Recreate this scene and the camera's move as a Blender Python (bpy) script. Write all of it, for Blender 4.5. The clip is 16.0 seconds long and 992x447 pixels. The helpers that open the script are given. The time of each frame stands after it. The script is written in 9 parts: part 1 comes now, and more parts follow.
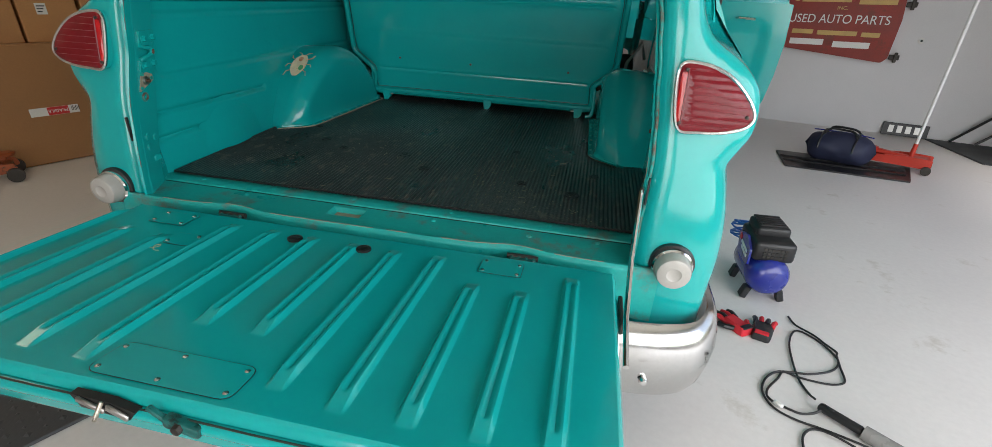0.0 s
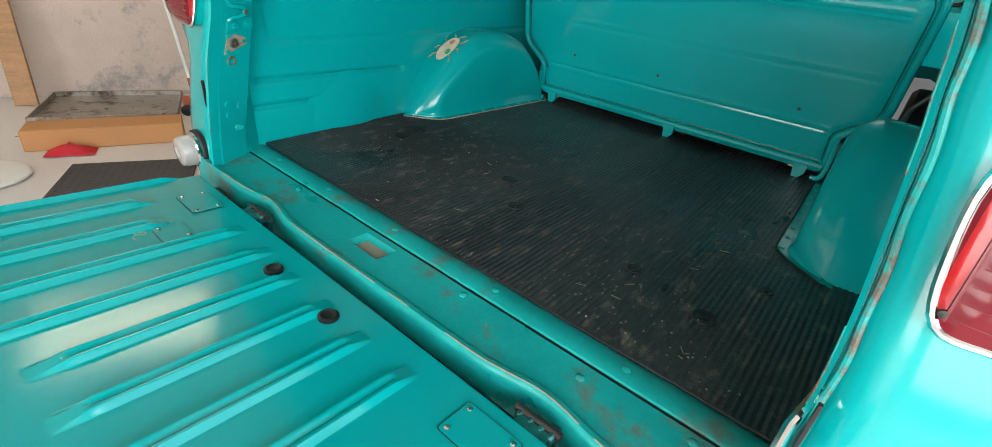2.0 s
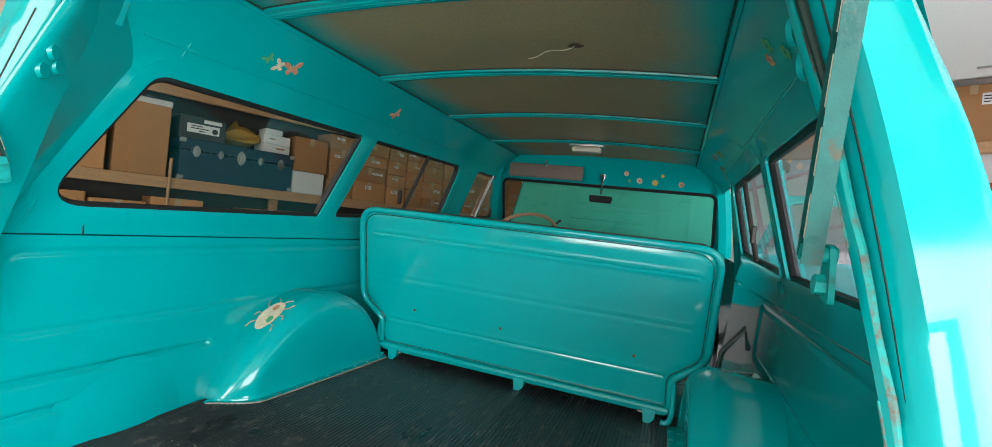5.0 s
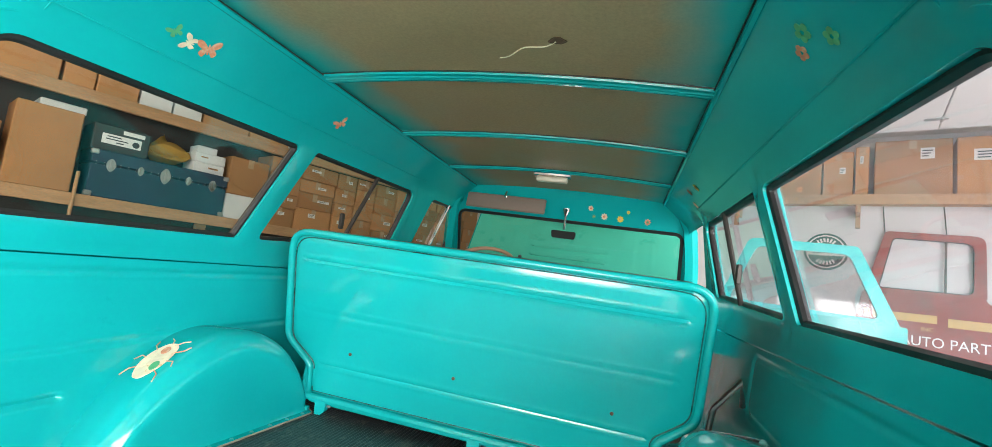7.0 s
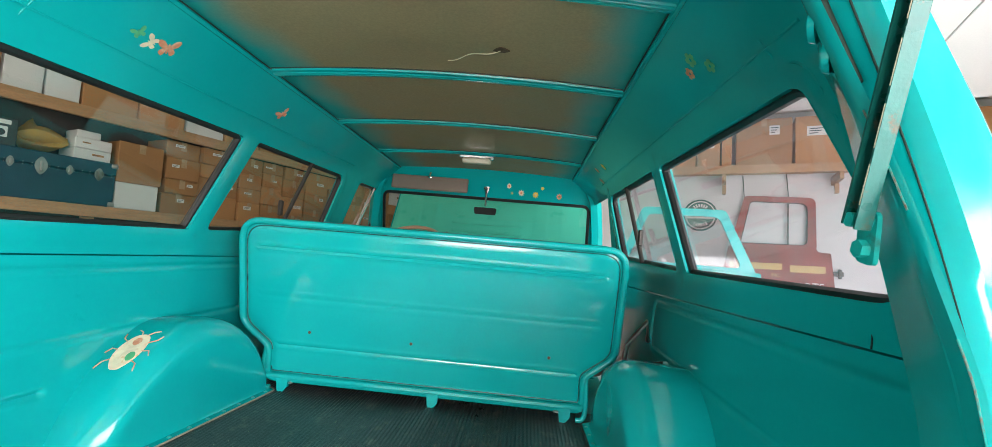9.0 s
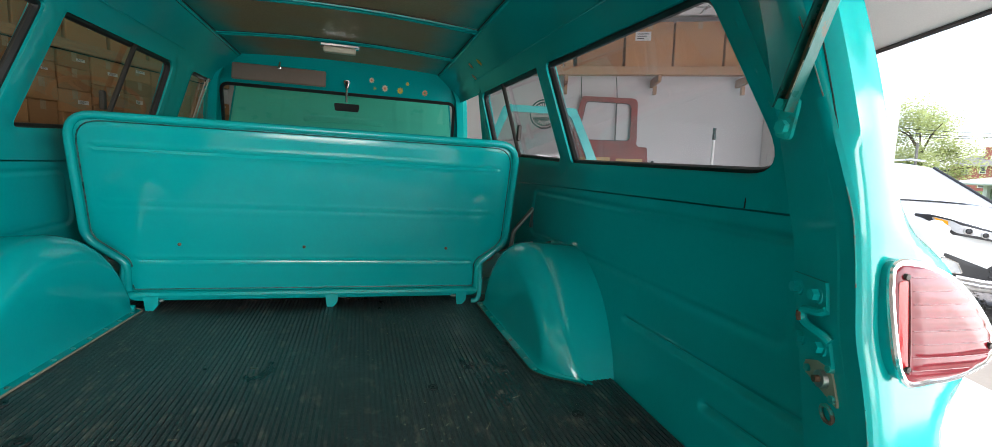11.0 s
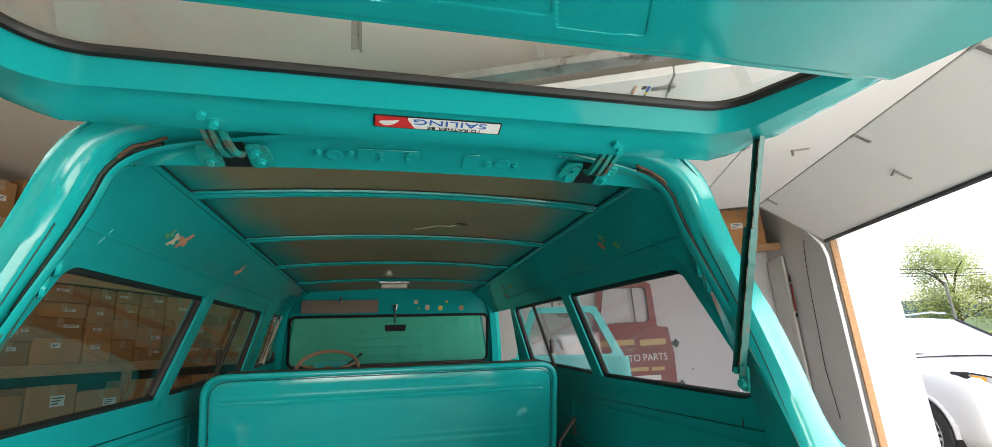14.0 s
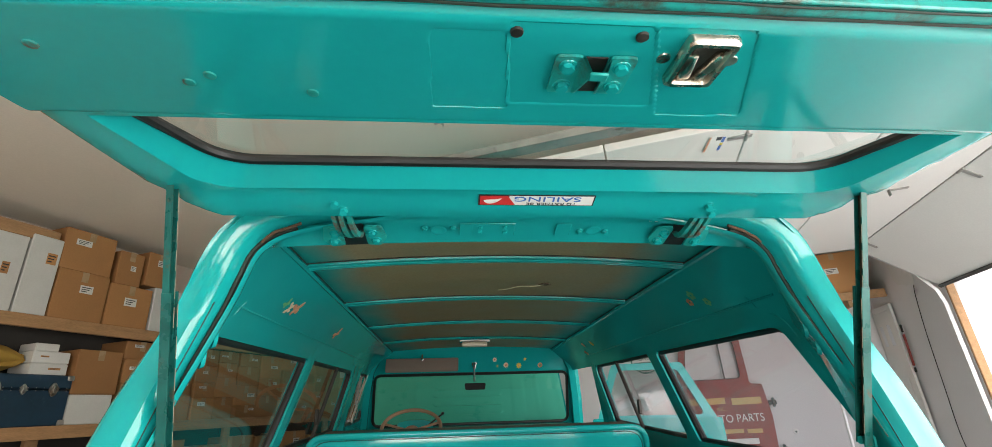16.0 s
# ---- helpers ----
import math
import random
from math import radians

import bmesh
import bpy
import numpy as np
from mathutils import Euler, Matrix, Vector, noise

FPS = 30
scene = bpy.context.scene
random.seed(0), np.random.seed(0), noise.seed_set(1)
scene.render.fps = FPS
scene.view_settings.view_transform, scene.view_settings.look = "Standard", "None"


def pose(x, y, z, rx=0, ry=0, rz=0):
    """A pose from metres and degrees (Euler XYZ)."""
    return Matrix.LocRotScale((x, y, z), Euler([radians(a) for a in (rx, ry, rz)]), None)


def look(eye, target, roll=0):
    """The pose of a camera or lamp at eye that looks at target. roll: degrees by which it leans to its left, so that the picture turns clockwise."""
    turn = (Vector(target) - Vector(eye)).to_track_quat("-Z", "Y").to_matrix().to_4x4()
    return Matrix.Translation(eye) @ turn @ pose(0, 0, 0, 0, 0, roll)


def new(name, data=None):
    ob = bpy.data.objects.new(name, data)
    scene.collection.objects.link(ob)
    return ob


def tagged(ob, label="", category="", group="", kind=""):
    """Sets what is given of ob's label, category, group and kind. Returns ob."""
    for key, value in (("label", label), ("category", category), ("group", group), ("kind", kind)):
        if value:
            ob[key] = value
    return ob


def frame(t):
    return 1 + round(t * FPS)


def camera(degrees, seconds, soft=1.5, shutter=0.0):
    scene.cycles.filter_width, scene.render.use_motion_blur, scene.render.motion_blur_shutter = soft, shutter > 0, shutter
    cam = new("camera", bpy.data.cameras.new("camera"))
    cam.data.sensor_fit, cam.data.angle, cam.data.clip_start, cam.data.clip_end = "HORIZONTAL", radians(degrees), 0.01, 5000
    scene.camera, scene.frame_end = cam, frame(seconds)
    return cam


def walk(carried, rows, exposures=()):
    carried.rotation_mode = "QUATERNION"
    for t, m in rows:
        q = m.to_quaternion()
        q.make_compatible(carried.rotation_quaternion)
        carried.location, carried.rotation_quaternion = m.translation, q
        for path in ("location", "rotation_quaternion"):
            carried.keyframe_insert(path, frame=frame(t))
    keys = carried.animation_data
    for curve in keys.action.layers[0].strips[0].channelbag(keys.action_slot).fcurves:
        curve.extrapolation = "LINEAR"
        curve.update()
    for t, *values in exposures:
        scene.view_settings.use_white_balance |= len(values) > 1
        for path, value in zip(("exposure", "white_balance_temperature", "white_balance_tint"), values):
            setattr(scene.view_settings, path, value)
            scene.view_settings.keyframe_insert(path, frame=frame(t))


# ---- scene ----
LENS = 92.0
PATH = [
    (0, (0.571, -1.084, 1.342), (0.251, 0.669, 0.432), 3.1),
    (0.5, (0.559, -0.952, 1.329), (0.126, 0.776, 0.42), 2.1),
    (1, (0.546, -0.743, 1.32), (0.006, 0.951, 0.404), 3.1),
    (1.5, (0.605, -0.582, 1.304), (-0.26, 0.944, 0.343), 5.0),
    (2, (0.671, -0.45, 1.306), (-0.389, 0.928, 0.317), 6.1),
    (2.5, (0.683, -0.397, 1.307), (-0.39, 0.954, 0.295), 4.2),
    (3, (0.667, -0.345, 1.329), (-0.341, 1.112, 0.402), 3.6),
    (3.2, (0.68, -0.311, 1.363), (-0.298, 1.214, 0.516), 3.6),
    (3.5, (0.649, -0.311, 1.368), (-0.266, 1.338, 0.703), 5.5),
    (4, (0.634, -0.33, 1.404), (-0.243, 1.413, 0.966), 6.2),
    (4.3, (0.609, -0.338, 1.44), (-0.21, 1.451, 1.08), 7.2),
    (4.5, (0.608, -0.342, 1.42), (-0.193, 1.472, 1.161), 6.4),
    (5, (0.536, -0.317, 1.4), (-0.175, 1.551, 1.342), 6.2),
    (5.2, (0.497, -0.311, 1.395), (-0.183, 1.57, 1.391), 6.2),
    (7.3, (0.428, -0.058, 1.347), (-0.098, 1.867, 1.481), 7.8),
    (7.5, (0.431, -0.064, 1.34), (-0.087, 1.863, 1.467), 7.0),
    (8, (0.409, -0.188, 1.332), (0.01, 1.769, 1.452), 6.2),
    (8.5, (0.394, -0.239, 1.338), (0.056, 1.729, 1.437), 5.7),
    (9, (0.321, -0.316, 1.339), (0.187, 1.678, 1.416), 4.9),
    (9.5, (0.26, -0.35, 1.316), (0.307, 1.649, 1.301), 4.5),
    (10, (0.183, -0.28, 1.277), (0.443, 1.694, 1.092), 3.8),
    (10.2, (0.171, -0.265, 1.277), (0.497, 1.685, 0.979), 3.8),
    (12.3, (-0.047, -0.565, 1.394), (0.7, 1.285, 1.249), 3.8),
    (12.5, (-0.064, -0.586, 1.412), (0.642, 1.284, 1.35), 3.0),
    (13, (-0.062, -0.645, 1.446), (0.523, 1.263, 1.587), 0.4),
    (13.5, (-0.068, -0.69, 1.466), (0.455, 1.219, 1.753), -0.8),
    (14, (-0.083, -0.72, 1.479), (0.371, 1.175, 1.93), -1.6),
    (14.5, (-0.099, -0.742, 1.488), (0.284, 1.141, 2.043), -2.2),
    (15, (-0.121, -0.76, 1.495), (0.191, 1.119, 2.106), -2.5),
    (15.5, (-0.142, -0.771, 1.501), (0.096, 1.108, 2.142), -2.0),
    (16, (-0.155, -0.774, 1.498), (0.025, 1.104, 2.164), -1.6),
]
EXPOSURES = [(0, 0.38, 6450, 10), (1.0, 0.66, 6400, 10), (1.6, 1.04, 6300, 10), (2.5, 1.36, 6250, 10), (3.0, 1.50, 6200, 10), (4.0, 1.66, 6200, 10), (5.0, 1.62, 6200, 10), (7.3, 2.54, 6450, 10), (8.5, 2.46, 6400, 10), (9.5, 1.82, 6300, 10), (10.0, 1.76, 6150, 10), (12.4, 0.70, 6600, 10), (13.0, 0.96, 6650, 10), (14.5, 1.18, 6650, 10), (16, 1.32, 6650, 10)]
cam = camera(LENS, 16.0, soft=0.45)
SEAT_OF_PATH = pose(0, 0, -0.07, 0, 1.9, 0) @ pose(0, 0, 0, 2.0)      # the path is told in the truck's axes
walk(cam, [(t, SEAT_OF_PATH @ look(eye, target, roll)) for t, eye, target, roll in PATH], EXPOSURES)

# ---- world and large lights ----
world = bpy.data.worlds.new("World")
scene.world = world
world.use_nodes = True
wn, wl = world.node_tree.nodes, world.node_tree.links
sky = wn.new("ShaderNodeTexSky")
sky.sky_type, sky.sun_disc = "NISHITA", False
sky.sun_elevation, sky.sun_rotation = radians(55), radians(171)
sky.air_density, sky.dust_density = 1.0, 2.0
veil = wn.new("ShaderNodeVectorMath")                 # thin high cloud over the blue
veil.operation, veil.inputs[1].default_value = "ADD", (3.0, 3.05, 3.15)
wl.new(sky.outputs["Color"], veil.inputs[0])
wl.new(veil.outputs["Vector"], wn["Background"].inputs["Color"])
wn["Background"].inputs["Strength"].default_value = 0.138

sun_data = bpy.data.lights.new("sun", "SUN")
sun_data.energy, sun_data.angle, sun_data.color = 1.2, radians(14), (1.0, 0.96, 0.9)
sun = new("sun", sun_data)
_az, _el = radians(171), radians(55)
sun.matrix_world = look((math.sin(_az) * math.cos(_el) * 30, math.cos(_az) * math.cos(_el) * 30, math.sin(_el) * 30), (0, 0, 0))

GARAGE = pose(0, 0, 0, 0, 0, -22)          # the building's own axes
def area_light(name, x, y, z, tx, ty, tz, sx, sy, power, color=(1, 1, 1)):
    d = bpy.data.lights.new(name, "AREA")
    d.shape, d.size, d.size_y, d.energy, d.color = "RECTANGLE", sx, sy, power, color
    ob = new(name, d)
    ob.matrix_world = GARAGE @ look((x, y, z), (tx, ty, tz))
    return ob
# lamp added in the opening's unseen south stretch to brighten the truck's interior
area_light("doorway_fill_light", 2.98, -0.50, 1.2, 0.5, 0.75, 0.5, 3.5, 1.8, 60, (1.0, 0.985, 0.96))
# fill lamp added behind the walker; no source is known there
area_light("added_rear_light", 1.65, -5.15, 1.2, 1.4, -2.4, 0.0, 1.8, 2.1, 46, (1.0, 0.98, 0.95))


# ---- small helpers ----
def link_mesh(name, bm, material, smooth=True, angle=38):
    me = bpy.data.meshes.new(name)
    bmesh.ops.recalc_face_normals(bm, faces=bm.faces)
    bm.to_mesh(me)
    bm.free()
    for m in (material if isinstance(material, (list, tuple)) else [material]):
        me.materials.append(m)
    if smooth:
        me.polygons.foreach_set("use_smooth", [True] * len(me.polygons))
        me.set_sharp_from_angle(angle=radians(angle))
    return me


def part(name, bm, material, parent, label="", smooth=True, angle=38):
    ob = new(name, link_mesh(name, bm, material, smooth, angle))
    ob.parent = parent
    if label:
        ob["label"] = label
    return ob


def thing(name, m, label, category, group="", kind=""):
    ob = new(name)
    ob.empty_display_size = 0.1
    ob.matrix_world = m
    return tagged(ob, label, category, group, kind)


def solo(name, bm, material, m, label, category, group="", kind="", smooth=True, angle=38):
    ob = new(name, link_mesh(name, bm, material, smooth, angle))
    ob.matrix_world = m
    return tagged(ob, label, category, group, kind)


def B():
    return bmesh.new()


def box(bm, c, s, bevel=0.0, rot=None, seg=1, mi=0):
    m = Matrix.Translation(c) @ (rot if rot is not None else Matrix.Identity(4)) @ Matrix.Diagonal((*s, 1))
    made = bmesh.ops.create_cube(bm, size=1.0, matrix=m)["verts"]
    faces = {f for v in made for f in v.link_faces}
    for f in faces:
        f.material_index = mi
    if bevel:
        edges = {e for v in made for e in v.link_edges}
        bmesh.ops.bevel(bm, geom=list(edges), offset=bevel, segments=seg, affect="EDGES", profile=0.5, material=mi)
    return bm


def frame_of(d):
    d = Vector(d).normalized()
    a = d.orthogonal().normalized()
    return a, d.cross(a)


def cyl(bm, p0, p1, r0, r1=None, seg=16, caps=True, mi=0):
    p0, p1 = Vector(p0), Vector(p1)
    r1 = r0 if r1 is None else r1
    a, b = frame_of(p1 - p0)
    rings = []
    for p, r in ((p0, r0), (p1, r1)):
        rings.append([bm.verts.new(p + (a * math.cos(t) + b * math.sin(t)) * r) for t in (2 * math.pi * i / seg for i in range(seg))])
    for i in range(seg):
        bm.faces.new((rings[0][i], rings[0][(i + 1) % seg], rings[1][(i + 1) % seg], rings[1][i])).material_index = mi
    if caps:
        bm.faces.new(rings[0][::-1]).material_index = mi
        bm.faces.new(rings[1]).material_index = mi
    return bm


def lathe(bm, profile, m=None, seg=24, mi=0):
    """A turned shape: profile of (radius, height) about the z axis of m."""
    m = m or Matrix.Identity(4)
    rings = []
    for r, h in profile:
        if r < 1e-5:
            rings.append([bm.verts.new(m @ Vector((0, 0, h)))])
        else:
            rings.append([bm.verts.new(m @ Vector((r * math.cos(2 * math.pi * i / seg), r * math.sin(2 * math.pi * i / seg), h))) for i in range(seg)])
    for a, b in zip(rings, rings[1:]):
        for i in range(seg):
            j = (i + 1) % seg
            if len(a) == 1 and len(b) > 1:
                f = bm.faces.new((a[0], b[i], b[j]))
            elif len(b) == 1 and len(a) > 1:
                f = bm.faces.new((a[i], a[j], b[0]))
            elif len(a) > 1:
                f = bm.faces.new((a[i], a[j], b[j], b[i]))
            else:
                continue
            f.material_index = mi
    return bm


def tube(bm, pts, r, seg=8, closed=False, mi=0, radii=None):
    pts = [Vector(p) for p in pts]
    n = len(pts)
    rings, up = [], None
    for i, p in enumerate(pts):
        a = pts[(i - 1) % n] if (closed or i) else p
        b = pts[(i + 1) % n] if (closed or i < n - 1) else p
        d = (b - a).normalized()
        if up is None:
            up = d.orthogonal().normalized()
        up = (up - d * up.dot(d)).normalized()
        side = d.cross(up)
        rr = radii[i] if radii else r
        rings.append([bm.verts.new(p + (up * math.cos(t) + side * math.sin(t)) * rr) for t in (2 * math.pi * k / seg for k in range(seg))])
    for i in range(n if closed else n - 1):
        a, b = rings[i], rings[(i + 1) % n]
        for k in range(seg):
            bm.faces.new((a[k], a[(k + 1) % seg], b[(k + 1) % seg], b[k])).material_index = mi
    if not closed:
        bm.faces.new(rings[0][::-1]).material_index = mi
        bm.faces.new(rings[-1]).material_index = mi
    return bm


def surf(bm, nu, nv, f, mi=0):
    """A sheet f(u, v), u and v from 0 to 1."""
    vs = [[bm.verts.new(f(i / nu, j / nv)) for j in range(nv + 1)] for i in range(nu + 1)]
    for i in range(nu):
        for j in range(nv):
            bm.faces.new((vs[i][j], vs[i + 1][j], vs[i + 1][j + 1], vs[i][j + 1])).material_index = mi
    return vs


def loft(bm, sections, closed=False, caps=False, mi=0):
    """Rows of points joined into a skin."""
    rows = [[bm.verts.new(p) for p in s] for s in sections]
    n = len(rows[0])
    for a, b in zip(rows, rows[1:]):
        for k in range(n if closed else n - 1):
            try:
                bm.faces.new((a[k], a[(k + 1) % n], b[(k + 1) % n], b[k])).material_index = mi
            except ValueError:
                pass
    if caps and closed:
        bm.faces.new(rows[0][::-1]).material_index = mi
        bm.faces.new(rows[-1]).material_index = mi
    return rows


def prism(bm, outline, f, depth, mi=0):
    """A plate: a closed 2D outline, laid in space by f(a, b, d), d from 0 to depth."""
    lo = [bm.verts.new(f(a, b, 0)) for a, b in outline]
    hi = [bm.verts.new(f(a, b, depth)) for a, b in outline]
    n = len(lo)
    bm.faces.new(lo[::-1]).material_index = mi
    bm.faces.new(hi).material_index = mi
    for i in range(n):
        bm.faces.new((lo[i], lo[(i + 1) % n], hi[(i + 1) % n], hi[i])).material_index = mi
    return bm


def rounded(pts, r, seg=5):
    """A closed 2D outline with its corners rounded; r: one radius or one a corner."""
    out, n = [], len(pts)
    rs = r if isinstance(r, (list, tuple)) else [r] * n
    for i in range(n):
        p, a, b = Vector(pts[i]), Vector(pts[i - 1]), Vector(pts[(i + 1) % n])
        if rs[i] <= 0:
            out.append((p.x, p.y))
            continue
        da, db = (a - p).normalized(), (b - p).normalized()
        ang = max(0.2, da.angle(db))
        cut = min(rs[i] / math.tan(ang / 2), (a - p).length * 0.48, (b - p).length * 0.48)
        s, e = p + da * cut, p + db * cut
        for k in range(seg + 1):
            t = k / seg
            q = s * (1 - t) ** 2 + p * 2 * t * (1 - t) + e * t * t
            out.append((q.x, q.y))
    return out


def inside2(p, poly):
    x, y = p
    hit = False
    for (x0, y0), (x1, y1) in zip(poly, poly[1:] + poly[:1]):
        if (y0 > y) != (y1 > y) and x < (x1 - x0) * (y - y0) / (y1 - y0) + x0:
            hit = not hit
    return hit


def edge_dist(p, poly):
    x, y = p
    best = 9.0
    for (x0, y0), (x1, y1) in zip(poly, poly[1:] + poly[:1]):
        dx, dy = x1 - x0, y1 - y0
        t = max(0.0, min(1.0, ((x - x0) * dx + (y - y0) * dy) / (dx * dx + dy * dy + 1e-12)))
        best = min(best, math.hypot(x - x0 - t * dx, y - y0 - t * dy))
    return best


def sheet(bm, outline, holes, f, step, mi=0, snap=0.4):
    """A sheet with real holes: 2D outline and holes, filled with a net of that step, laid in space by f(a, b)."""
    from mathutils.geometry import delaunay_2d_cdt
    pts, edges, faces = [], [], []
    for poly in [outline] + list(holes):
        base = len(pts)
        pts += [Vector(p) for p in poly]
        edges += [(base + i, base + (i + 1) % len(poly)) for i in range(len(poly))]
    loops = [outline] + list(holes)
    xs, ys = [p[0] for p in outline], [p[1] for p in outline]
    nx, ny = int((max(xs) - min(xs)) / step), int((max(ys) - min(ys)) / step)
    for i in range(1, nx + 1):
        for j in range(1, ny + 1):
            p = (min(xs) + i * step, min(ys) + j * step)
            if inside2(p, outline) and not any(inside2(p, h) for h in holes) and min(edge_dist(p, l) for l in loops) > step * snap:
                pts.append(Vector(p))
    co, _, tri, *_ = delaunay_2d_cdt(pts, edges, [], 0, 1e-6)
    vs = [bm.verts.new(f(c[0], c[1])) for c in co]
    for t in tri:
        m = ((co[t[0]][0] + co[t[1]][0] + co[t[2]][0]) / 3, (co[t[0]][1] + co[t[1]][1] + co[t[2]][1]) / 3)
        if inside2(m, outline) and not any(inside2(m, h) for h in holes):
            bm.faces.new([vs[k] for k in t]).material_index = mi
    return bm


def smooth_line(pts, n=8):
    pts = [Vector(p) for p in pts]
    ext = [pts[0] * 2 - pts[1]] + pts + [pts[-1] * 2 - pts[-2]]
    out = []
    for i in range(1, len(ext) - 2):
        p0, p1, p2, p3 = ext[i - 1:i + 3]
        for k in range(n):
            t = k / n
            out.append(0.5 * ((2 * p1) + (p2 - p0) * t + (2 * p0 - 5 * p1 + 4 * p2 - p3) * t * t + (3 * p1 - p0 - 3 * p2 + p3) * t ** 3))
    return out + [pts[-1]]


def lerp(a, b, t):
    return a + (b - a) * t


def table(x, rows):
    """Straight-line look-up in rows of (x, value...)."""
    if x <= rows[0][0]:
        return rows[0][1:]
    for p, q in zip(rows, rows[1:]):
        if x <= q[0]:
            t = (x - p[0]) / (q[0] - p[0])
            return tuple(lerp(a, b, t) for a, b in zip(p[1:], q[1:]))
    return rows[-1][1:]


def words(text, size, material, parent, m, name="lettering", label="", depth=0.0006, align="CENTER"):
    cu = bpy.data.curves.new(name, "FONT")
    cu.body, cu.size, cu.extrude, cu.align_x, cu.align_y = text, size, depth, align, "CENTER"
    tmp = bpy.data.objects.new(name, cu)
    scene.collection.objects.link(tmp)
    me = bpy.data.meshes.new_from_object(tmp.evaluated_get(bpy.context.evaluated_depsgraph_get()))
    bpy.data.objects.remove(tmp)
    me.materials.clear()
    me.materials.append(material)
    ob = new(name, me)
    ob.parent = parent
    ob.matrix_basis = m
    if label:
        ob["label"] = label
    return ob


# ---- materials ----
def tex(nt, kind, **kw):
    n = nt.nodes.new(kind)
    for k, v in kw.items():
        n.inputs[k].default_value = v
    return n


def mat(name, color, rough=0.5, metal=0.0, vary=0.08, scale=6.0, grain=0.03, grain_scale=90.0, bump=0.02, bump_scale=120.0,
        stain=None, stain_amount=0.0, stain_scale=3.0, coat=0.0, rvary=0.1, island=0.0, spec=0.5, stretch=(1, 1, 1), trans=0.0, ior=1.45, alpha=1.0):
    m = bpy.data.materials.new(name)
    m.use_nodes = True
    nt = m.node_tree
    bs = nt.nodes["Principled BSDF"]
    co = nt.nodes.new("ShaderNodeTexCoord")
    mp = nt.nodes.new("ShaderNodeMapping")
    mp.inputs["Scale"].default_value = stretch
    nt.links.new(co.outputs["Object"], mp.inputs["Vector"])
    big = tex(nt, "ShaderNodeTexNoise", Scale=scale, Detail=4.0, Roughness=0.6)
    fine = tex(nt, "ShaderNodeTexNoise", Scale=grain_scale, Detail=3.0, Roughness=0.6)
    for n in (big, fine):
        nt.links.new(mp.outputs["Vector"], n.inputs["Vector"])
    def scaled(sock, lo, hi):
        r = nt.nodes.new("ShaderNodeMapRange")
        r.inputs["From Min"].default_value, r.inputs["From Max"].default_value = 0.3, 0.7
        r.inputs["To Min"].default_value, r.inputs["To Max"].default_value = lo, hi
        nt.links.new(sock, r.inputs["Value"])
        return r.outputs["Result"]
    val = nt.nodes.new("ShaderNodeMath")
    val.operation = "MULTIPLY"
    nt.links.new(scaled(big.outputs["Fac"], 1 - vary, 1 + vary), val.inputs[0])
    nt.links.new(scaled(fine.outputs["Fac"], 1 - grain, 1 + grain), val.inputs[1])
    out = val.outputs[0]
    if island:
        info = nt.nodes.new("ShaderNodeObjectInfo")
        rr = nt.nodes.new("ShaderNodeMapRange")
        rr.inputs["To Min"].default_value, rr.inputs["To Max"].default_value = 1 - island, 1 + island
        nt.links.new(info.outputs["Random"], rr.inputs["Value"])
        m2 = nt.nodes.new("ShaderNodeMath")
        m2.operation = "MULTIPLY"
        nt.links.new(out, m2.inputs[0])
        nt.links.new(rr.outputs["Result"], m2.inputs[1])
        out = m2.outputs[0]
    hue = nt.nodes.new("ShaderNodeVectorMath")
    hue.operation = "SCALE"
    hue.inputs[0].default_value = color[:3]
    nt.links.new(out, hue.inputs["Scale"])
    colour = hue.outputs["Vector"]
    if stain is not None and stain_amount > 0:
        sn = tex(nt, "ShaderNodeTexNoise", Scale=stain_scale, Detail=8.0, Roughness=0.72)
        nt.links.new(mp.outputs["Vector"], sn.inputs["Vector"])
        sr = nt.nodes.new("ShaderNodeMapRange")
        sr.inputs["From Min"].default_value, sr.inputs["From Max"].default_value = 0.66 - 0.3 * stain_amount, 0.76 - 0.3 * stain_amount
        nt.links.new(sn.outputs["Fac"], sr.inputs["Value"])
        mx = nt.nodes.new("ShaderNodeMix")
        mx.data_type = "RGBA"
        nt.links.new(sr.outputs["Result"], mx.inputs["Factor"])
        nt.links.new(colour, mx.inputs["A"])
        mx.inputs["B"].default_value = (*stain, 1)
        colour = mx.outputs["Result"]
    nt.links.new(colour, bs.inputs["Base Color"])
    nt.links.new(scaled(big.outputs["Fac"], max(0.02, rough - rvary), min(1, rough + rvary)), bs.inputs["Roughness"])
    bs.inputs["Metallic"].default_value = metal
    bs.inputs["Specular IOR Level"].default_value = spec
    bs.inputs["IOR"].default_value = ior
    bs.inputs["Coat Weight"].default_value = coat
    bs.inputs["Coat Roughness"].default_value = 0.12
    bs.inputs["Transmission Weight"].default_value = trans
    bs.inputs["Alpha"].default_value = alpha
    if bump:
        bn = tex(nt, "ShaderNodeTexNoise", Scale=bump_scale, Detail=3.0)
        nt.links.new(mp.outputs["Vector"], bn.inputs["Vector"])
        bp = nt.nodes.new("ShaderNodeBump")
        bp.inputs["Strength"].default_value = bump
        bp.inputs["Distance"].default_value = 0.01
        nt.links.new(bn.outputs["Fac"], bp.inputs["Height"])
        nt.links.new(bp.outputs["Normal"], bs.inputs["Normal"])
    return m


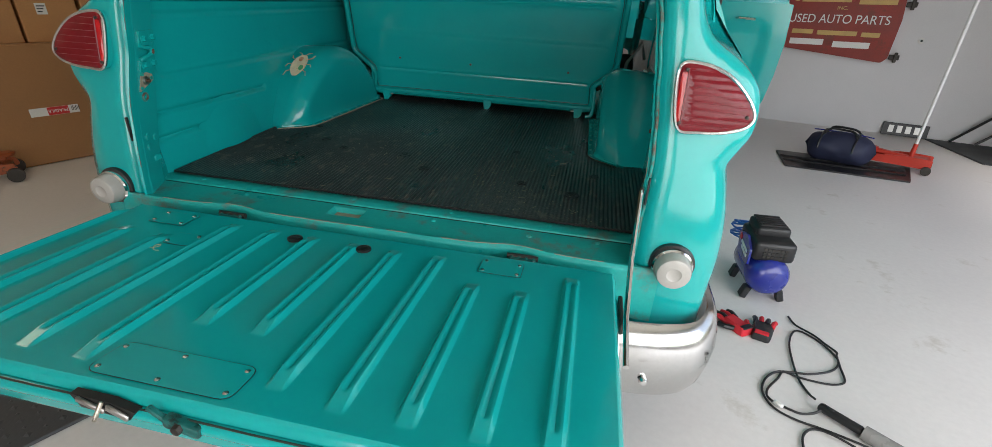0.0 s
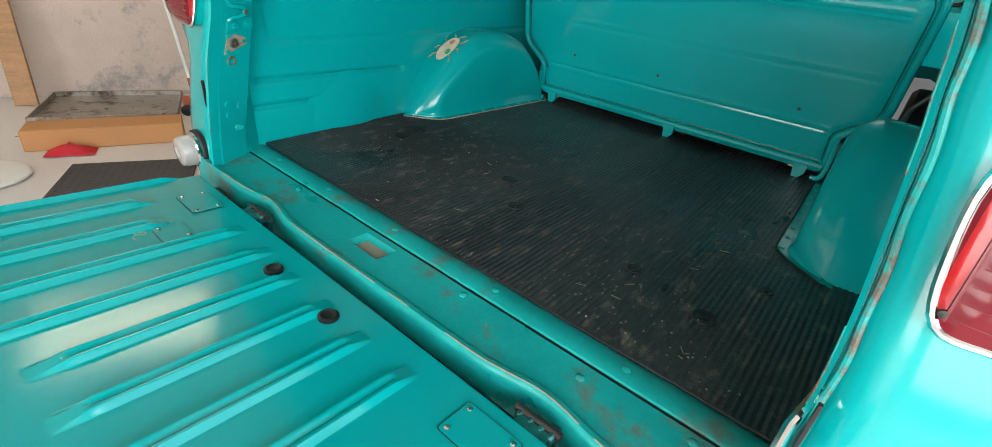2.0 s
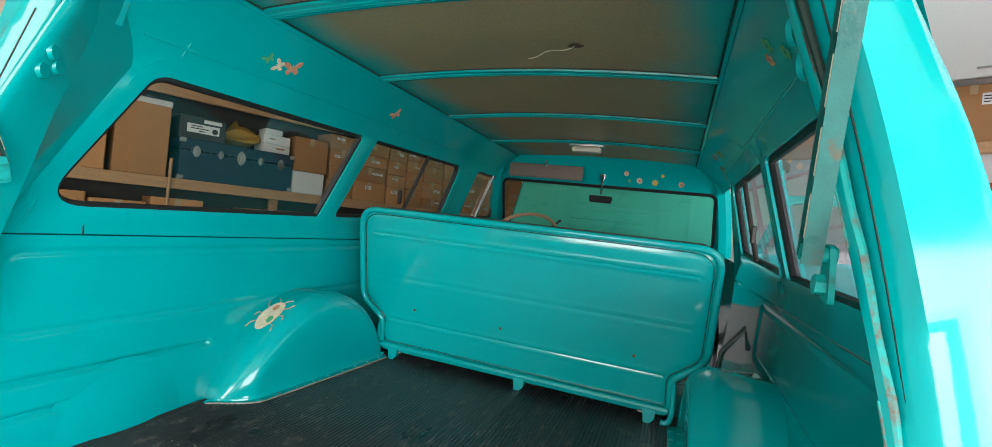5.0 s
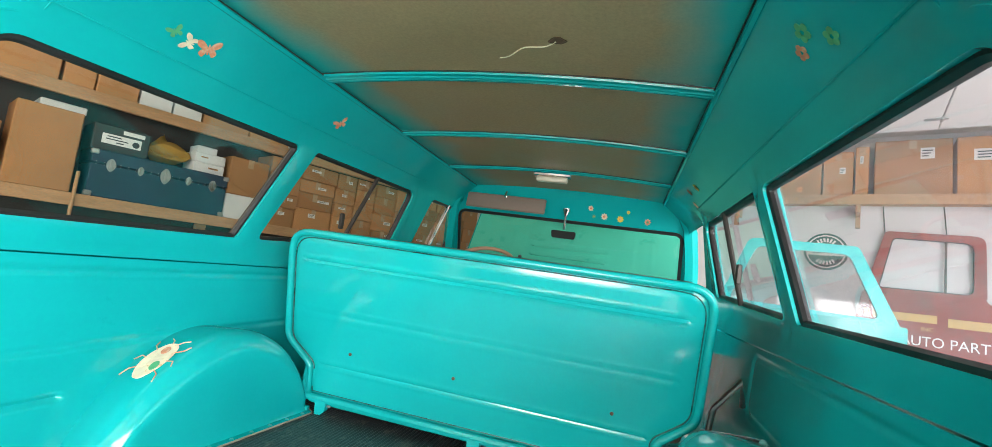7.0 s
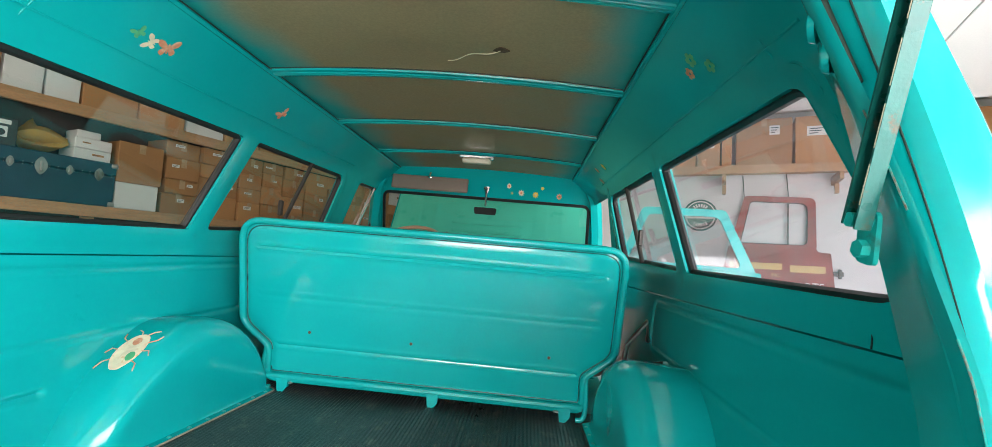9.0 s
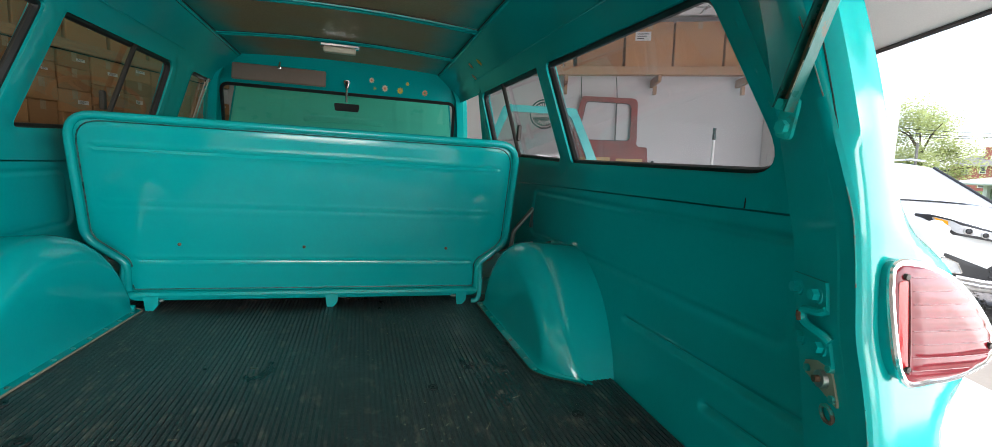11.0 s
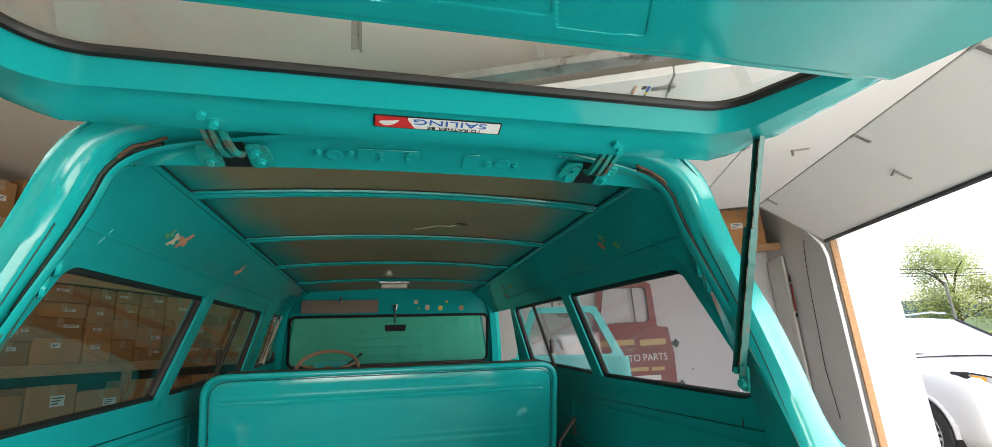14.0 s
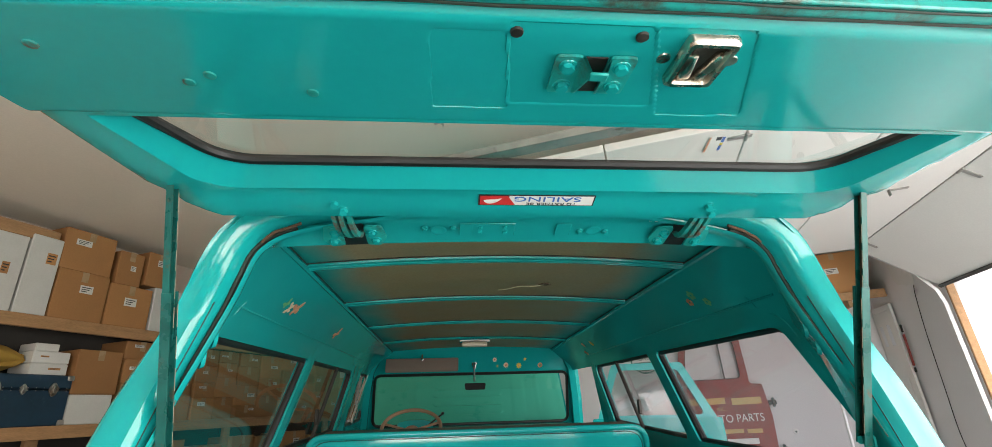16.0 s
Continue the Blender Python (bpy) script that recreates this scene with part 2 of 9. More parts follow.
def glass(name, tint=(0.84, 0.89, 0.88), gloss=1.0, dust=0.0):
    """Thin window glass: clear, with a mirror sheen that grows at a slant."""
    m = bpy.data.materials.new(name)
    m.use_nodes = True
    nt = m.node_tree
    nt.nodes.remove(nt.nodes["Principled BSDF"])
    tr, gl, mx, fr = (nt.nodes.new(k) for k in ("ShaderNodeBsdfTransparent", "ShaderNodeBsdfGlossy", "ShaderNodeMixShader", "ShaderNodeLayerWeight"))
    tr.inputs["Color"].default_value = (*tint, 1)
    gl.inputs["Roughness"].default_value = 0.02
    gl.inputs["Color"].default_value = (gloss, gloss, gloss, 1)
    fr.inputs["Blend"].default_value = 0.5
    pw, ma = nt.nodes.new("ShaderNodeMath"), nt.nodes.new("ShaderNodeMath")
    pw.operation, ma.operation = "POWER", "MULTIPLY_ADD"
    pw.inputs[1].default_value = 4.5
    ma.inputs[1].default_value, ma.inputs[2].default_value = 0.85, 0.05
    nt.links.new(fr.outputs["Facing"], pw.inputs[0])
    nt.links.new(pw.outputs[0], ma.inputs[0])
    nt.links.new(ma.outputs[0], mx.inputs["Fac"])
    nt.links.new(tr.outputs["BSDF"], mx.inputs[1])
    nt.links.new(gl.outputs["BSDF"], mx.inputs[2])
    last = mx
    if dust:                                     # a film of dust that scatters the light from outside
        film, last = nt.nodes.new("ShaderNodeBsdfTranslucent"), nt.nodes.new("ShaderNodeMixShader")
        film.inputs["Color"].default_value = (0.80, 0.76, 0.80, 1)
        blot = tex(nt, "ShaderNodeTexNoise", Scale=7.0, Detail=5.0)
        amount = nt.nodes.new("ShaderNodeMath")
        amount.operation = "MULTIPLY"
        amount.inputs[1].default_value = dust * 2
        nt.links.new(blot.outputs[0], amount.inputs[0])
        nt.links.new(amount.outputs[0], last.inputs["Fac"])
        nt.links.new(mx.outputs["Shader"], last.inputs[1])
        nt.links.new(film.outputs["BSDF"], last.inputs[2])
    nt.links.new(last.outputs["Shader"], nt.nodes["Material Output"].inputs["Surface"])
    return m


PAINT = mat("turquoise enamel", (0.0060, 0.36, 0.352), rough=0.125, vary=0.05, scale=2.5, grain=0.015, bump=0.012, bump_scale=260, coat=0.3, rvary=0.05, spec=0.5,
            stain=(0.003, 0.29, 0.28), stain_amount=0.12, stain_scale=2.0)
PAINT_WORN = mat("worn turquoise enamel", (0.007, 0.33, 0.30), rough=0.42, vary=0.12, scale=5, grain=0.05, bump=0.05, bump_scale=160,
                 stain=(0.055, 0.085, 0.062), stain_amount=0.40, stain_scale=6)
# lit copy of the enamel, lightened for the door's daylit side
PAINT_LIT = mat("turquoise enamel with daylight in its colour", (0.02, 0.46, 0.46), rough=0.3, vary=0.05, coat=0.3, bump=0.01)
HOOD_GREEN = mat("sea green enamel", (0.09, 0.62, 0.46), rough=0.35, vary=0.04, bump=0.01)
RUBBER = mat("black rubber", (0.012, 0.012, 0.012), rough=0.45, vary=0.2, bump=0.03)
MAT_RUBBER = mat("ribbed rubber matting", (0.034, 0.038, 0.038), rough=0.38, vary=0.4, scale=3, grain=0.25, grain_scale=60, bump=0.25, bump_scale=220,
                 stain=(0.13, 0.112, 0.092), stain_amount=0.38, stain_scale=24, rvary=0.15, stretch=(1, 0.6, 1))
CHROME = mat("chrome", (0.78, 0.78, 0.77), rough=0.09, metal=1.0, vary=0.04, bump=0.006, rvary=0.04)
STEEL = mat("dull steel", (0.42, 0.41, 0.39), rough=0.42, metal=1.0, vary=0.15, bump=0.04, stain=(0.12, 0.06, 0.03), stain_amount=0.25, stain_scale=30)
RUST = mat("rusty iron", (0.10, 0.055, 0.032), rough=0.75, metal=0.2, vary=0.3, scale=30, grain=0.2, bump=0.2)
DARK_STEEL = mat("dark oiled iron", (0.05, 0.045, 0.04), rough=0.5, metal=0.6, vary=0.2, bump=0.08)
WHITE_WALL = mat("white painted wall", (0.66, 0.645, 0.65), rough=0.6, vary=0.04, scale=1.2, grain=0.02, bump=0.05, bump_scale=60)
OLD_WALL = mat("peeling plaster", (0.60, 0.50, 0.43), rough=0.8, vary=0.14, scale=1.6, grain=0.06, bump=0.15, bump_scale=40,
               stain=(0.33, 0.30, 0.28), stain_amount=0.33, stain_scale=2.2)
CEILING_PAINT = mat("cream ceiling paint", (0.82, 0.77, 0.69), rough=0.75, vary=0.03, scale=1.0, bump=0.04)
FLOOR_PAINT = mat("pale grey painted concrete", (0.67, 0.64, 0.62), rough=0.38, vary=0.05, scale=1.1, grain=0.03, grain_scale=40, bump=0.05, bump_scale=70,
                  stain=(0.52, 0.48, 0.43), stain_amount=0.22, stain_scale=2.2)
WOOD = mat("pine lumber", (0.42, 0.235, 0.115), rough=0.6, vary=0.16, scale=5, grain=0.1, grain_scale=40, bump=0.06, stretch=(6, 1, 6), island=0.12)
KRAFT = mat("brown cardboard", (0.42, 0.205, 0.08), rough=0.75, vary=0.07, scale=3, grain=0.04, bump=0.03, island=0.22)
CARTON_WHITE = mat("white cardboard", (0.66, 0.65, 0.63), rough=0.65, vary=0.04, bump=0.02, island=0.08)
SILL_PAINT = mat("grimy turquoise enamel", (0.012, 0.35, 0.32), rough=0.34, vary=0.12, scale=5, grain=0.06, bump=0.05, bump_scale=160,
                 stain=(0.11, 0.20, 0.165), stain_amount=0.38, stain_scale=7)
DUST = mat("dusty bare steel", (0.30, 0.27, 0.20), rough=0.8, vary=0.15, bump=0.05)
WEATHER = mat("perished rubber", (0.018, 0.030, 0.022), rough=0.6, vary=0.3, scale=30, bump=0.1)
BEZEL = mat("dull chrome", (0.66, 0.66, 0.65), rough=0.16, metal=1.0, vary=0.08, bump=0.01)
HARDBOARD = None
GLASS = glass("window glass", (0.63, 0.67, 0.66))
SIDE_GLASS = glass("dusty window glass", (0.66, 0.63, 0.66), dust=0.035)
GATE_GLASS = glass("clear gate glass", (0.95, 0.96, 0.95))

PAINT_RUSTY = mat("chipped turquoise enamel", (0.008, 0.27, 0.24), rough=0.45, vary=0.15, scale=12, grain=0.08, bump=0.08, bump_scale=150,
                  stain=(0.13, 0.085, 0.06), stain_amount=0.62, stain_scale=22)
VINYL = mat("brown vinyl", (0.13, 0.085, 0.06), rough=0.5, vary=0.12, bump=0.06, bump_scale=200)
BRASSY = mat("tarnished chrome", (0.58, 0.53, 0.45), rough=0.28, metal=1.0, vary=0.2, scale=20, bump=0.03)


def hardboard():
    m = mat("oversprayed hardboard", (0.32, 0.225, 0.12), rough=0.48, vary=0.10, scale=4, grain=0.12, grain_scale=120, bump=0.08, bump_scale=180)
    nt = m.node_tree
    bs = nt.nodes["Principled BSDF"]
    old = bs.inputs["Base Color"].links[0].from_socket
    co = nt.nodes.new("ShaderNodeTexCoord")
    sp = nt.nodes.new("ShaderNodeSeparateXYZ")
    nt.links.new(co.outputs["Object"], sp.inputs[0])
    ab = nt.nodes.new("ShaderNodeMath")
    ab.operation = "ABSOLUTE"
    nt.links.new(sp.outputs["X"], ab.inputs[0])
    ns = tex(nt, "ShaderNodeTexNoise", Scale=3.5, Detail=3.0)
    nt.links.new(co.outputs["Object"], ns.inputs["Vector"])
    ad = nt.nodes.new("ShaderNodeMath")
    ad.operation = "MULTIPLY_ADD"
    ad.inputs[1].default_value = 0.22
    nt.links.new(ns.outputs["Fac"], ad.inputs[0])
    nt.links.new(ab.outputs[0], ad.inputs[2])
    mr = nt.nodes.new("ShaderNodeMapRange")
    mr.inputs["From Min"].default_value, mr.inputs["From Max"].default_value = 0.52, 0.68
    nt.links.new(ad.outputs[0], mr.inputs["Value"])
    mx = nt.nodes.new("ShaderNodeMix")
    mx.data_type = "RGBA"
    nt.links.new(mr.outputs["Result"], mx.inputs["Factor"])
    nt.links.new(old, mx.inputs["A"])
    mx.inputs["B"].default_value = (0.007, 0.32, 0.30, 1)
    nt.links.new(mx.outputs["Result"], bs.inputs["Base Color"])
    return m


HARDBOARD = hardboard()
CREAM_WORN = mat("yellowed undercoat", (0.50, 0.46, 0.24), rough=0.6, vary=0.15, bump=0.03)
# the stays' turquoise is darkened to carry their shade; the rust is real
STAY_SHADED = mat("rust-edged turquoise enamel with shade in it", (0.006, 0.095, 0.082), rough=0.30, vary=0.3, scale=14, bump=0.06, stain=(0.09, 0.06, 0.035), stain_amount=0.28, stain_scale=26)
TRUCK = pose(0, 0, -0.07, 0, 1.9, 0) @ pose(0, 0, 0, 2.0)        # it stands a little nose-up and leans to its right
GREASY = mat("greasy dark turquoise", (0.006, 0.105, 0.095), rough=0.35, vary=0.3, scale=30, bump=0.08, stain=(0.012, 0.016, 0.014), stain_amount=0.5, stain_scale=40)

# ---- the garage, in its own axes: x to the doorway wall, y to the sign wall ----
XR, XL, YF, YB, ZC = 2.87, -4.40, 5.92, -5.2, 3.06
DOOR_Y0, DOOR_Y1, DOOR_Z = -2.30, 4.40, 2.19


def structure(name, bm, material, label, category, smooth=False):
    return solo(name, bm, material, GARAGE, label, category, kind="structure", smooth=smooth)


def garage():
    bm = B()
    box(bm, ((XR + XL) / 2, (YF + YB) / 2, -0.06), (XR - XL, YF - YB, 0.12))
    structure("floor", bm, FLOOR_PAINT, "pale grey painted concrete garage floor", "floor")
    bm = B()
    box(bm, ((XR + XL) / 2, (YF + YB) / 2, ZC + 0.06), (XR - XL + 0.4, YF - YB + 0.4, 0.12))
    structure("ceiling", bm, CEILING_PAINT, "plain cream painted garage ceiling", "ceiling")
    bm = B()
    box(bm, ((XR + XL) / 2, YF + 0.10, ZC / 2), (XR - XL + 0.4, 0.20, ZC))
    structure("wall_north", bm, WHITE_WALL, "white painted garage wall hung with old signs", "wall")
    bm = B()
    box(bm, (XL - 0.10, (YF + YB) / 2, ZC / 2), (0.20, YF - YB, ZC))
    structure("wall_west", bm, OLD_WALL, "old plaster wall with peeling grey paint", "wall")
    # unseen rear wall, its opening added to let light in behind the walker
    bm = B()
    for x0, x1, z0, z1 in ((XL - 0.2, 0.7, 0, ZC), (2.6, XR + 0.2, 0, ZC), (0.7, 2.6, 2.25, ZC)):
        box(bm, ((x0 + x1) / 2, YB - 0.10, (z0 + z1) / 2), (x1 - x0, 0.20, z1 - z0))
    structure("wall_south", bm, WHITE_WALL, "unseen white rear wall, added with a wide opening for light", "wall")
    bm = B()
    for y0, y1, z0, z1 in ((DOOR_Y1 + 0.012, YF, 0, ZC), (YB, DOOR_Y0, 0, ZC), (DOOR_Y0, DOOR_Y1, DOOR_Z + 0.12, ZC)):
        box(bm, (XR + 0.08, (y0 + y1) / 2, (z0 + z1) / 2), (0.16, y1 - y0, z1 - z0))
    structure("wall_east", bm, WHITE_WALL, "white wall beside the open garage doorway", "wall")
    bm = B()
    box(bm, (XR + 0.279, DOOR_Y1 + 0.12, 1.35), (0.430, 0.24, 2.7), 0.006)
    structure("door_pier", bm, WHITE_WALL, "bright white masonry pier of the doorway", "wall")
    bm = B()
    box(bm, (XR + 0.03, DOOR_Y1 - 0.004, 1.10), (0.06, 0.026, 2.2), 0.003)
    structure("door_jamb", bm, WOOD, "bare pine door jamb", "trim")


garage()

# ---- the truck, in its own axes: x to its right, y ahead, z up, the tailgate hinge at y = 0 ----
truck = thing("station_wagon_truck", TRUCK, "turquoise vintage station wagon truck, tailgate and liftgate open, hood raised", "truck")


def zr(y):                                   # height of the headliner's edge
    return 1.898 - 0.033 * y


INNER = [(0.60, 0.80), (0.70, 0.805), (0.90, 0.825), (1.10, 0.835), (1.28, 0.84), (1.66, 0.762), (1.70, 0.742), (1.74, 0.71), (1.80, 0.655), (1.86, 0.60)]
OUTER = [(0.35, 0.90), (0.5, 0.945), (0.75, 0.955), (0.88, 0.945), (0.96, 0.925), (1.03, 0.95), (1.10, 0.965), (1.16, 0.955), (1.24, 0.90), (1.30, 0.875),
         (1.45, 0.855), (1.70, 0.80), (1.78, 0.76), (1.86, 0.69), (1.905, 0.60)]
PILLAR_FRONT = [(0.60, 0.19), (0.90, 0.19), (1.20, 0.235), (1.30, 0.285), (1.66, 0.46), (1.70, 0.44), (1.75, 0.39), (1.86, 0.29)]
PILLAR_EDGE = [(0.50, 0.777, 0.13), (0.76, 0.770, 0.145), (1.08, 0.752, 0.205), (1.20, 0.742, 0.223), (1.30, 0.729, 0.244), (1.40, 0.714, 0.265), (1.50, 0.698, 0.284), (1.60, 0.680, 0.306), (1.66, 0.668, 0.318), (1.72, 0.655, 0.330)]
xin = lambda z: table(z, INNER)[0]
xout = lambda z: table(z, OUTER)[0]
xskin = lambda y, z: xout(z) - 0.048 * min(1, max(0, (z - 1.22) / 0.10)) * max(0, 1 - max(0, y - 0.25) / 0.45) ** 2      # the upper body rounds in to the tail
pfy = lambda z: table(z, PILLAR_FRONT)[0]


def stretch_z(y, z):                         # the top of the side follows the falling roof
    return z if z < 1.66 else 1.66 + (z - 1.66) * (zr(y) - 1.66) / 0.20


# side windows as (y, z) outlines
WIN_REAR = rounded([(0.333, 1.298), (1.255, 1.292), (1.405, 1.652), (0.526, 1.655)], [0.06, 0.02, 0.02, 0.07], 8)
WIN_MID = rounded([(1.345, 1.292), (2.30, 1.31), (2.40, 1.645), (1.50, 1.652)], [0.02, 0.03, 0.05, 0.02], 5)
WIN_DOOR = rounded([(2.55, 1.315), (3.16, 1.33), (3.16, 1.64), (2.66, 1.645)], [0.03, 0.03, 0.08, 0.05], 5)


def grow(poly, d):
    cx, cy = sum(p[0] for p in poly) / len(poly), sum(p[1] for p in poly) / len(poly)
    w = max(p[0] for p in poly) - min(p[0] for p in poly)
    h = max(p[1] for p in poly) - min(p[1] for p in poly)
    return [(cx + (x - cx) * (1 + 2 * d / w), cy + (y - cy) * (1 + 2 * d / h)) for x, y in poly]


def groove(d, w, h):
    return h * math.exp(-(d / w) ** 2)


def seg_dist(p, a, b):
    dx, dy = b[0] - a[0], b[1] - a[1]
    t = max(0, min(1, ((p[0] - a[0]) * dx + (p[1] - a[1]) * dy) / (dx * dx + dy * dy)))
    return math.hypot(p[0] - a[0] - t * dx, p[1] - a[1] - t * dy)


EMBOSS = rounded([(0.285, 1.00), (1.60, 0.985), (1.60, 1.160), (0.285, 1.188)], 0.04, 5)
SEAM = lambda y: 1.238 - 0.031 * y


def side_relief(y, z):
    p = (y, z)
    d = edge_dist(p, EMBOSS)
    h = groove(d, 0.009, 0.0055) + (0.0035 * min(1, d / 0.02) if inside2(p, EMBOSS) else 0)
    h += groove(seg_dist(p, (0.225, 0.890), (0.79, 0.877)), 0.008, 0.012)
    h += groove(seg_dist(p, (0.21, 0.811), (0.445, 0.806)), 0.008, 0.012)
    return h


def on_side(s, y, z):
    return Vector((s * xin(z), y, stretch_z(y, z)))


def truck_side(s):
    # lower inner panel, pressed relief
    bm = B()
    surf(bm, 240, 120, lambda u, v: (s * (xin(lerp(0.69, SEAM(lerp(0.185, 1.75, u)), v)) + side_relief(lerp(0.185, 1.75, u), lerp(0.69, SEAM(lerp(0.185, 1.75, u)), v))), lerp(0.185, 1.75, u), lerp(0.69, SEAM(lerp(0.185, 1.75, u)), v)))
    part("inner_side_panel", bm, PAINT, truck)
    # upper inner panel with window openings
    yend = 2.47 if s > 0 else 3.22
    wins = [WIN_REAR, WIN_MID] + ([WIN_DOOR] if s < 0 else [])
    bm = B()
    left = [(pfy(z), z) for z in (1.234, 1.30, 1.40, 1.50, 1.60, 1.66, 1.70, 1.74, 1.80, 1.86)]
    outline = [(yend, SEAM(yend) + 0.004), (yend, 1.66), (yend, 1.74), (yend, 1.80), (yend, 1.86)] + left[::-1]
    outline = outline + [(1.0, SEAM(1.0) + 0.004), (2.0, SEAM(2.0) + 0.004)]
    def lay(y, z):
        x = xin(z)
        x += groove(abs(z - 1.705), 0.006, 0.004)
        if 1.26 < z < 1.70:
            x -= groove(min(edge_dist((y, z), w) for w in wins) - 0.028, 0.012, 0.006)
        return Vector((s * x, y, stretch_z(y, z)))
    sheet(bm, outline, wins, lay, 0.026)
    part("window_side_panel", bm, PAINT, truck)
    if s > 0:                                            # roof rail over the open front doorway
        bm = B()
        surf(bm, 10, 8, lambda u, v: on_side(s, lerp(2.465, 3.16, u), lerp(1.645, 1.86, v)))
        part("door_header", bm, PAINT, truck)
    bm = B()                                             # windshield pillar
    cap = [(0, 0), (0.05, -0.01), (0.09, 0.03), (0.05, 0.07), (0, 0.05)]
    loft(bm, [[Vector((s * (x + a * 0.9), y + b, z)) for a, b in cap] for x, y, z in ((0.80, 3.22, 1.24), (0.775, 3.12, 1.45), (0.735, 3.01, 1.66), (0.68, 2.97, 1.76))], closed=True, caps=True)
    part("windshield_pillar", bm, PAINT, truck)
    # forward lower inner panel
    bm = B()
    surf(bm, 8, 6, lambda u, v: (s * (xin(lerp(0.60, SEAM(lerp(1.74, yend, u)), v)) + 0.002), lerp(1.74, yend, u), lerp(0.60, SEAM(lerp(1.74, yend, u)), v)))
    part("door_inner_panel", bm, PAINT, truck)
    # outer skin
    bm = B()
    edge = [(table(z, OPEN_Y)[0] + 0.200, z) for z in (0.36, 0.5, 0.6, 0.7, 0.8, 0.9, 0.95, 1.0, 1.05, 1.1, 1.15, 1.2, 1.25, 1.3, 1.35, 1.4, 1.5, 1.6, 1.72)]
    yo = 2.47 if s > 0 else 4.2
    outline = [(yo, 0.36), (yo, 1.25)] + ([(3.2, 1.25), (3.1, 1.75)] if s < 0 else [(2.47, 1.75)]) + edge[::-1]
    sheet(bm, outline, [grow(w, 0.012) for w in wins], lambda y, z: Vector((s * xskin(y, z), y, stretch_z(y, z) if z > 1.66 else z)), 0.045)
    part("outer_side_panel", bm, PAINT, truck)
    # gaskets, reveals and glass
    for w, nm in zip(wins, ("quarter_window", "side_window", "door_window")):
        bm = B()
        ring = [Vector((s * (xin(z) + 0.022), y, z)) for y, z in w]
        tube(bm, ring, 0.014, 8, closed=True)
        part("window_gasket", bm, RUBBER, truck, "black rubber window gasket")
        bm = B()
        loft(bm, [[Vector((s * (xin(z) - 0.001), y, z)) for y, z in w + w[:1]], [Vector((s * (xin(z) + 0.02), y, z)) for y, z in w + w[:1]],
                  [Vector((s * max(xskin(y, z), xin(z) + 0.026), y, z)) for y, z in grow(w, 0.012) + grow(w, 0.012)[:1]]])
        part("window_reveal", bm, PAINT, truck)
        bm = B()
        bm.faces.new([bm.verts.new((s * (xin(z) + 0.024), y, z)) for y, z in w])
        pane = part("window_pane", bm, SIDE_GLASS if s > 0 else GLASS, truck, smooth=False)
        pane.visible_shadow = False
    # slanting divider of the sliding side window, and the vent window's post
    bm = B()
    cyl(bm, (s * 0.842, 1.86, 1.30), (s * 0.772, 1.99, 1.65), 0.010, seg=8)
    part("window_divider", bm, DARK_STEEL, truck)
    if s < 0:
        bm = B()
        cyl(bm, (s * 0.845, 2.86, 1.325), (s * 0.772, 2.95, 1.645), 0.011, seg=8)
        part("vent_post", bm, CHROME, truck)
    # pressed seams round the quarter window, along the cove and down from the belt
    on = lambda y, z, o=0.0: Vector((s * (xin(z) - o), y, stretch_z(y, z)))
    press = [p for p in grow(WIN_REAR, 0.036)]
    k0 = min(range(len(press)), key=lambda k: math.hypot(press[k][0] - 0.30, press[k][1] - 1.26))
    loop = press[k0:] + press[:k0]
    arc = [p for p in loop if p[1] > 1.30 and p[0] < 1.36]
    arc.sort(key=lambda p: p[0])
    for line, r, material in ((([(0.31, 1.255)] + arc), 0.0035, PAINT), ([(0.56, 1.66), (0.565, 1.70), (0.57, 1.74)], 0.0022, PAINT), ([(y, 1.725) for y in (0.46, 1.0, 1.6, 2.2, 2.42)], 0.0035, PAINT),
                              ([(0.43, 1.229), (0.43, 1.25), (0.432, 1.285)], 0.0018, RUBBER)):
        bm = B()
        tube(bm, [on(y, z) for y, z in line], r, 6)
        part("panel_seam", bm, material, truck)
    # window catch
    bm = B()
    box(bm, (s * 0.81, 1.80, 1.41), (0.018, 0.022, 0.07), 0.004)
    part("window_catch", bm, DARK_STEEL, truck)


# ---- rear opening: one pressed frame round it ----
OPEN_Y = [(0.36, 0.02), (0.75, 0.03), (0.98, 0.065), (1.10, 0.092), (1.25, 0.105), (1.40, 0.13), (1.60, 0.17), (1.72, 0.195), (1.80, 0.20)]
RIM = [(0.50, 0.72, 0.225), (0.62, 0.72, 0.230), (0.72, 0.72, 0.235), (0.82, 0.722, 0.228), (0.90, 0.724, 0.212), (0.955, 0.724, 0.200), (1.00, 0.722, 0.215),
       (1.05, 0.718, 0.236), (1.10, 0.712, 0.246), (1.15, 0.706, 0.238), (1.20, 0.700, 0.200), (1.235, 0.694, 0.155), (1.265, 0.690, 0.128), (1.31, 0.682, 0.114), (1.40, 0.664, 0.114),
       (1.50, 0.642, 0.112), (1.60, 0.616, 0.098), (1.68, 0.596, 0.088)]       # z, x of the opening, width of the pillar
TOP_RIM = [(0.583, 1.740, 0.098, 0.200), (0.566, 1.787, 0.090, 0.200), (0.530, 1.818, 0.075, 0.196), (0.475, 1.834, 0.060, 0.186), (0.40, 1.843, 0.055, 0.172), (0.30, 1.850, 0.054, 0.150),
           (0.15, 1.857, 0.054, 0.124), (0.0, 1.859, 0.054, 0.116)]            # x, z, width, y


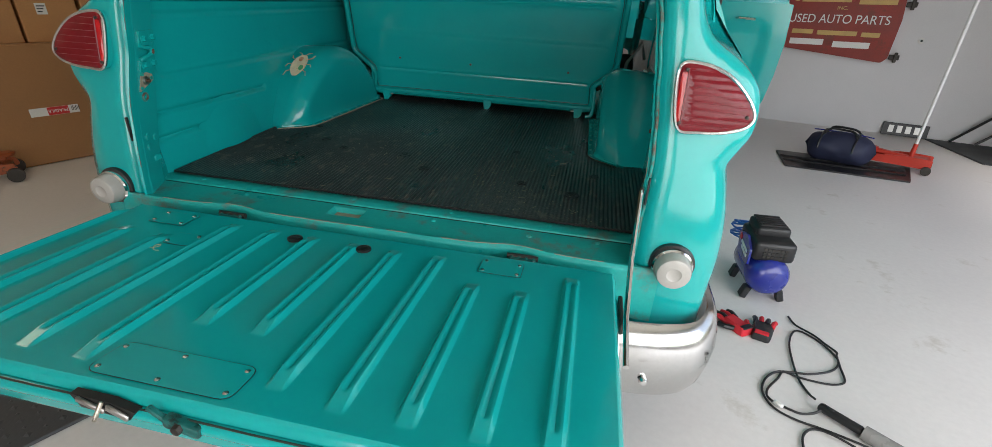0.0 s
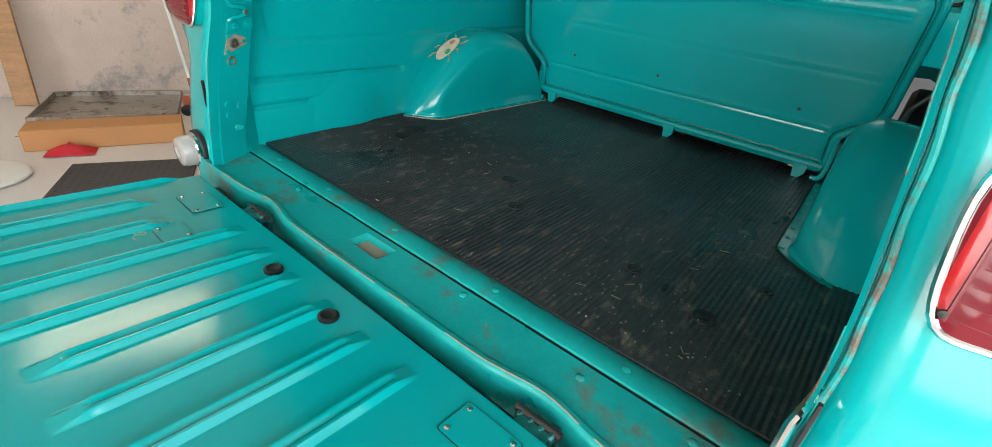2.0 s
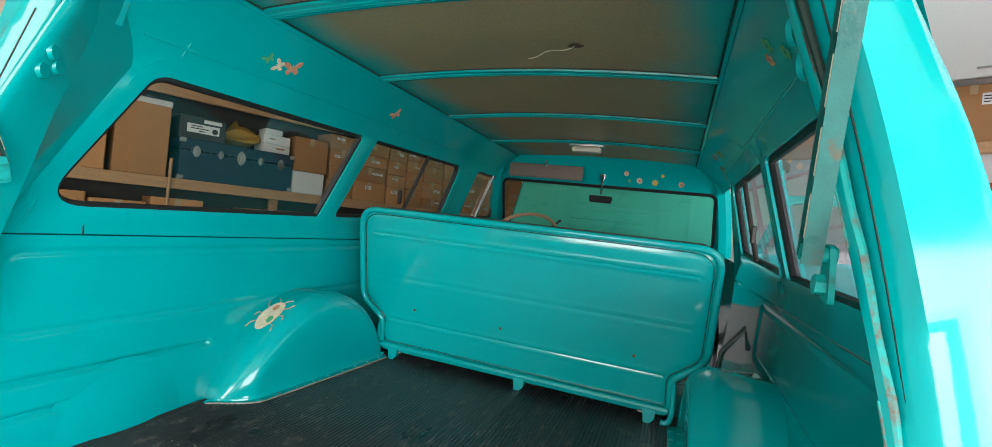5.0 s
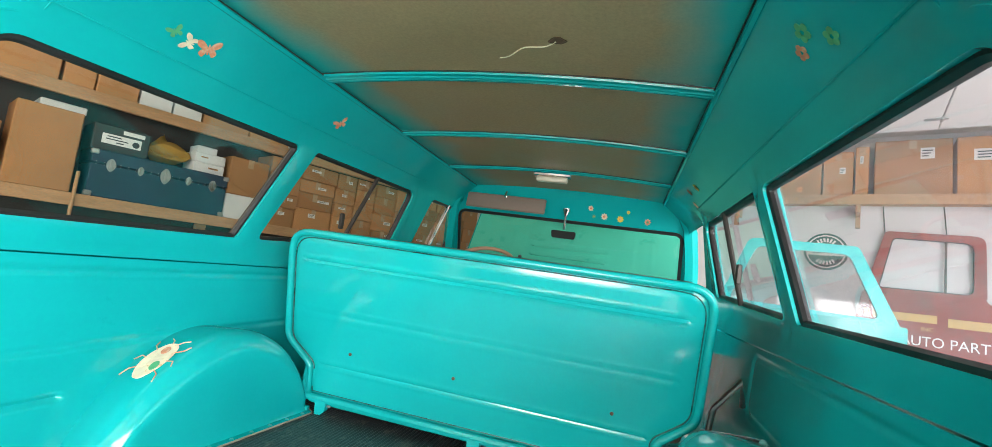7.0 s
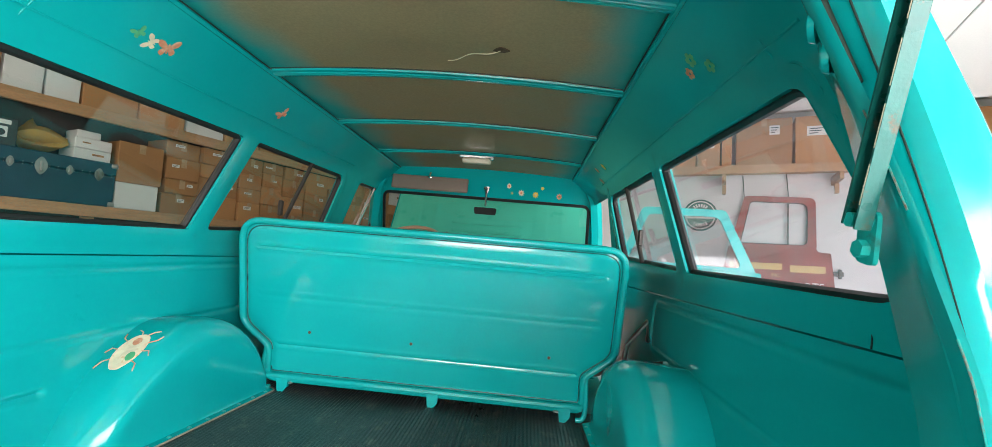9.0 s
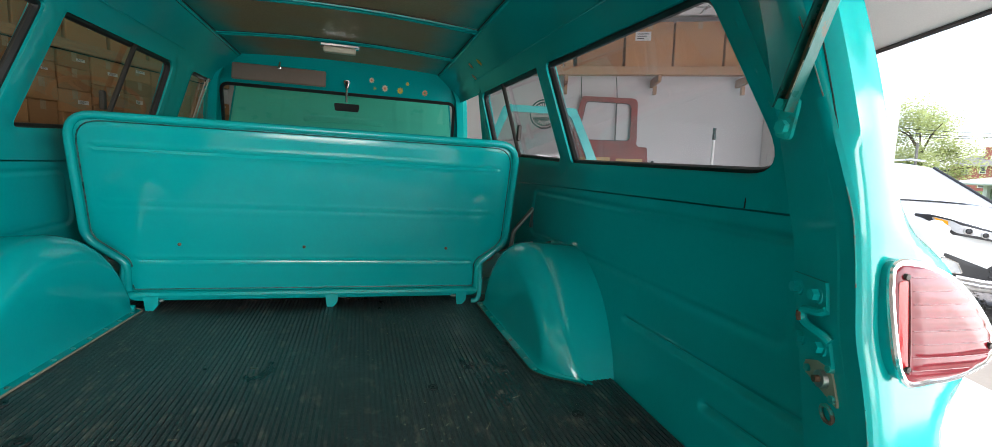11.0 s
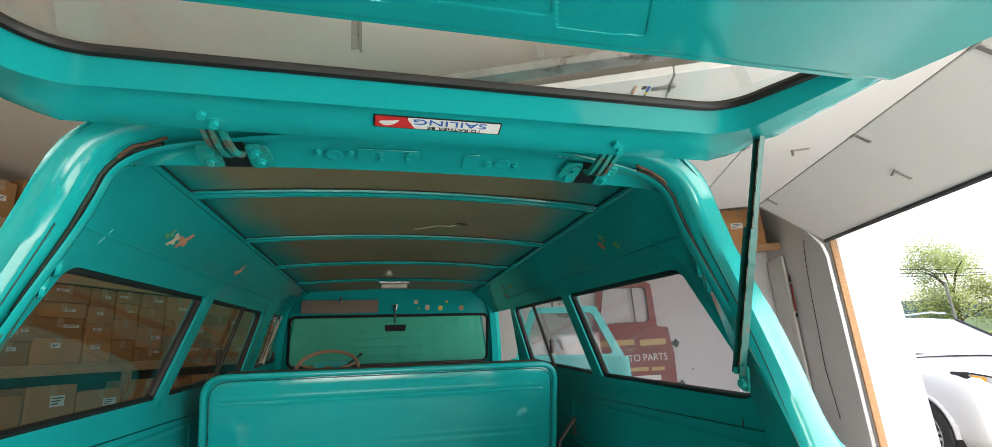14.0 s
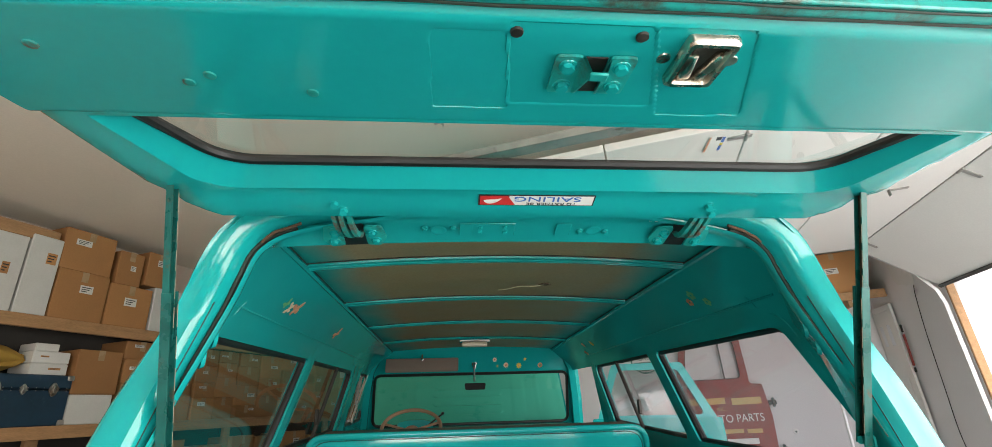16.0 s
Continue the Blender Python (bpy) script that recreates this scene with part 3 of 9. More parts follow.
def lip_dy(z):                               # the inner lip stands flush below the belt and sinks in towards the roof
    return -0.055 * min(1, max(0, (1.70 - z) / 0.45))


def rear_frame():
    half = [(x, table(z, OPEN_Y)[0], z, w) for z, x, w in RIM] + [(x, y, z, w) for x, z, w, y in TOP_RIM]
    half = [tuple(v) for v in smooth_line(half, 3)]
    pts = half + [(-x, y, z, w) for x, y, z, w in half[-2::-1]]
    rows, n = [], len(pts)
    for i, (x, y, z, w) in enumerate(pts):
        a, b = pts[max(0, i - 1)], pts[min(n - 1, i + 1)]
        tx, tz = b[0] - a[0], b[2] - a[2]
        l = math.hypot(tx, tz)
        nx, nz = tz / l, -tx / l                      # away from the opening
        if abs(x) > 0.60:
            nx, nz = math.copysign(1, x), 0
        s = math.copysign(1, x)
        at = lambda o, d: Vector((x + nx * o, y + d, z + nz * o))
        if z < 1.70:
            ex, ey = table(z, PILLAR_EDGE)
            front = Vector((s * ex, ey, z))
            back = Vector((s * (xin(z) + 0.004), max(pfy(z), ey) + 0.012, z))
        else:
            k = min(1, max(0, (z - 1.70) / 0.14))
            front = Vector((lerp(s * 0.659, x, k), lerp(0.326, 0.295, k), lerp(z, 1.832 - 0.045 * x * x, k)))
            back = Vector((lerp(s * 0.746, x, k), lerp(0.452, 0.325, k), lerp(z, 1.93, k)))
        seat_ = min(1, max(0, (z - 0.97) / 0.07)) * min(1, max(0, (1.25 - z) / 0.07))      # the seat of the lamp
        bulge = -0.004 * seat_
        dl = lip_dy(z)
        rows.append([back, front, lerp(front, at(0.006, 0.072 + dl), 0.75), at(0.004, 0.066 + dl), at(0.0, 0.05 + dl), at(0.004, 0.040 + dl * 0.9), at(0.008, 0.064 + dl * 0.7), at(0.018, 0.062 + dl * 0.7), at(0.024, 0.014), at(0.038, 0.001),
                     at(0.066, 0.004), at(lerp(0.07, w, 0.35), -bulge), at(lerp(0.07, w, 0.62), 0.009 - bulge - 0.007 * seat_), at(lerp(0.07, w, 0.84), 0.028 - bulge * 0.6 - 0.022 * seat_), at(w - 0.008, 0.055 - 0.034 * seat_), at(w, 0.085 - 0.035 * seat_), at(w + 0.010, 0.13 - 0.02 * seat_), Vector((s * (xskin(y + 0.232, z) - 0.001), y + 0.232, z)) if z < 1.70 else at(w + 0.01, 0.2)])
    bm = B()
    loft(bm, [r[:2] for r in rows])                    # a crisp edge where the pillar face ends
    loft(bm, [r[1:] for r in rows])
    fr = part("rear_opening_frame", bm, PAINT, truck, angle=50)
    for s in (1, -1):                                  # weatherstrip lying in the channel
        line = [Vector((s * (x + 0.013 + 0.001 * math.sin(z * 60)), y + 0.056 + 0.7 * lip_dy(z), z)) for x, y, z, w in half if 0.70 < z < 1.70]
        line += [Vector((s * (x + 0.011), y + 0.054, z + 0.006)) for x, y, z, w in half if 1.70 < z and x > 0.50]
        bm = B()
        tube(bm, line, 0.0042, 8)
        part("weatherstrip", bm, PAINT_RUSTY if s > 0 else WEATHER, truck, "weatherstrip painted over in turquoise" if s > 0 else "old dark rubber weatherstrip")
        bm = B()
        tube(bm, [Vector((s * (x + 0.0232), y + 0.0185, z)) for x, y, z, w in half if 0.72 < z < 1.68], 0.0014, 6)
        part("seam_grime", bm, WEATHER, truck, "dark grime along the pillar seam")
        bm = B()                                          # perished sealer in the channel, thickest at the upper corner
        line = [(x, y, z) for x, y, z, w in half if 1.50 < z and x > 0.46]
        tube(bm, [Vector((s * (x + 0.0145 + 0.0018 * noise.noise(Vector((z * 40, s, 0)))), y + 0.0505 + 0.7 * lip_dy(z), z + (0.008 if z > 1.70 else 0))) for x, y, z in line], 0.006, 8,
             radii=[0.0022 + 0.0030 * min(1, max(0, (z - 1.45) / 0.2)) + 0.0012 * noise.noise(Vector((z * 55, 3, s))) for x, y, z in line])
        part("channel_sealer", bm, WEATHER, truck, "perished black sealer in the channel")
        bm = B()
        line = [(x, y, z) for x, y, z, w in half if z > 1.79 and 0.47 < x]
        tube(bm, [Vector((s * x, y + 0.03 + 0.004 * noise.noise(Vector((x * 60, s, 1))), z + 0.012 + 0.003 * noise.noise(Vector((x * 50, s, 4))))) for x, y, z in line], 0.0035, 6)
        part("cracked_seam", bm, RUST, truck, "cracked rusty seam at the roof corner")
        for za, zb in ((0.76, 0.86), (0.92, 1.02), (1.16, 1.30), (1.38, 1.52)):      # paint worn off the lip
            bm = B()
            tube(bm, [Vector((s * (x - 0.0004), y + 0.0495 + lip_dy(z), z)) for x, y, z, w in half if za < z < zb], 0.0010, 5)
            part("worn_lip", bm, PAINT_RUSTY, truck, "bare worn edge")
        bm = B()
        box(bm, (s * 0.734, 0.042, 0.90), (0.005, 0.008, 0.07), 0.001)
        part("lip_slot", bm, RUBBER, truck)
    return fr


def roof():
    bm = B()
    def f(u, v):
        a = lerp(-1, 1, u)
        y = lerp(0.125 + 0.085 * a * a, 3.05, v)
        x = (0.60 + 0.18 * min(1, max(0, (y - 0.15) / 0.5)) ** 0.6) * math.copysign(abs(a) ** 0.85, a)
        z = zr(y) + 0.045 + 0.008 - 0.150 * abs(a) ** 5.0
        return Vector((x, y, z))
    surf(bm, 40, 24, f)
    part("roof_skin", bm, PAINT, truck)
    bm = B()
    surf(bm, 24, 30, lambda u, v: Vector((lerp(-0.62, 0.62, u), lerp(0.28, 3.0, v), zr(lerp(0.28, 3.0, v)) + 0.006 + 0.026 * (1 - (2 * u - 1) ** 2))))
    part("headliner", bm, HARDBOARD, truck, "brown hardboard headliner with turquoise overspray")
    for y in (0.712, 1.268, 1.857, 2.455):
        bm = B()
        prof = [(-0.034, 0.004), (-0.030, -0.008), (-0.018, -0.010), (-0.014, -0.006), (-0.010, -0.012), (-0.003, -0.013), (0, -0.008), (0.003, -0.013),
                (0.010, -0.012), (0.014, -0.006), (0.018, -0.010), (0.030, -0.008), (0.034, 0.004)]
        rows = []
        for i in range(25):
            u = i / 24
            x = lerp(-0.60, 0.60, u)
            z = zr(y) + 0.006 + 0.026 * (1 - (2 * u - 1) ** 2)
            rows.append([Vector((x, y + a, z + b)) for a, b in prof])
        loft(bm, rows)
        bow = part("roof_bow", bm, PAINT, truck)
        # dark tubes draw the shadow gap on both sides of the bow
        for o in (-0.0345, 0.0345):
            bm = B()
            tube(bm, [(x, y + o, zr(y + o) + 0.004 + 0.026 * (1 - (x / 0.60) ** 2)) for x in (lerp(-0.60, 0.60, k / 24) for k in range(25))], 0.0022, 6)
            part("bow_gap", bm, WEATHER, bow, "dark line in place of the shadow gap beside the bow")
    for s in (1, -1):                                   # bead along the headliner's edge
        bm = B()
        tube(bm, [(s * 0.603, y, zr(y) - 0.002) for y in (0.36, 1, 2, 2.95)], 0.009, 6)
        bead = part("headliner_bead", bm, PAINT, truck)
        # dark tube draws the shadow gap along the bead too
        bm = B()
        tube(bm, [(s * 0.592, y, zr(y) + 0.002) for y in (0.36, 1, 2, 2.95)], 0.0022, 6)
        part("bead_gap", bm, WEATHER, bead, "dark line in place of the shadow gap beside the bead")


def cargo_floor():
    bm = B()
    prof = [(0.004, 0.55), (0.006, 0.650), (0.009, 0.688), (0.012, 0.698), (0.017, 0.7025), (0.025, 0.7025), (0.031, 0.699), (0.035, 0.694), (0.060, 0.693), (0.078, 0.693), (0.132, 0.693), (0.147, 0.694),
            (0.149, 0.686), (0.153, 0.686), (0.156, 0.697), (0.160, 0.699), (0.203, 0.699), (0.210, 0.695), (0.30, 0.694), (1.9, 0.694), (2.0, 0.60), (3.2, 0.60)]
    rows = []
    for i in range(61):
        x = lerp(-0.80, 0.80, i / 60)
        dip = 0.020 * math.exp(-((abs(x) - 0.43) / 0.085) ** 2) + 0.002 * math.sin(x * 7)
        wave = 0.0012 * noise.noise(Vector((x * 9, 1, 0)))
        rows.append([Vector((x, y + (dip if 0.0 < y < 0.04 else 0), z + (wave if 0.03 < y < 0.15 else 0))) for y, z in prof])
    loft(bm, rows)
    x0, x1, y0, y1 = -0.165, -0.048, 0.077, 0.133                # the pocket is cut through the sill
    bmesh.ops.delete(bm, geom=[f for f in bm.faces if x0 < f.calc_center_median().x < x1 and y0 < f.calc_center_median().y < y1], context="FACES")
    part("cargo_floor", bm, SILL_PAINT, truck, "worn turquoise steel sill and cargo floor")
    bm = B()
    n, rows = 250, []
    ys = [0.214 + 1.386 * (k / 30) ** 1.4 for k in range(31)]
    for i in range(n + 1):
        x = lerp(-0.80, 0.80, i / n)
        row = []
        for k, y in enumerate(ys):
            worn = 0.55 + 0.9 * noise.noise(Vector((x * 2.5, y * 2.2, 5)))
            z = 0.7032 + (0.0, 0.0052 * min(1, max(0.2, worn)))[i % 2] + 0.002 * noise.noise(Vector((x * 2, y * 2, 1)))
            row.append(Vector((x, y + (0.004 * noise.noise(Vector((x * 6, 0, 3))) if k == 0 else 0), z)))
        rows.append([row[0] - Vector((0, 0, 0.008))] + row)
    loft(bm, rows)
    part("rubber_floor_mat", bm, MAT_RUBBER, truck, "worn black ribbed rubber cargo mat", smooth=False)
    # black strip set in the hinge gap to paint its shade
    bm = B()
    box(bm, (0, -0.006, 0.640), (1.40, 0.030, 0.012), 0.003)
    part("hinge_gutter", bm, RUBBER, truck, "black strip darkening the hinge gap in place of shade")
    for xa, xb in ((-0.66, -0.50), (-0.46, -0.36), (-0.30, 0.02), (0.06, 0.12), (0.22, 0.50), (0.53, 0.66)):     # bare metal along the crest of the sill
        bm = B()
        tube(bm, [(x, 0.0185 + 0.020 * math.exp(-((abs(x) - 0.43) / 0.085) ** 2) + 0.002 * math.sin(x * 7), 0.7018) for x in (lerp(xa, xb, k / 12) for k in range(13))], 0.0019, 6)
        part("worn_crest", bm, DUST, truck, "bare worn metal along the sill crest")
    bm = B()
    box(bm, (0, 0.1512, 0.6905), (1.56, 0.0046, 0.006))
    part("sill_gap", bm, RUBBER, truck, "black gap between sill and floor plate")
    bm = B()
    tube(bm, [(x, 0.2125 + 0.002 * noise.noise(Vector((x * 8, 2, 0))), 0.7015) for x in (lerp(-0.78, 0.78, k / 60) for k in range(61))], 0.0028, 6)
    part("mat_edge_grime", bm, RUBBER, truck, "black grime along the edge of the mat")
    # rubber bosses where bolts hold the mat
    for x, y, r in ((0.37, 0.472, 0.018), (0.0, 0.50, 0.022), (0.55, 0.42, 0.026), (0.30, 0.80, 0.014), (-0.38, 0.62, 0.016), (-0.50, 0.70, 0.022), (0.62, 0.62, 0.016), (-0.62, 0.86, 0.016), (-0.12, 0.62, 0.024)):
        bm = B()
        lathe(bm, [(r, 0.0035), (r * 0.92, 0.006), (r * 0.6, 0.0055), (r * 0.5, 0.003), (r * 0.3, 0.003), (r * 0.28, 0.0065), (0, 0.007)], Matrix.Translation((x, y, 0.7025)), 16)
        part("mat_bolt", bm, RUBBER, truck)
    # sill pocket, rivets
    xa, xb, ya, yb = -0.160, -0.0533, 0.078, 0.132
    bm = B()
    top = [(xa, ya), (xb, ya), (xb, yb), (xa, yb)]
    low = [(xa + 0.012, ya + 0.010), (xb - 0.012, ya + 0.010), (xb - 0.012, yb - 0.008), (xa + 0.012, yb - 0.008)]
    loft(bm, [[Vector((a, b, 0.6935)) for a, b in top + top[:1]], [Vector((a, b, 0.679)) for a, b in low + low[:1]]])
    part("sill_pocket", bm, SILL_PAINT, truck, "pressed pocket sunk in the sill")
    bm = B()
    prism(bm, low, lambda a, b, d: Vector((a, b, 0.679 - d)), 0.001)
    part("pocket_floor", bm, DUST, truck, "dusty bare steel in the sill pocket")
    for x, y in ((-0.46, 0.13), (0.16, 0.13), (0.45, 0.115), (-0.12, 0.185), (-0.4, 0.185), (0.2, 0.185), (0.5, 0.185), (-0.66, 0.185), (0.64, 0.13), (-0.62, 0.03)):
        bm = B()
        lathe(bm, [(0.008, -0.002), (0.008, 0.001), (0.005, 0.0028), (0, 0.0032)], Matrix.Translation((x, y, 0.694 if y < 0.15 else 0.699)), 10)
        part("sill_rivet", bm, SILL_PAINT, truck)


HOUSE_Y, HOUSE_REAR, HOUSE_FRONT = 1.16, 0.385, 0.335


def house_z(y):
    if y < HOUSE_Y:
        return 0.69 + 0.325 * max(0.0, 1 - min(1, (HOUSE_Y - y) / HOUSE_REAR) ** 1.8) ** 0.76
    return 0.69 + 0.325 * max(0.0, 1 - min(1, (y - HOUSE_Y) / HOUSE_FRONT) ** 2.2) ** 0.55


def house_x(s, y):                           # the inner cheek runs a little aslant
    return lerp(0.668, 0.615, (y - 0.86) / 0.6) if s < 0 else lerp(0.612, 0.600, (y - 0.86) / 0.6)


def wheelhouse(s):
    bm = B()
    rows, n = [], 64
    for i in range(n + 1):
        a = math.pi * i / n
        y = HOUSE_Y - (HOUSE_REAR if a < math.pi / 2 else HOUSE_FRONT) * math.cos(a)
        z = house_z(y)
        h = z - 0.69
        r = min(0.078, h * 0.55 + 0.004)
        e = max(0, HOUSE_Y - HOUSE_REAR + 0.10 - y) / 0.10 + max(0, y - HOUSE_Y - HOUSE_FRONT + 0.03) / 0.05
        xi, xo = house_x(s, y) + 0.085 * e ** 2.0, 0.86
        dent = 0.004 * math.exp(-((y - 1.28) / 0.11) ** 4)                # shallow pressing in the cheek
        row = [Vector((s * (xi - 0.026), y, 0.708)), Vector((s * (xi - 0.002), y, 0.709)), Vector((s * xi, y, min(z, 0.715)))]
        for k in range(1, 6):
            row.append(Vector((s * (xi + 0.004 + (dent if 1 < k < 5 else 0)), y, lerp(0.715, max(0.715, z - r), k / 5))))
        for k in range(1, 9):
            t = math.pi / 2 * k / 8
            row.append(Vector((s * (xi + 0.004 + r * (1 - math.cos(t))), y, max(0.71, z - r + r * math.sin(t)))))
        row.append(Vector((s * xo, y, z - 0.010)))
        rows.append(row)
    for k, o in ((0, -0.024), (-1, 0.020)):                      # the flange turns the corner at each toe
        turned = [v + Vector((s * 0.03 * math.exp(-j), o, 0)) for j, v in enumerate(rows[k])]
        rows = [turned] + rows if k == 0 else rows + [turned]
    loft(bm, rows)
    wh = part("wheelhouse", bm, PAINT, truck, "rounded turquoise wheelhouse with a flange along the floor")
    bm = B()
    edge = [r[0] + Vector((-s * 0.002, 0, -0.0005)) for r in rows]
    tube(bm, edge, 0.0028, 6)
    part("flange_grime", bm, DUST if s < 0 else WEATHER, wh, "dusty grime along the flange")
    for k in range(9):
        y = lerp(0.86, 1.44, k / 8)
        bm = B()
        lathe(bm, [(0.007, 0), (0.005, 0.003), (0, 0.0035)], Matrix.Translation((s * (house_x(s, y) - 0.014), y, 0.7085)), 8)
        part("flange_rivet", bm, PAINT_WORN, wh)
    return wh


def seat():
    cx = -0.03
    out = rounded([(cx - 0.605, 0.745), (cx + 0.605, 0.745), (cx + 0.60, 0.87), (cx + 0.705, 0.955), (cx + 0.712, 1.345), (cx - 0.712, 1.345), (cx - 0.705, 0.955), (cx - 0.60, 0.87)],
                  [0.03, 0.03, 0.05, 0.07, 0.075, 0.075, 0.07, 0.05], 6)
    ys = lambda z: 1.508 - 0.155 * (z - 0.72)
    def lay(x, z):
        h = 0.0
        for zz, w in ((1.25, 0.655), (1.065, 0.645), (0.882, 0.575)):
            d = abs(z - zz)
            if abs(x - cx) < w:
                h += groove(d - 0.009, 0.0045, 0.0026) - groove(d, 0.006, 0.0026)
        h += 0.008 * min(1, edge_dist((x, z), out) / 0.03) - 0.004
        return Vector((x, ys(z) - h, z))
    holder = new("rear_bench_seat")
    holder.parent = truck
    holder["label"] = "folding bench seat with a pressed turquoise steel back"
    bm = B()
    sheet(bm, out, [], lay, 0.009)
    part("seat_back_panel", bm, PAINT, holder)
    bm = B()
    tube(bm, [(x, ys(z) - 0.003, z) for x, z in out], 0.0125, 12, closed=True)
    part("seat_back_frame", bm, PAINT, holder)
    bm = B()
    inner = [(x * (1 - 0.019 / 0.7) + cx * 0.019 / 0.7, 1.045 + (z - 1.045) * (1 - 0.017 / 0.3)) for x, z in out]
    tube(bm, [(x, ys(z) - 0.0035, z) for x, z in inner if z > 0.775], 0.0022, 6)
    part("frame_gap", bm, GREASY, holder, "dark gap inside the tube frame")
    for q in (1, -1):                                        # hooked straps that hold the frame to the floor
        bm = B()
        strap = smooth_line([(cx + q * 0.607, 1.482, 0.880), (cx + q * 0.613, 1.480, 0.800), (cx + q * 0.612, 1.478, 0.740), (cx + q * 0.600, 1.478, 0.718), (cx + q * 0.580, 1.480, 0.716)], 5)
        tube(bm, strap, 0.0095, 10)
        part("seat_strap", bm, PAINT, holder)
        bm = B()
        box(bm, (cx + q * 0.510, 1.496, 0.735), (0.024, 0.02, 0.010), 0.003)
        part("seat_catch", bm, STEEL, holder, "bare steel catch behind the foot")
    bm = B()
    tube(bm, [(x, 1.485, 0.757) for x in (cx - 0.60, cx - 0.3, cx, cx + 0.3, cx + 0.60)], 0.013, 8)
    part("seat_rail", bm, PAINT, holder)
    for x in (cx - 0.535, cx + 0.045, cx + 0.535):
        bm = B()
        prism(bm, rounded([(-0.013, 0.702), (0.006, 0.700), (0.024, 0.722), (0.026, 0.757), (-0.020, 0.757)], [0.008, 0.008, 0.012, 0.004, 0.004], 4), lambda a, b, d: Vector((x + a, 1.474 + d, b)), 0.022)
        part("seat_foot", bm, PAINT, holder)
    for x, z in ((-0.47, 0.937), (-0.078, 0.932), (0.437, 0.932)):
        bm = B()
        lathe(bm, [(0.006, -0.002), (0.006, 0.002), (0.003, 0.004), (0, 0.004)], Matrix.Translation((x, ys(z) - 0.004, z)) @ pose(0, 0, 0, 90), 8)
        part("seat_bolt", bm, RUST, holder)
    bm = B()
    box(bm, (cx, 1.532, 1.113), (1.36, 0.12, 0.49), 0.03, pose(0, 0, 0, 8.8), 3)
    part("seat_back_cushion", bm, VINYL, holder, "brown vinyl cushion")
    bm = B()
    box(bm, (cx, 1.84, 0.90), (1.30, 0.52, 0.16), 0.04, seg=3)
    part("seat_cushion", bm, VINYL, holder)
    bm = B()
    tube(bm, [(0.05, 1.50, 0.735), (0.08, 1.49, 0.73), (0.11, 1.50, 0.75), (0.09, 1.52, 0.77)], 0.002, 6)
    part("seat_cable", bm, RUST, holder)


# ---- tailgate, lying open ----
RIBS = [(-0.690, -0.075, -0.62), (-0.576, -0.17, -0.62), (-0.456, -0.18, -0.62), (-0.335, -0.073, -0.62), (-0.216, -0.073, -0.62), (-0.099, -0.079, -0.485), (0.020, -0.080, -0.485),
        (0.134, -0.084, -0.60), (0.248, -0.080, -0.62), (0.362, -0.187, -0.62), (0.476, -0.186, -0.62), (0.584, -0.090, -0.62)]


def tailgate_height(x, y):
    h = 0.0
    for rx, ya, yb in RIBS:
        if abs(x - rx) < 0.04:
            d = abs(x - rx)
            ramp = max(0.0, min(1.0, (ya - y) / 0.045, (y - yb) / 0.050))          # flat ramps close each end
            k = max(0.0, min(1.0, (0.0200 - d) / 0.0085))
            k = k * k * (3 - 2 * k)
            h = max(h, (0.0115 * k - 0.0058 * math.exp(-(d / 0.0048) ** 2) * min(1, max(0, (ramp - 0.75) / 0.25))) * ramp)
    return h


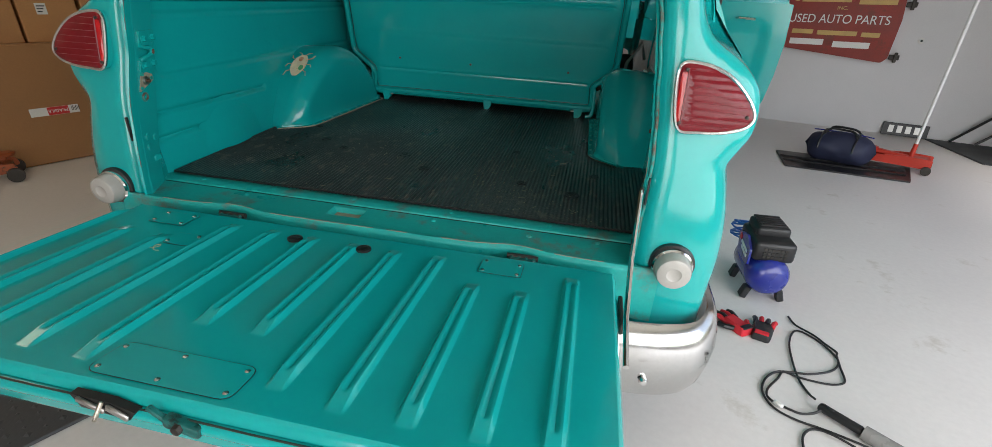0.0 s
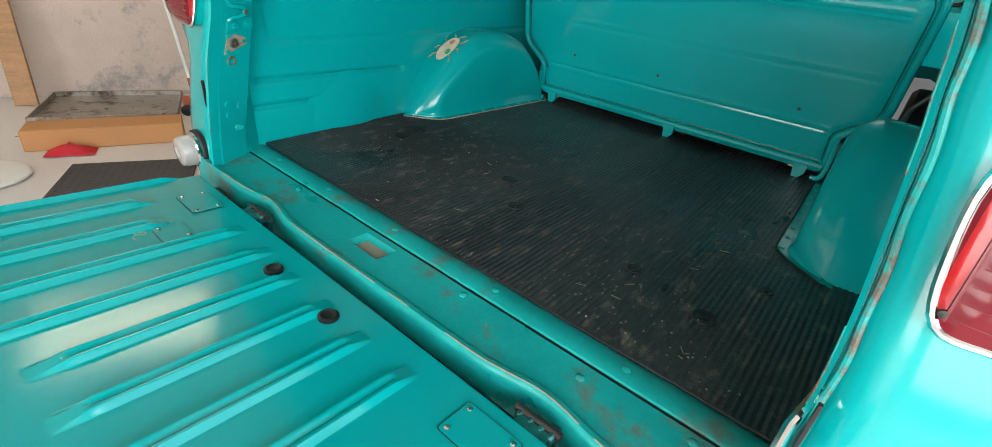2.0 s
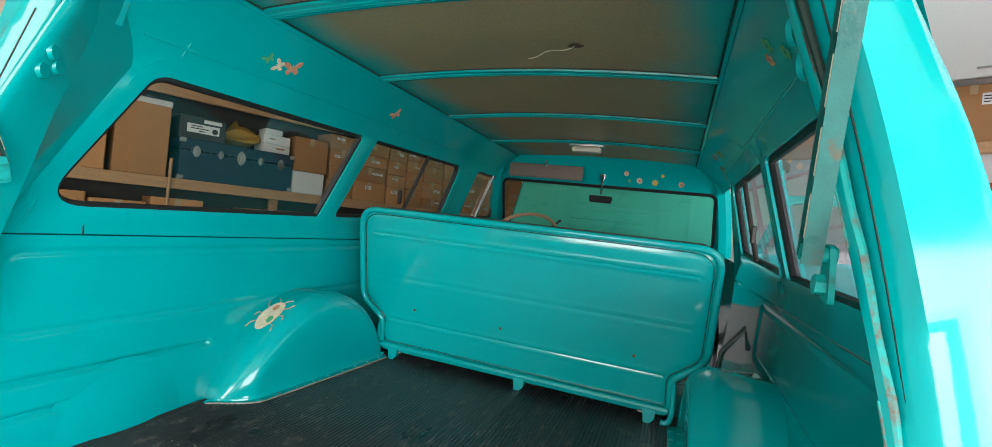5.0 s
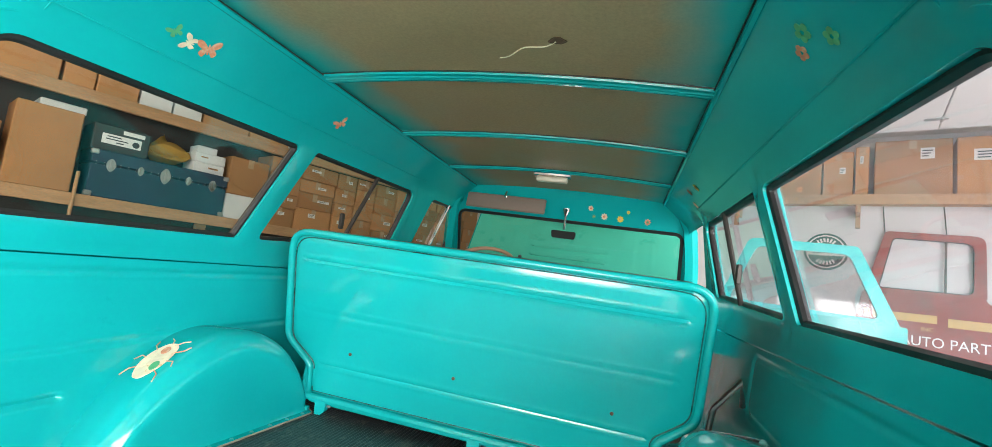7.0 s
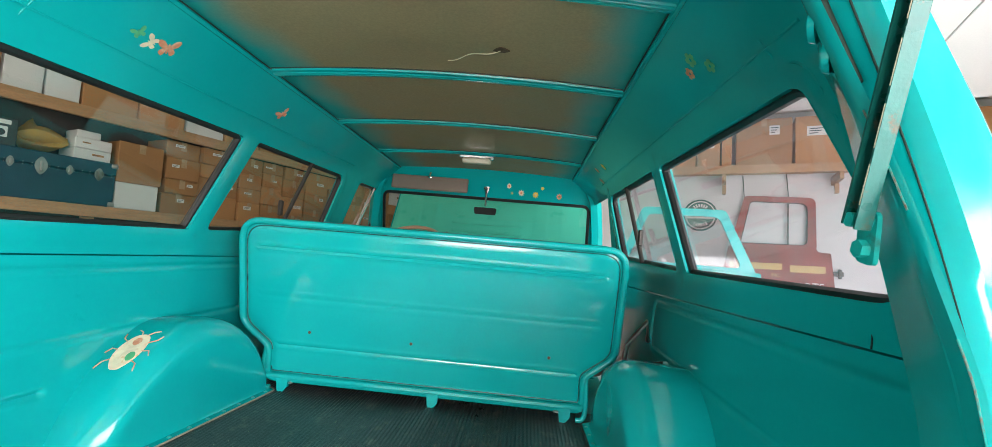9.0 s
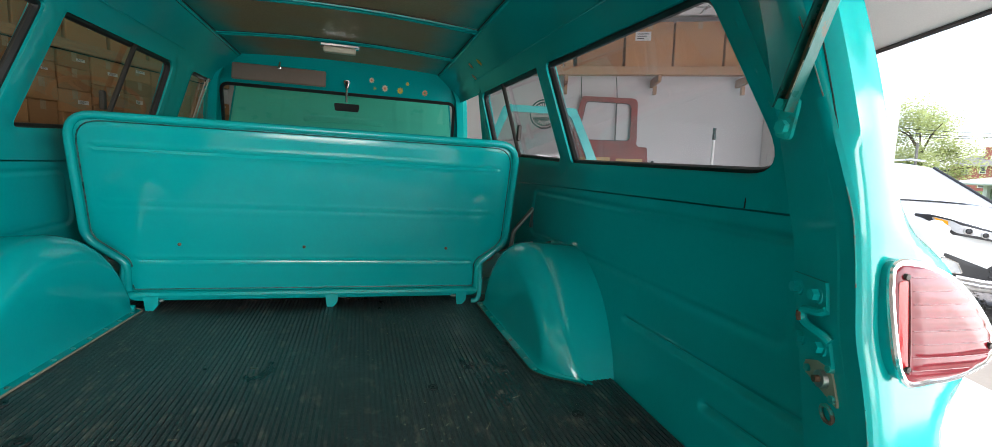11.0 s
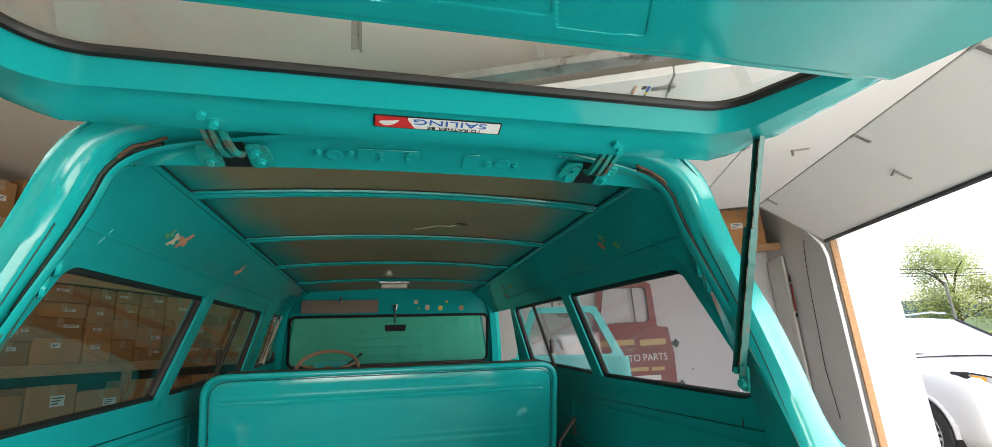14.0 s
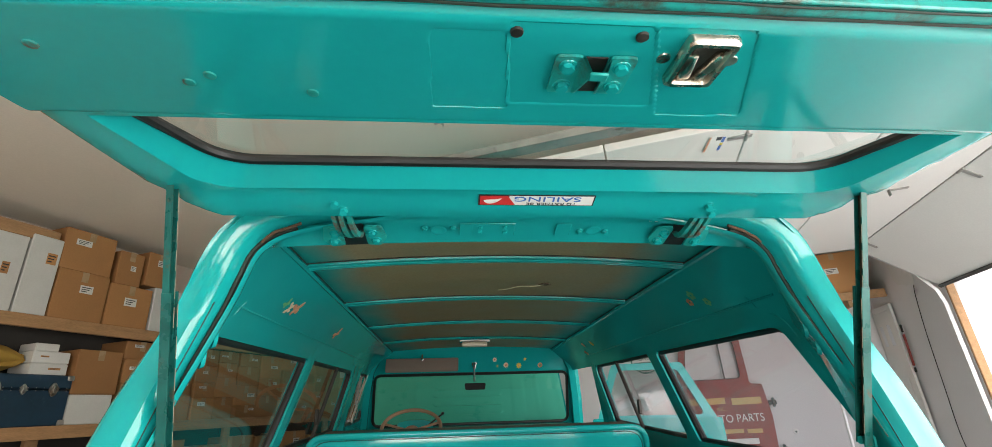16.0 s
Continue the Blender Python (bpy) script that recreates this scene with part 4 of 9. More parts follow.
def tailgate():
    tg = new("tailgate")
    tg.parent = truck
    tg["label"] = "ribbed turquoise tailgate lying open"
    tg.matrix_basis = pose(0, 0, 0.70, -3.6) @ pose(0, 0, -0.70)          # its stays hold it a little above level
    bm = B()
    xs = sorted({round(v, 5) for v in [-0.692, -0.689, -0.684, 0.684, 0.689, 0.692] + [lerp(-0.68, 0.68, i / 60) for i in range(61)] if all(abs(v - r[0]) > 0.024 for r in RIBS) or abs(v) > 0.68}
                | {round(r[0] + q * o, 5) for r in RIBS for o in (0, 0.004, 0.0068, 0.0085, 0.0101, 0.012, 0.0145, 0.017, 0.019, 0.0205, 0.023) for q in (1, -1) if abs(r[0] + q * o) < 0.684})
    nx, ny = len(xs) - 1, 150
    def f(u, v):
        x, y = xs[round(u * nx)], lerp(-0.024, -0.665, v)
        e = min(0.692 - abs(x), -0.024 - y + 1e-6, y + 0.665)
        z = 0.700 + tailgate_height(x, y) - 0.02 * max(0, 1 - max(0.0, e) / 0.014) ** 2
        return Vector((x, y, z))
    surf(bm, nx, ny, f)
    part("inner_skin", bm, PAINT, tg, angle=24)
    bm = B()
    box(bm, (0, -0.34, 0.648), (1.382, 0.64, 0.07), 0.012, seg=2)
    part("outer_shell", bm, PAINT, tg)
    def plate(name, poly, z=0.702):
        b2 = B()
        prism(b2, poly, lambda a, b, d: Vector((a, b, z + d)), 0.0012)
        pl = part(name, b2, PAINT, tg)
        # larger black underlay paints the dark gap round the plate
        b2 = B()
        prism(b2, grow(poly, 0.0013), lambda a, b, d: Vector((a, b, z + 0.0002 + d)), 0.0005)
        part("plate_seal", b2, RUBBER, pl)
        return pl
    def screws(parent, pts, z=0.7035):
        for x, y in pts:
            b2 = B()
            lathe(b2, [(0.0048, -0.001), (0.0048, 0.0012), (0.003, 0.0026), (0, 0.0028)], Matrix.Translation((x, y, z)), 10)
            part("screw", b2, BEZEL, parent)
    p = plate("latch_access_plate", rounded([(-0.175, -0.565), (0.085, -0.565), (0.085, -0.642), (-0.18, -0.642)], 0.022, 5))
    screws(p, [(-0.165, -0.578), (-0.05, -0.574), (0.072, -0.578), (-0.165, -0.63), (-0.05, -0.632), (0.072, -0.63)])
    for x0, x1 in ((0.358, 0.462), (-0.565, -0.462)):
        p = plate("hinge_access_plate", rounded([(x0, -0.062), (x1, -0.062), (x1, -0.130), (x0, -0.130)], 0.006, 3))
        screws(p, [(x0 + 0.01, -0.072), (x1 - 0.01, -0.072), (x0 + 0.01, -0.12), (x1 - 0.01, -0.12)])
    p = plate("small_access_plate", rounded([(-0.434, -0.165), (-0.358, -0.165), (-0.358, -0.225), (-0.434, -0.225)], 0.014, 4), 0.7008)
    screws(p, [(-0.424, -0.215), (-0.368, -0.175)], 0.7026)
    for x in (-0.141, 0.052):
        bm = B()
        lathe(bm, [(0.019, -0.004), (0.019, 0.003), (0.014, 0.005), (0.011, 0.003), (0.007, 0.002), (0, 0.002)], Matrix.Translation((x, -0.107, 0.7025)), 18)
        part("rubber_plug", bm, RUBBER, tg)
    for x in (-0.45, 0.405):                                  # hinges
        bm = B()
        box(bm, (x + 0.045, -0.030, 0.690), (0.060, 0.034, 0.014), 0.003)
        for o in (0.016, 0.036, 0.056, 0.074):
            box(bm, (x + o, -0.008, 0.688), (0.012, 0.030, 0.022), 0.004)
        box(bm, (x + 0.045, 0.004, 0.672), (0.07, 0.012, 0.05), 0.003)
        hg = part("tailgate_hinge", bm, GREASY, tg, "grimy turquoise hinge")
        bm = B()
        cyl(bm, (x + 0.004, -0.006, 0.694), (x + 0.086, -0.006, 0.694), 0.0075, seg=12)
        part("hinge_pin", bm, DARK_STEEL, hg, "dark oily hinge pin")
    bm = B()
    tube(bm, smooth_line([(-0.452, -0.247, 0.7006), (-0.438, -0.256, 0.7006), (-0.422, -0.247, 0.7006), (-0.425, -0.236, 0.7006), (-0.434, -0.244, 0.7006), (-0.420, -0.262, 0.7006), (-0.405, -0.262, 0.7006)], 4), 0.0006, 5)
    part("paint_scratch", bm, CREAM_WORN, tg, "pale curling scratch in the paint")
    bm = B()                                                   # rolled flange along the rear edge, with its dark seam
    tube(bm, [(x, -0.668, 0.668) for x in (-0.69, -0.3, 0.1, 0.69)], 0.0115, 12)
    part("rolled_edge", bm, PAINT, tg)
    bm = B()
    tube(bm, [(x, -0.6715, 0.6795 + 0.0006 * math.sin(x * 31)) for x in (lerp(-0.69, 0.69, k / 40) for k in range(41))], 0.0018, 6)
    part("edge_seam", bm, WEATHER, tg, "dark line along the edge seam")
    bm = B()                                                   # torn-open latch slot with its levers
    prism(bm, [(-0.165, 0.691), (-0.150, 0.667), (-0.062, 0.662), (-0.048, 0.680), (-0.090, 0.690)], lambda a, b, d: Vector((a, -0.6665 - d, b)), 0.0145)
    slot = part("latch_slot", bm, RUBBER, tg, "dark slot of the tailgate latch")
    bm = B()
    box(bm, (-0.126, -0.684, 0.680), (0.050, 0.006, 0.010), 0.002, pose(0, 0, 0, 0, 18, 0))
    box(bm, (-0.078, -0.684, 0.676), (0.040, 0.006, 0.012), 0.002, pose(0, 0, 0, 0, 24, 0))
    part("latch_lever", bm, STEEL, slot, "bare steel latch lever")
    bm = B()
    tube(bm, [(-0.104, -0.682, 0.690), (-0.106, -0.692, 0.676), (-0.112, -0.694, 0.662)], 0.0035, 8)
    part("latch_hook", bm, BRASSY, slot, "brassy latch hook")
    bm = B()
    box(bm, (0.032, -0.676, 0.672), (0.062, 0.018, 0.020), 0.004, pose(0, 0, 0, 0, 10, 0), 2)
    box(bm, (-0.012, -0.676, 0.684), (0.036, 0.010, 0.008), 0.002, pose(0, 0, 0, 0, 34, 0))
    part("latch_bracket", bm, GREASY, tg, "greasy latch bracket")
    bm = B()
    lathe(bm, [(0.009, 0), (0.008, 0.008), (0, 0.009)], Matrix.Translation((0.030, -0.684, 0.674)) @ pose(0, 0, 0, 90), 6)
    part("latch_bolt", bm, DARK_STEEL, tg)
    for s in (1, -1):                                          # side stops and their catch plates
        bm = B()
        box(bm, (s * 0.700, -0.17, 0.672), (0.010, 0.12, 0.03), 0.003)
        part("stop_bracket", bm, DARK_STEEL, tg)


def pillar_face(s, t, z, off=0.0):
    """A point of the rear pillar's inner face, t from the opening (0) to its front edge (1)."""
    ex, ey = table(z, PILLAR_EDGE)
    x0, y0 = table(z, [r[:2] for r in RIM])[0] + 0.006, table(z, OPEN_Y)[0] + 0.072 + lip_dy(z)
    d = Vector((ey - y0, -(ex - x0), 0)).normalized()
    return Vector((s * (lerp(x0, ex, t) - d.x * off), lerp(y0, ey, t) - d.y * off, z))


def stay_arms():
    for s in (1, -1):
        bm = B()
        pts = [(s * 0.735, 0.10, 0.93), (s * 0.718, 0.03, 0.90), (s * 0.706, -0.12, 0.80), (s * 0.703, -0.24, 0.725), (s * 0.703, -0.36, 0.70)]
        tube(bm, pts, 0.006, 8)
        if s > 0:
            part("tailgate_stay", bm, CHROME, truck, "thin steel tailgate stay")
        else:
            bm.free()
        PF = lambda t, z, off=0.0: pillar_face(s, t, z, off)
        def knob(name, t, z, r, h, material, seg=6):
            b2 = B()
            cyl(b2, PF(t, z, -0.004), PF(t, z, h), r, r * 0.85, seg)
            return part(name, b2, material, truck)
        bm = B()                                               # bare plate under the striker
        prism(bm, rounded([(0.22, 0.992), (0.90, 1.018), (0.80, 1.034), (0.30, 1.052)], 0.01, 3), lambda a, b, d: PF(a, b, d), 0.003)
        part("stay_pivot_plate", bm, DUST, truck, "bare steel pivot plate")
        knob("pivot_bolt", 0.46, 1.022, 0.014, 0.010, STEEL, 14)
        knob("pivot_pin", 0.46, 1.022, 0.006, 0.017, RUST, 8)
        for a, b in ((0.30, 1.042), (0.30, 1.002), (0.76, 1.024)):
            knob("plate_bolt", a, b, 0.0065, 0.007, PAINT_WORN, 8)
        bm = B()                                               # striker: two bolted plates and the bent strap between
        for z0, cut in ((1.138, -1), (1.066, 1)):
            prism(bm, rounded([(0.24, z0 - 0.022), (0.97, z0 - 0.020), (0.97, z0 + 0.020), (0.24, z0 + 0.022)], 0.012, 4), lambda a, b, d: PF(a, b, d), 0.005)
        strap = smooth_line([PF(0.24, 1.122, 0.004), PF(0.34, 1.116, 0.008), PF(0.58, 1.112, 0.012), PF(0.64, 1.106, 0.013), PF(0.64, 1.097, 0.013), PF(0.56, 1.091, 0.012), PF(0.32, 1.086, 0.008), PF(0.22, 1.080, 0.004)], 4)
        tube(bm, strap, 0.0062, 8)
        st_ = part("striker", bm, PAINT, truck, "bolted striker with a bent strap")
        bm = B()
        tube(bm, [PF(0.64, 1.108, 0.0165), PF(0.65, 1.101, 0.017), PF(0.64, 1.095, 0.0165)], 0.0046, 8)
        part("worn_strap", bm, RUST, st_, "strap worn to rusty steel")
        for z0 in (1.138, 1.066):
            for a in (0.42, 0.84):
                b2 = B()
                cyl(b2, PF(a, z0, 0.002), PF(a, z0, 0.0065), 0.0135, 0.0125, 16)
                cyl(b2, PF(a, z0, 0.006), PF(a, z0, 0.015), 0.0092, 0.0085, 6)
                part("striker_bolt", b2, PAINT, st_)
        for t, z in ((0.35, 0.860), (0.75, 0.848), (0.40, 0.828)):
            knob("pillar_plug", t, z, 0.0125, 0.004, PAINT, 14)
        for t, z in ((0.10, 1.612), (0.12, 1.574), (0.46, 1.590)):
            knob("pillar_plug", t, z, 0.0185, 0.0035, PAINT, 20)
        bm = B()                                               # drain ring
        tube(bm, [PF(0.45 + 0.11 * math.cos(q), 0.975 + 0.011 * math.sin(q), 0.002) for q in (2 * math.pi * k / 14 for k in range(14))], 0.003, 6, closed=True)
        part("pillar_ring", bm, PAINT_RUSTY, truck)
        bm = B()
        box(bm, PF(0.72, 0.785, 0.003), (0.012, 0.026, 0.018), 0.003)
        part("pillar_clip", bm, PAINT, truck)
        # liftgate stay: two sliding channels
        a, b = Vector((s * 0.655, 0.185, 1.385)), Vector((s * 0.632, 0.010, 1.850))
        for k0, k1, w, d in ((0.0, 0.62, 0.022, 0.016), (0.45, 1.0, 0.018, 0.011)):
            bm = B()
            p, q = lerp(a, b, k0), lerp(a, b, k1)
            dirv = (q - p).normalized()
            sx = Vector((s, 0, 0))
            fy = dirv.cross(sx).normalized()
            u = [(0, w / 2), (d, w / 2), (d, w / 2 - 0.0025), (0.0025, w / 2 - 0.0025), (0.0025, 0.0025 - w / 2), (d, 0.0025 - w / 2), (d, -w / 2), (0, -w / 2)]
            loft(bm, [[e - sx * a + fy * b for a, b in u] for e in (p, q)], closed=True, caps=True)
            stay = part("liftgate_stay", bm, STAY_SHADED, truck, "rust-edged turquoise sliding liftgate stay")
            # dark strip laid in the channel in place of its inner shade
            bm = B()
            loft(bm, [[e - sx * a + fy * b for a, b in ((0.0028, w / 2 - 0.003), (0.0042, w / 2 - 0.003), (0.0042, 0.003 - w / 2), (0.0028, 0.003 - w / 2))] for e in (lerp(p, q, 0.01), lerp(p, q, 0.99))], closed=True, caps=True)
            part("stay_groove", bm, RUST, stay, "dark strip painting the shade inside the channel")
            bm = B()
            for k in range(5):
                u0 = 0.08 + 0.18 * k
                tube(bm, [lerp(p, q, u0) - sx * (d + 0.0003) - fy * (w / 2 - 0.0012), lerp(p, q, u0 + 0.13) - sx * (d + 0.0003) - fy * (w / 2 - 0.0012)], 0.0007, 5)
            part("stay_wear", bm, DUST, stay, "bare worn edge of the channel")
        bm = B()
        prism(bm, rounded([(0.172, 1.402), (0.200, 1.400), (0.212, 1.352), (0.186, 1.346)], 0.008, 3), lambda a, b, d: Vector((s * (0.668 - 0.12 * (b - 1.37) - d), a, b)), 0.005)
        cyl(bm, (s * 0.668, 0.186, 1.392), (s * 0.640, 0.186, 1.392), 0.0075, seg=10)
        cyl(bm, (s * 0.664, 0.195, 1.364), (s * 0.655, 0.195, 1.364), 0.0095, seg=6)
        part("stay_bracket", bm, PAINT_WORN, truck)


# ---- liftgate, standing open overhead ----
def liftgate():
    lg = new("liftgate")
    lg.parent = truck
    lg["label"] = "raised turquoise liftgate with its window"
    hw = lambda y: table(-y, [(-0.12, 0.585), (-0.085, 0.632), (-0.03, 0.655), (0.05, 0.672), (0.20, 0.705), (0.40, 0.735)])[0]
    hole = rounded([(-0.57, 0.034), (0.57, 0.034), (0.655, -0.26), (-0.655, -0.26)], [0.10, 0.10, 0.04, 0.04], 8)
    gl = rounded([(-0.545, -0.01), (0.545, -0.01), (0.635, -0.30), (-0.635, -0.30)], [0.09, 0.09, 0.04, 0.04], 8)
    ys = [0.118, 0.10, 0.075, 0.05, 0.0, -0.1, -0.2, -0.30, -0.395]
    outline = [(hw(y), y) for y in ys] + [(-hw(y), y) for y in ys[::-1]]
    bm = B()
    def under(x, y):
        e = edge_dist((x, y), outline)
        return Vector((x, y, 1.860 - 0.33 * max(0, y - 0.048) + 0.008 * max(0, 1 - e / 0.014) ** 2 - 0.028 * max(0, (abs(x) / 0.7) ** 3) * (1 if y > -0.02 else max(0, 1 + (y + 0.02) / 0.15))))
    sheet(bm, outline, [[(x, max(y, -0.178)) for x, y in hole]], under, 0.022)
    # reveal down to the glass
    h2 = [(x, max(y, -0.178)) for x, y in hole]
    g2 = [(x, max(y, -0.20)) for x, y in gl]
    loft(bm, [[under(x, y) for x, y in h2 + h2[:1]], [Vector((x, y, 1.884)) for x, y in g2 + g2[:1]]])
    part("gate_frame", bm, PAINT, lg)
    bm = B()
    loft(bm, [[Vector((x, y, 1.871)) for x, y in outline + outline[:1]], [Vector((x * 1.012, y * 1.01, 1.885)) for x, y in outline + outline[:1]],
              [Vector((x * 0.99, y * 0.98, 1.915)) for x, y in outline + outline[:1]], [Vector((x, max(y, -0.20), 1.905)) for x, y in (g2 + g2[:1])][:1] * (len(outline) + 1)][:3])
    part("gate_outer_edge", bm, PAINT, lg)
    bm = B()
    sheet(bm, [(x * 0.99, y * 0.98) for x, y in outline], [g2], lambda x, y: Vector((x, y, 1.893 + 0.022 * min(1, edge_dist((x, y), g2) / 0.05))), 0.03)
    part("gate_outer_skin", bm, PAINT, lg)
    bm = B()
    tube(bm, [(x, y, 1.883) for x, y in g2], 0.0090, 8, closed=True)
    part("gate_gasket", bm, RUBBER, lg, "black rubber glass gasket")
    bm = B()
    bm.faces.new([bm.verts.new((x, y, 1.886)) for x, y in g2])
    gp = part("gate_glass", bm, GATE_GLASS, lg, smooth=False)
    gp.visible_shadow = False
    # lower rail with its pressed recesses
    RECESSES = (([(-0.180, -0.366), (-0.100, -0.366), (-0.086, -0.222), (-0.180, -0.222)], 0.034, 0.006, 0.06),
                ([(-0.097, -0.380), (0.060, -0.380), (0.110, -0.234), (-0.081, -0.234)], 0.006, 0.006, 0),
                ([(0.066, -0.380), (0.174, -0.380), (0.246, -0.218), (0.128, -0.214)], 0.030, 0.012, 0))
    bm = B()
    def rail(u, v):
        x = lerp(-1, 1, u)
        y = lerp(-0.172, -0.395, v)
        x = x * (hw(y) + 0.002)
        r = min(v, 1 - v)
        z = 1.859 + 0.012 * max(0, 1 - r / 0.09) ** 2
        for quad, depth, wall, ramp in RECESSES:
            if inside2((x, y), quad):
                e = edge_dist((x, y), quad)
                z += depth * min(1, e / wall) * (min(1, max(0.12, (y + 0.366) / ramp)) if ramp else 1)
        return Vector((x, y, z))
    surf(bm, 360, 64, rail)
    loft(bm, [[Vector((x, -0.172, 1.871)) for x in (-0.70, -0.3, 0.3, 0.70)], [Vector((x, -0.176, 1.91)) for x in (-0.70, -0.3, 0.3, 0.70)]])
    part("gate_rail", bm, PAINT, lg)
    bm = B()
    box(bm, (0, -0.403, 1.880), (1.47, 0.014, 0.03), 0.004, seg=2)
    box(bm, (0, -0.414, 1.874), (1.47, 0.006, 0.014), 0.002)
    lip = part("gate_lip", bm, PAINT_WORN, lg)
    for y, z, r in ((-0.3955, 1.8655, 0.0022), (-0.4105, 1.866, 0.0016), (-0.4175, 1.880, 0.0018)):
        bm = B()
        tube(bm, [(x, y + 0.0006 * math.sin(x * 40), z + 0.0005 * math.sin(x * 23)) for x in (lerp(-0.73, 0.73, k / 60) for k in range(61))], r, 6)
        part("lip_grime", bm, WEATHER, lip, "black grime along the lip")
    # lock striker and bolted bracket
    bm = B()
    prism(bm, rounded([(0.074, -0.332), (0.098, -0.362), (0.160, -0.362), (0.184, -0.332), (0.160, -0.300), (0.098, -0.300)], 0.010, 4), lambda a, b, d: Vector((a, b, 1.868 - d)), 0.006)
    lk = part("lock_catch", bm, BRASSY, lg, "tarnished chrome lock catch")
    bm = B()
    shell = lambda e, z: [Vector((x, y, z)) for x, y in rounded([(0.104 - e, -0.370 - e), (0.158 + e, -0.370 - e), (0.158 + e, -0.297 + e), (0.104 - e, -0.297 + e)], 0.006, 3)]
    loft(bm, [shell(0.003, 1.864), shell(0.003, 1.850), shell(0.001, 1.847), shell(-0.004, 1.847), shell(-0.006, 1.851), shell(-0.006, 1.864)], closed=True)
    part("catch_housing", bm, BRASSY, lk)
    for x, y, sx, sy, turn in ((0.119, -0.326, 0.017, 0.044, -10), (0.147, -0.326, 0.015, 0.046, 14)):
        bm = B()
        box(bm, (x, y, 1.857), (sx, sy, 0.014), 0.004, pose(0, 0, 0, 0, 0, turn), 2)
        part("catch_jaw", bm, BRASSY, lk)
    for x in (0.088, 0.170):
        bm = B()
        lathe(bm, [(0.009, 0.0), (0.008, -0.004), (0.003, -0.004), (0, -0.002)], Matrix.Translation((x, -0.332, 1.862)), 12)
        part("catch_screw", bm, BRASSY, lk)
    bm = B()
    box(bm, (0.131, -0.334, 1.8605), (0.044, 0.062, 0.003), 0.001)
    part("catch_throat", bm, DARK_STEEL, lk, "dark throat of the catch")
    bm = B()
    for x0, x1 in ((-0.038, -0.006), (0.026, 0.058)):
        prism(bm, rounded([(x0, -0.334), (x1, -0.334), (x1, -0.266), (x0, -0.266)], 0.005, 3), lambda a, b, d: Vector((a, b, 1.859 - d)), 0.004)
    for xa, xb in ((-0.008, 0.001), (0.028, 0.019)):                 # the arched throat between the plates
        loft(bm, [[Vector((xa, -0.266, 1.857)), Vector((xa, -0.334, 1.857))], [Vector((lerp(xa, xb, 0.3), -0.268, 1.853)), Vector((xb, -0.330, 1.834))],
                  [Vector((lerp(xa, xb, 0.3) + (0.003 if xb < 0.01 else -0.003), -0.268, 1.853)), Vector((xb + (0.003 if xb < 0.01 else -0.003), -0.330, 1.834))],
                  [Vector((xa + (0.004 if xb < 0.01 else -0.004), -0.266, 1.857)), Vector((xa + (0.004 if xb < 0.01 else -0.004), -0.334, 1.857))]])
    box(bm, (0.010, -0.326, 1.835), (0.022, 0.014, 0.004), 0.0015)
    cb = part("catch_bracket", bm, PAINT_WORN, lg, "bolted bracket with an arched throat")
    bm = B()
    box(bm, (0.010, -0.300, 1.8575), (0.026, 0.064, 0.002), 0.0005)
    part("bracket_throat", bm, DARK_STEEL, cb, "grimy throat")
    for x in (-0.022, 0.042):
        for y in (-0.282, -0.318):
            bm = B()
            cyl(bm, (x, y, 1.856), (x, y, 1.8535), 0.0115, 0.0105, seg=16)
            cyl(bm, (x, y, 1.854), (x, y, 1.8475), 0.0078, seg=6)
            part("bracket_bolt", bm, PAINT, cb)
    for x, y in ((-0.088, -0.366), (0.050, -0.366), (-0.60, -0.32), (-0.47, -0.26), (-0.44, -0.275), (-0.33, -0.245)):
        bm = B()
        lathe(bm, [(0.008, 0.004), (0.007, -0.002), (0, -0.003)], Matrix.Translation((x, y, 1.859)), 10)
        part("drain_plug", bm, DARK_STEEL if -0.1 < x < 0.1 else PAINT_RUSTY, lg)
    # hinges: two bolted plates on the header, hooked arms between them over a dark slot
    header = lambda x, y, d=0.0: Vector((x, y - 0.27 * d, 1.8305 - 0.045 * x * x - 0.28 * (y - 0.295) - d))
    for s in (1, -1):
        x0 = s * 0.370
        hinge = new("gate_hinge")
        hinge.parent = lg
        hinge["label"] = "bolted liftgate hinge, its turquoise paint worn"
        for q in (1, -1):
            c = x0 + q * 0.041
            bm = B()
            prism(bm, rounded([(c + q * -0.018, 0.218), (c + q * 0.020, 0.222), (c + q * 0.028, 0.262), (c + q * 0.012, 0.289), (c + q * -0.016, 0.286)], 0.007, 3), lambda a, b, d: header(a, b, d), 0.006)
            part("hinge_plate", bm, PAINT_WORN, hinge)
        for q in (1, -1):
            for dx, y in ((-0.002, 0.240), (0.004, 0.268)):
                bm = B()
                p = header(x0 + q * (0.041 + dx), y, 0.005)
                n = Vector((0, -0.27, -0.963))
                cyl(bm, p, p + n * 0.003, 0.0125, 0.0115, seg=14)
                cyl(bm, p + n * 0.002, p + n * 0.010, 0.0085, 0.008, seg=6)
                part("hinge_bolt", bm, PAINT, hinge)
        bm = B()
        prism(bm, [(x0 - 0.024, 0.214), (x0 + 0.022, 0.214), (x0 + 0.025, 0.292), (x0 - 0.026, 0.292)], lambda a, b, d: header(a, b, d), 0.0012)
        part("hinge_slot", bm, RUBBER, hinge, "dark slot under the hinge arms")
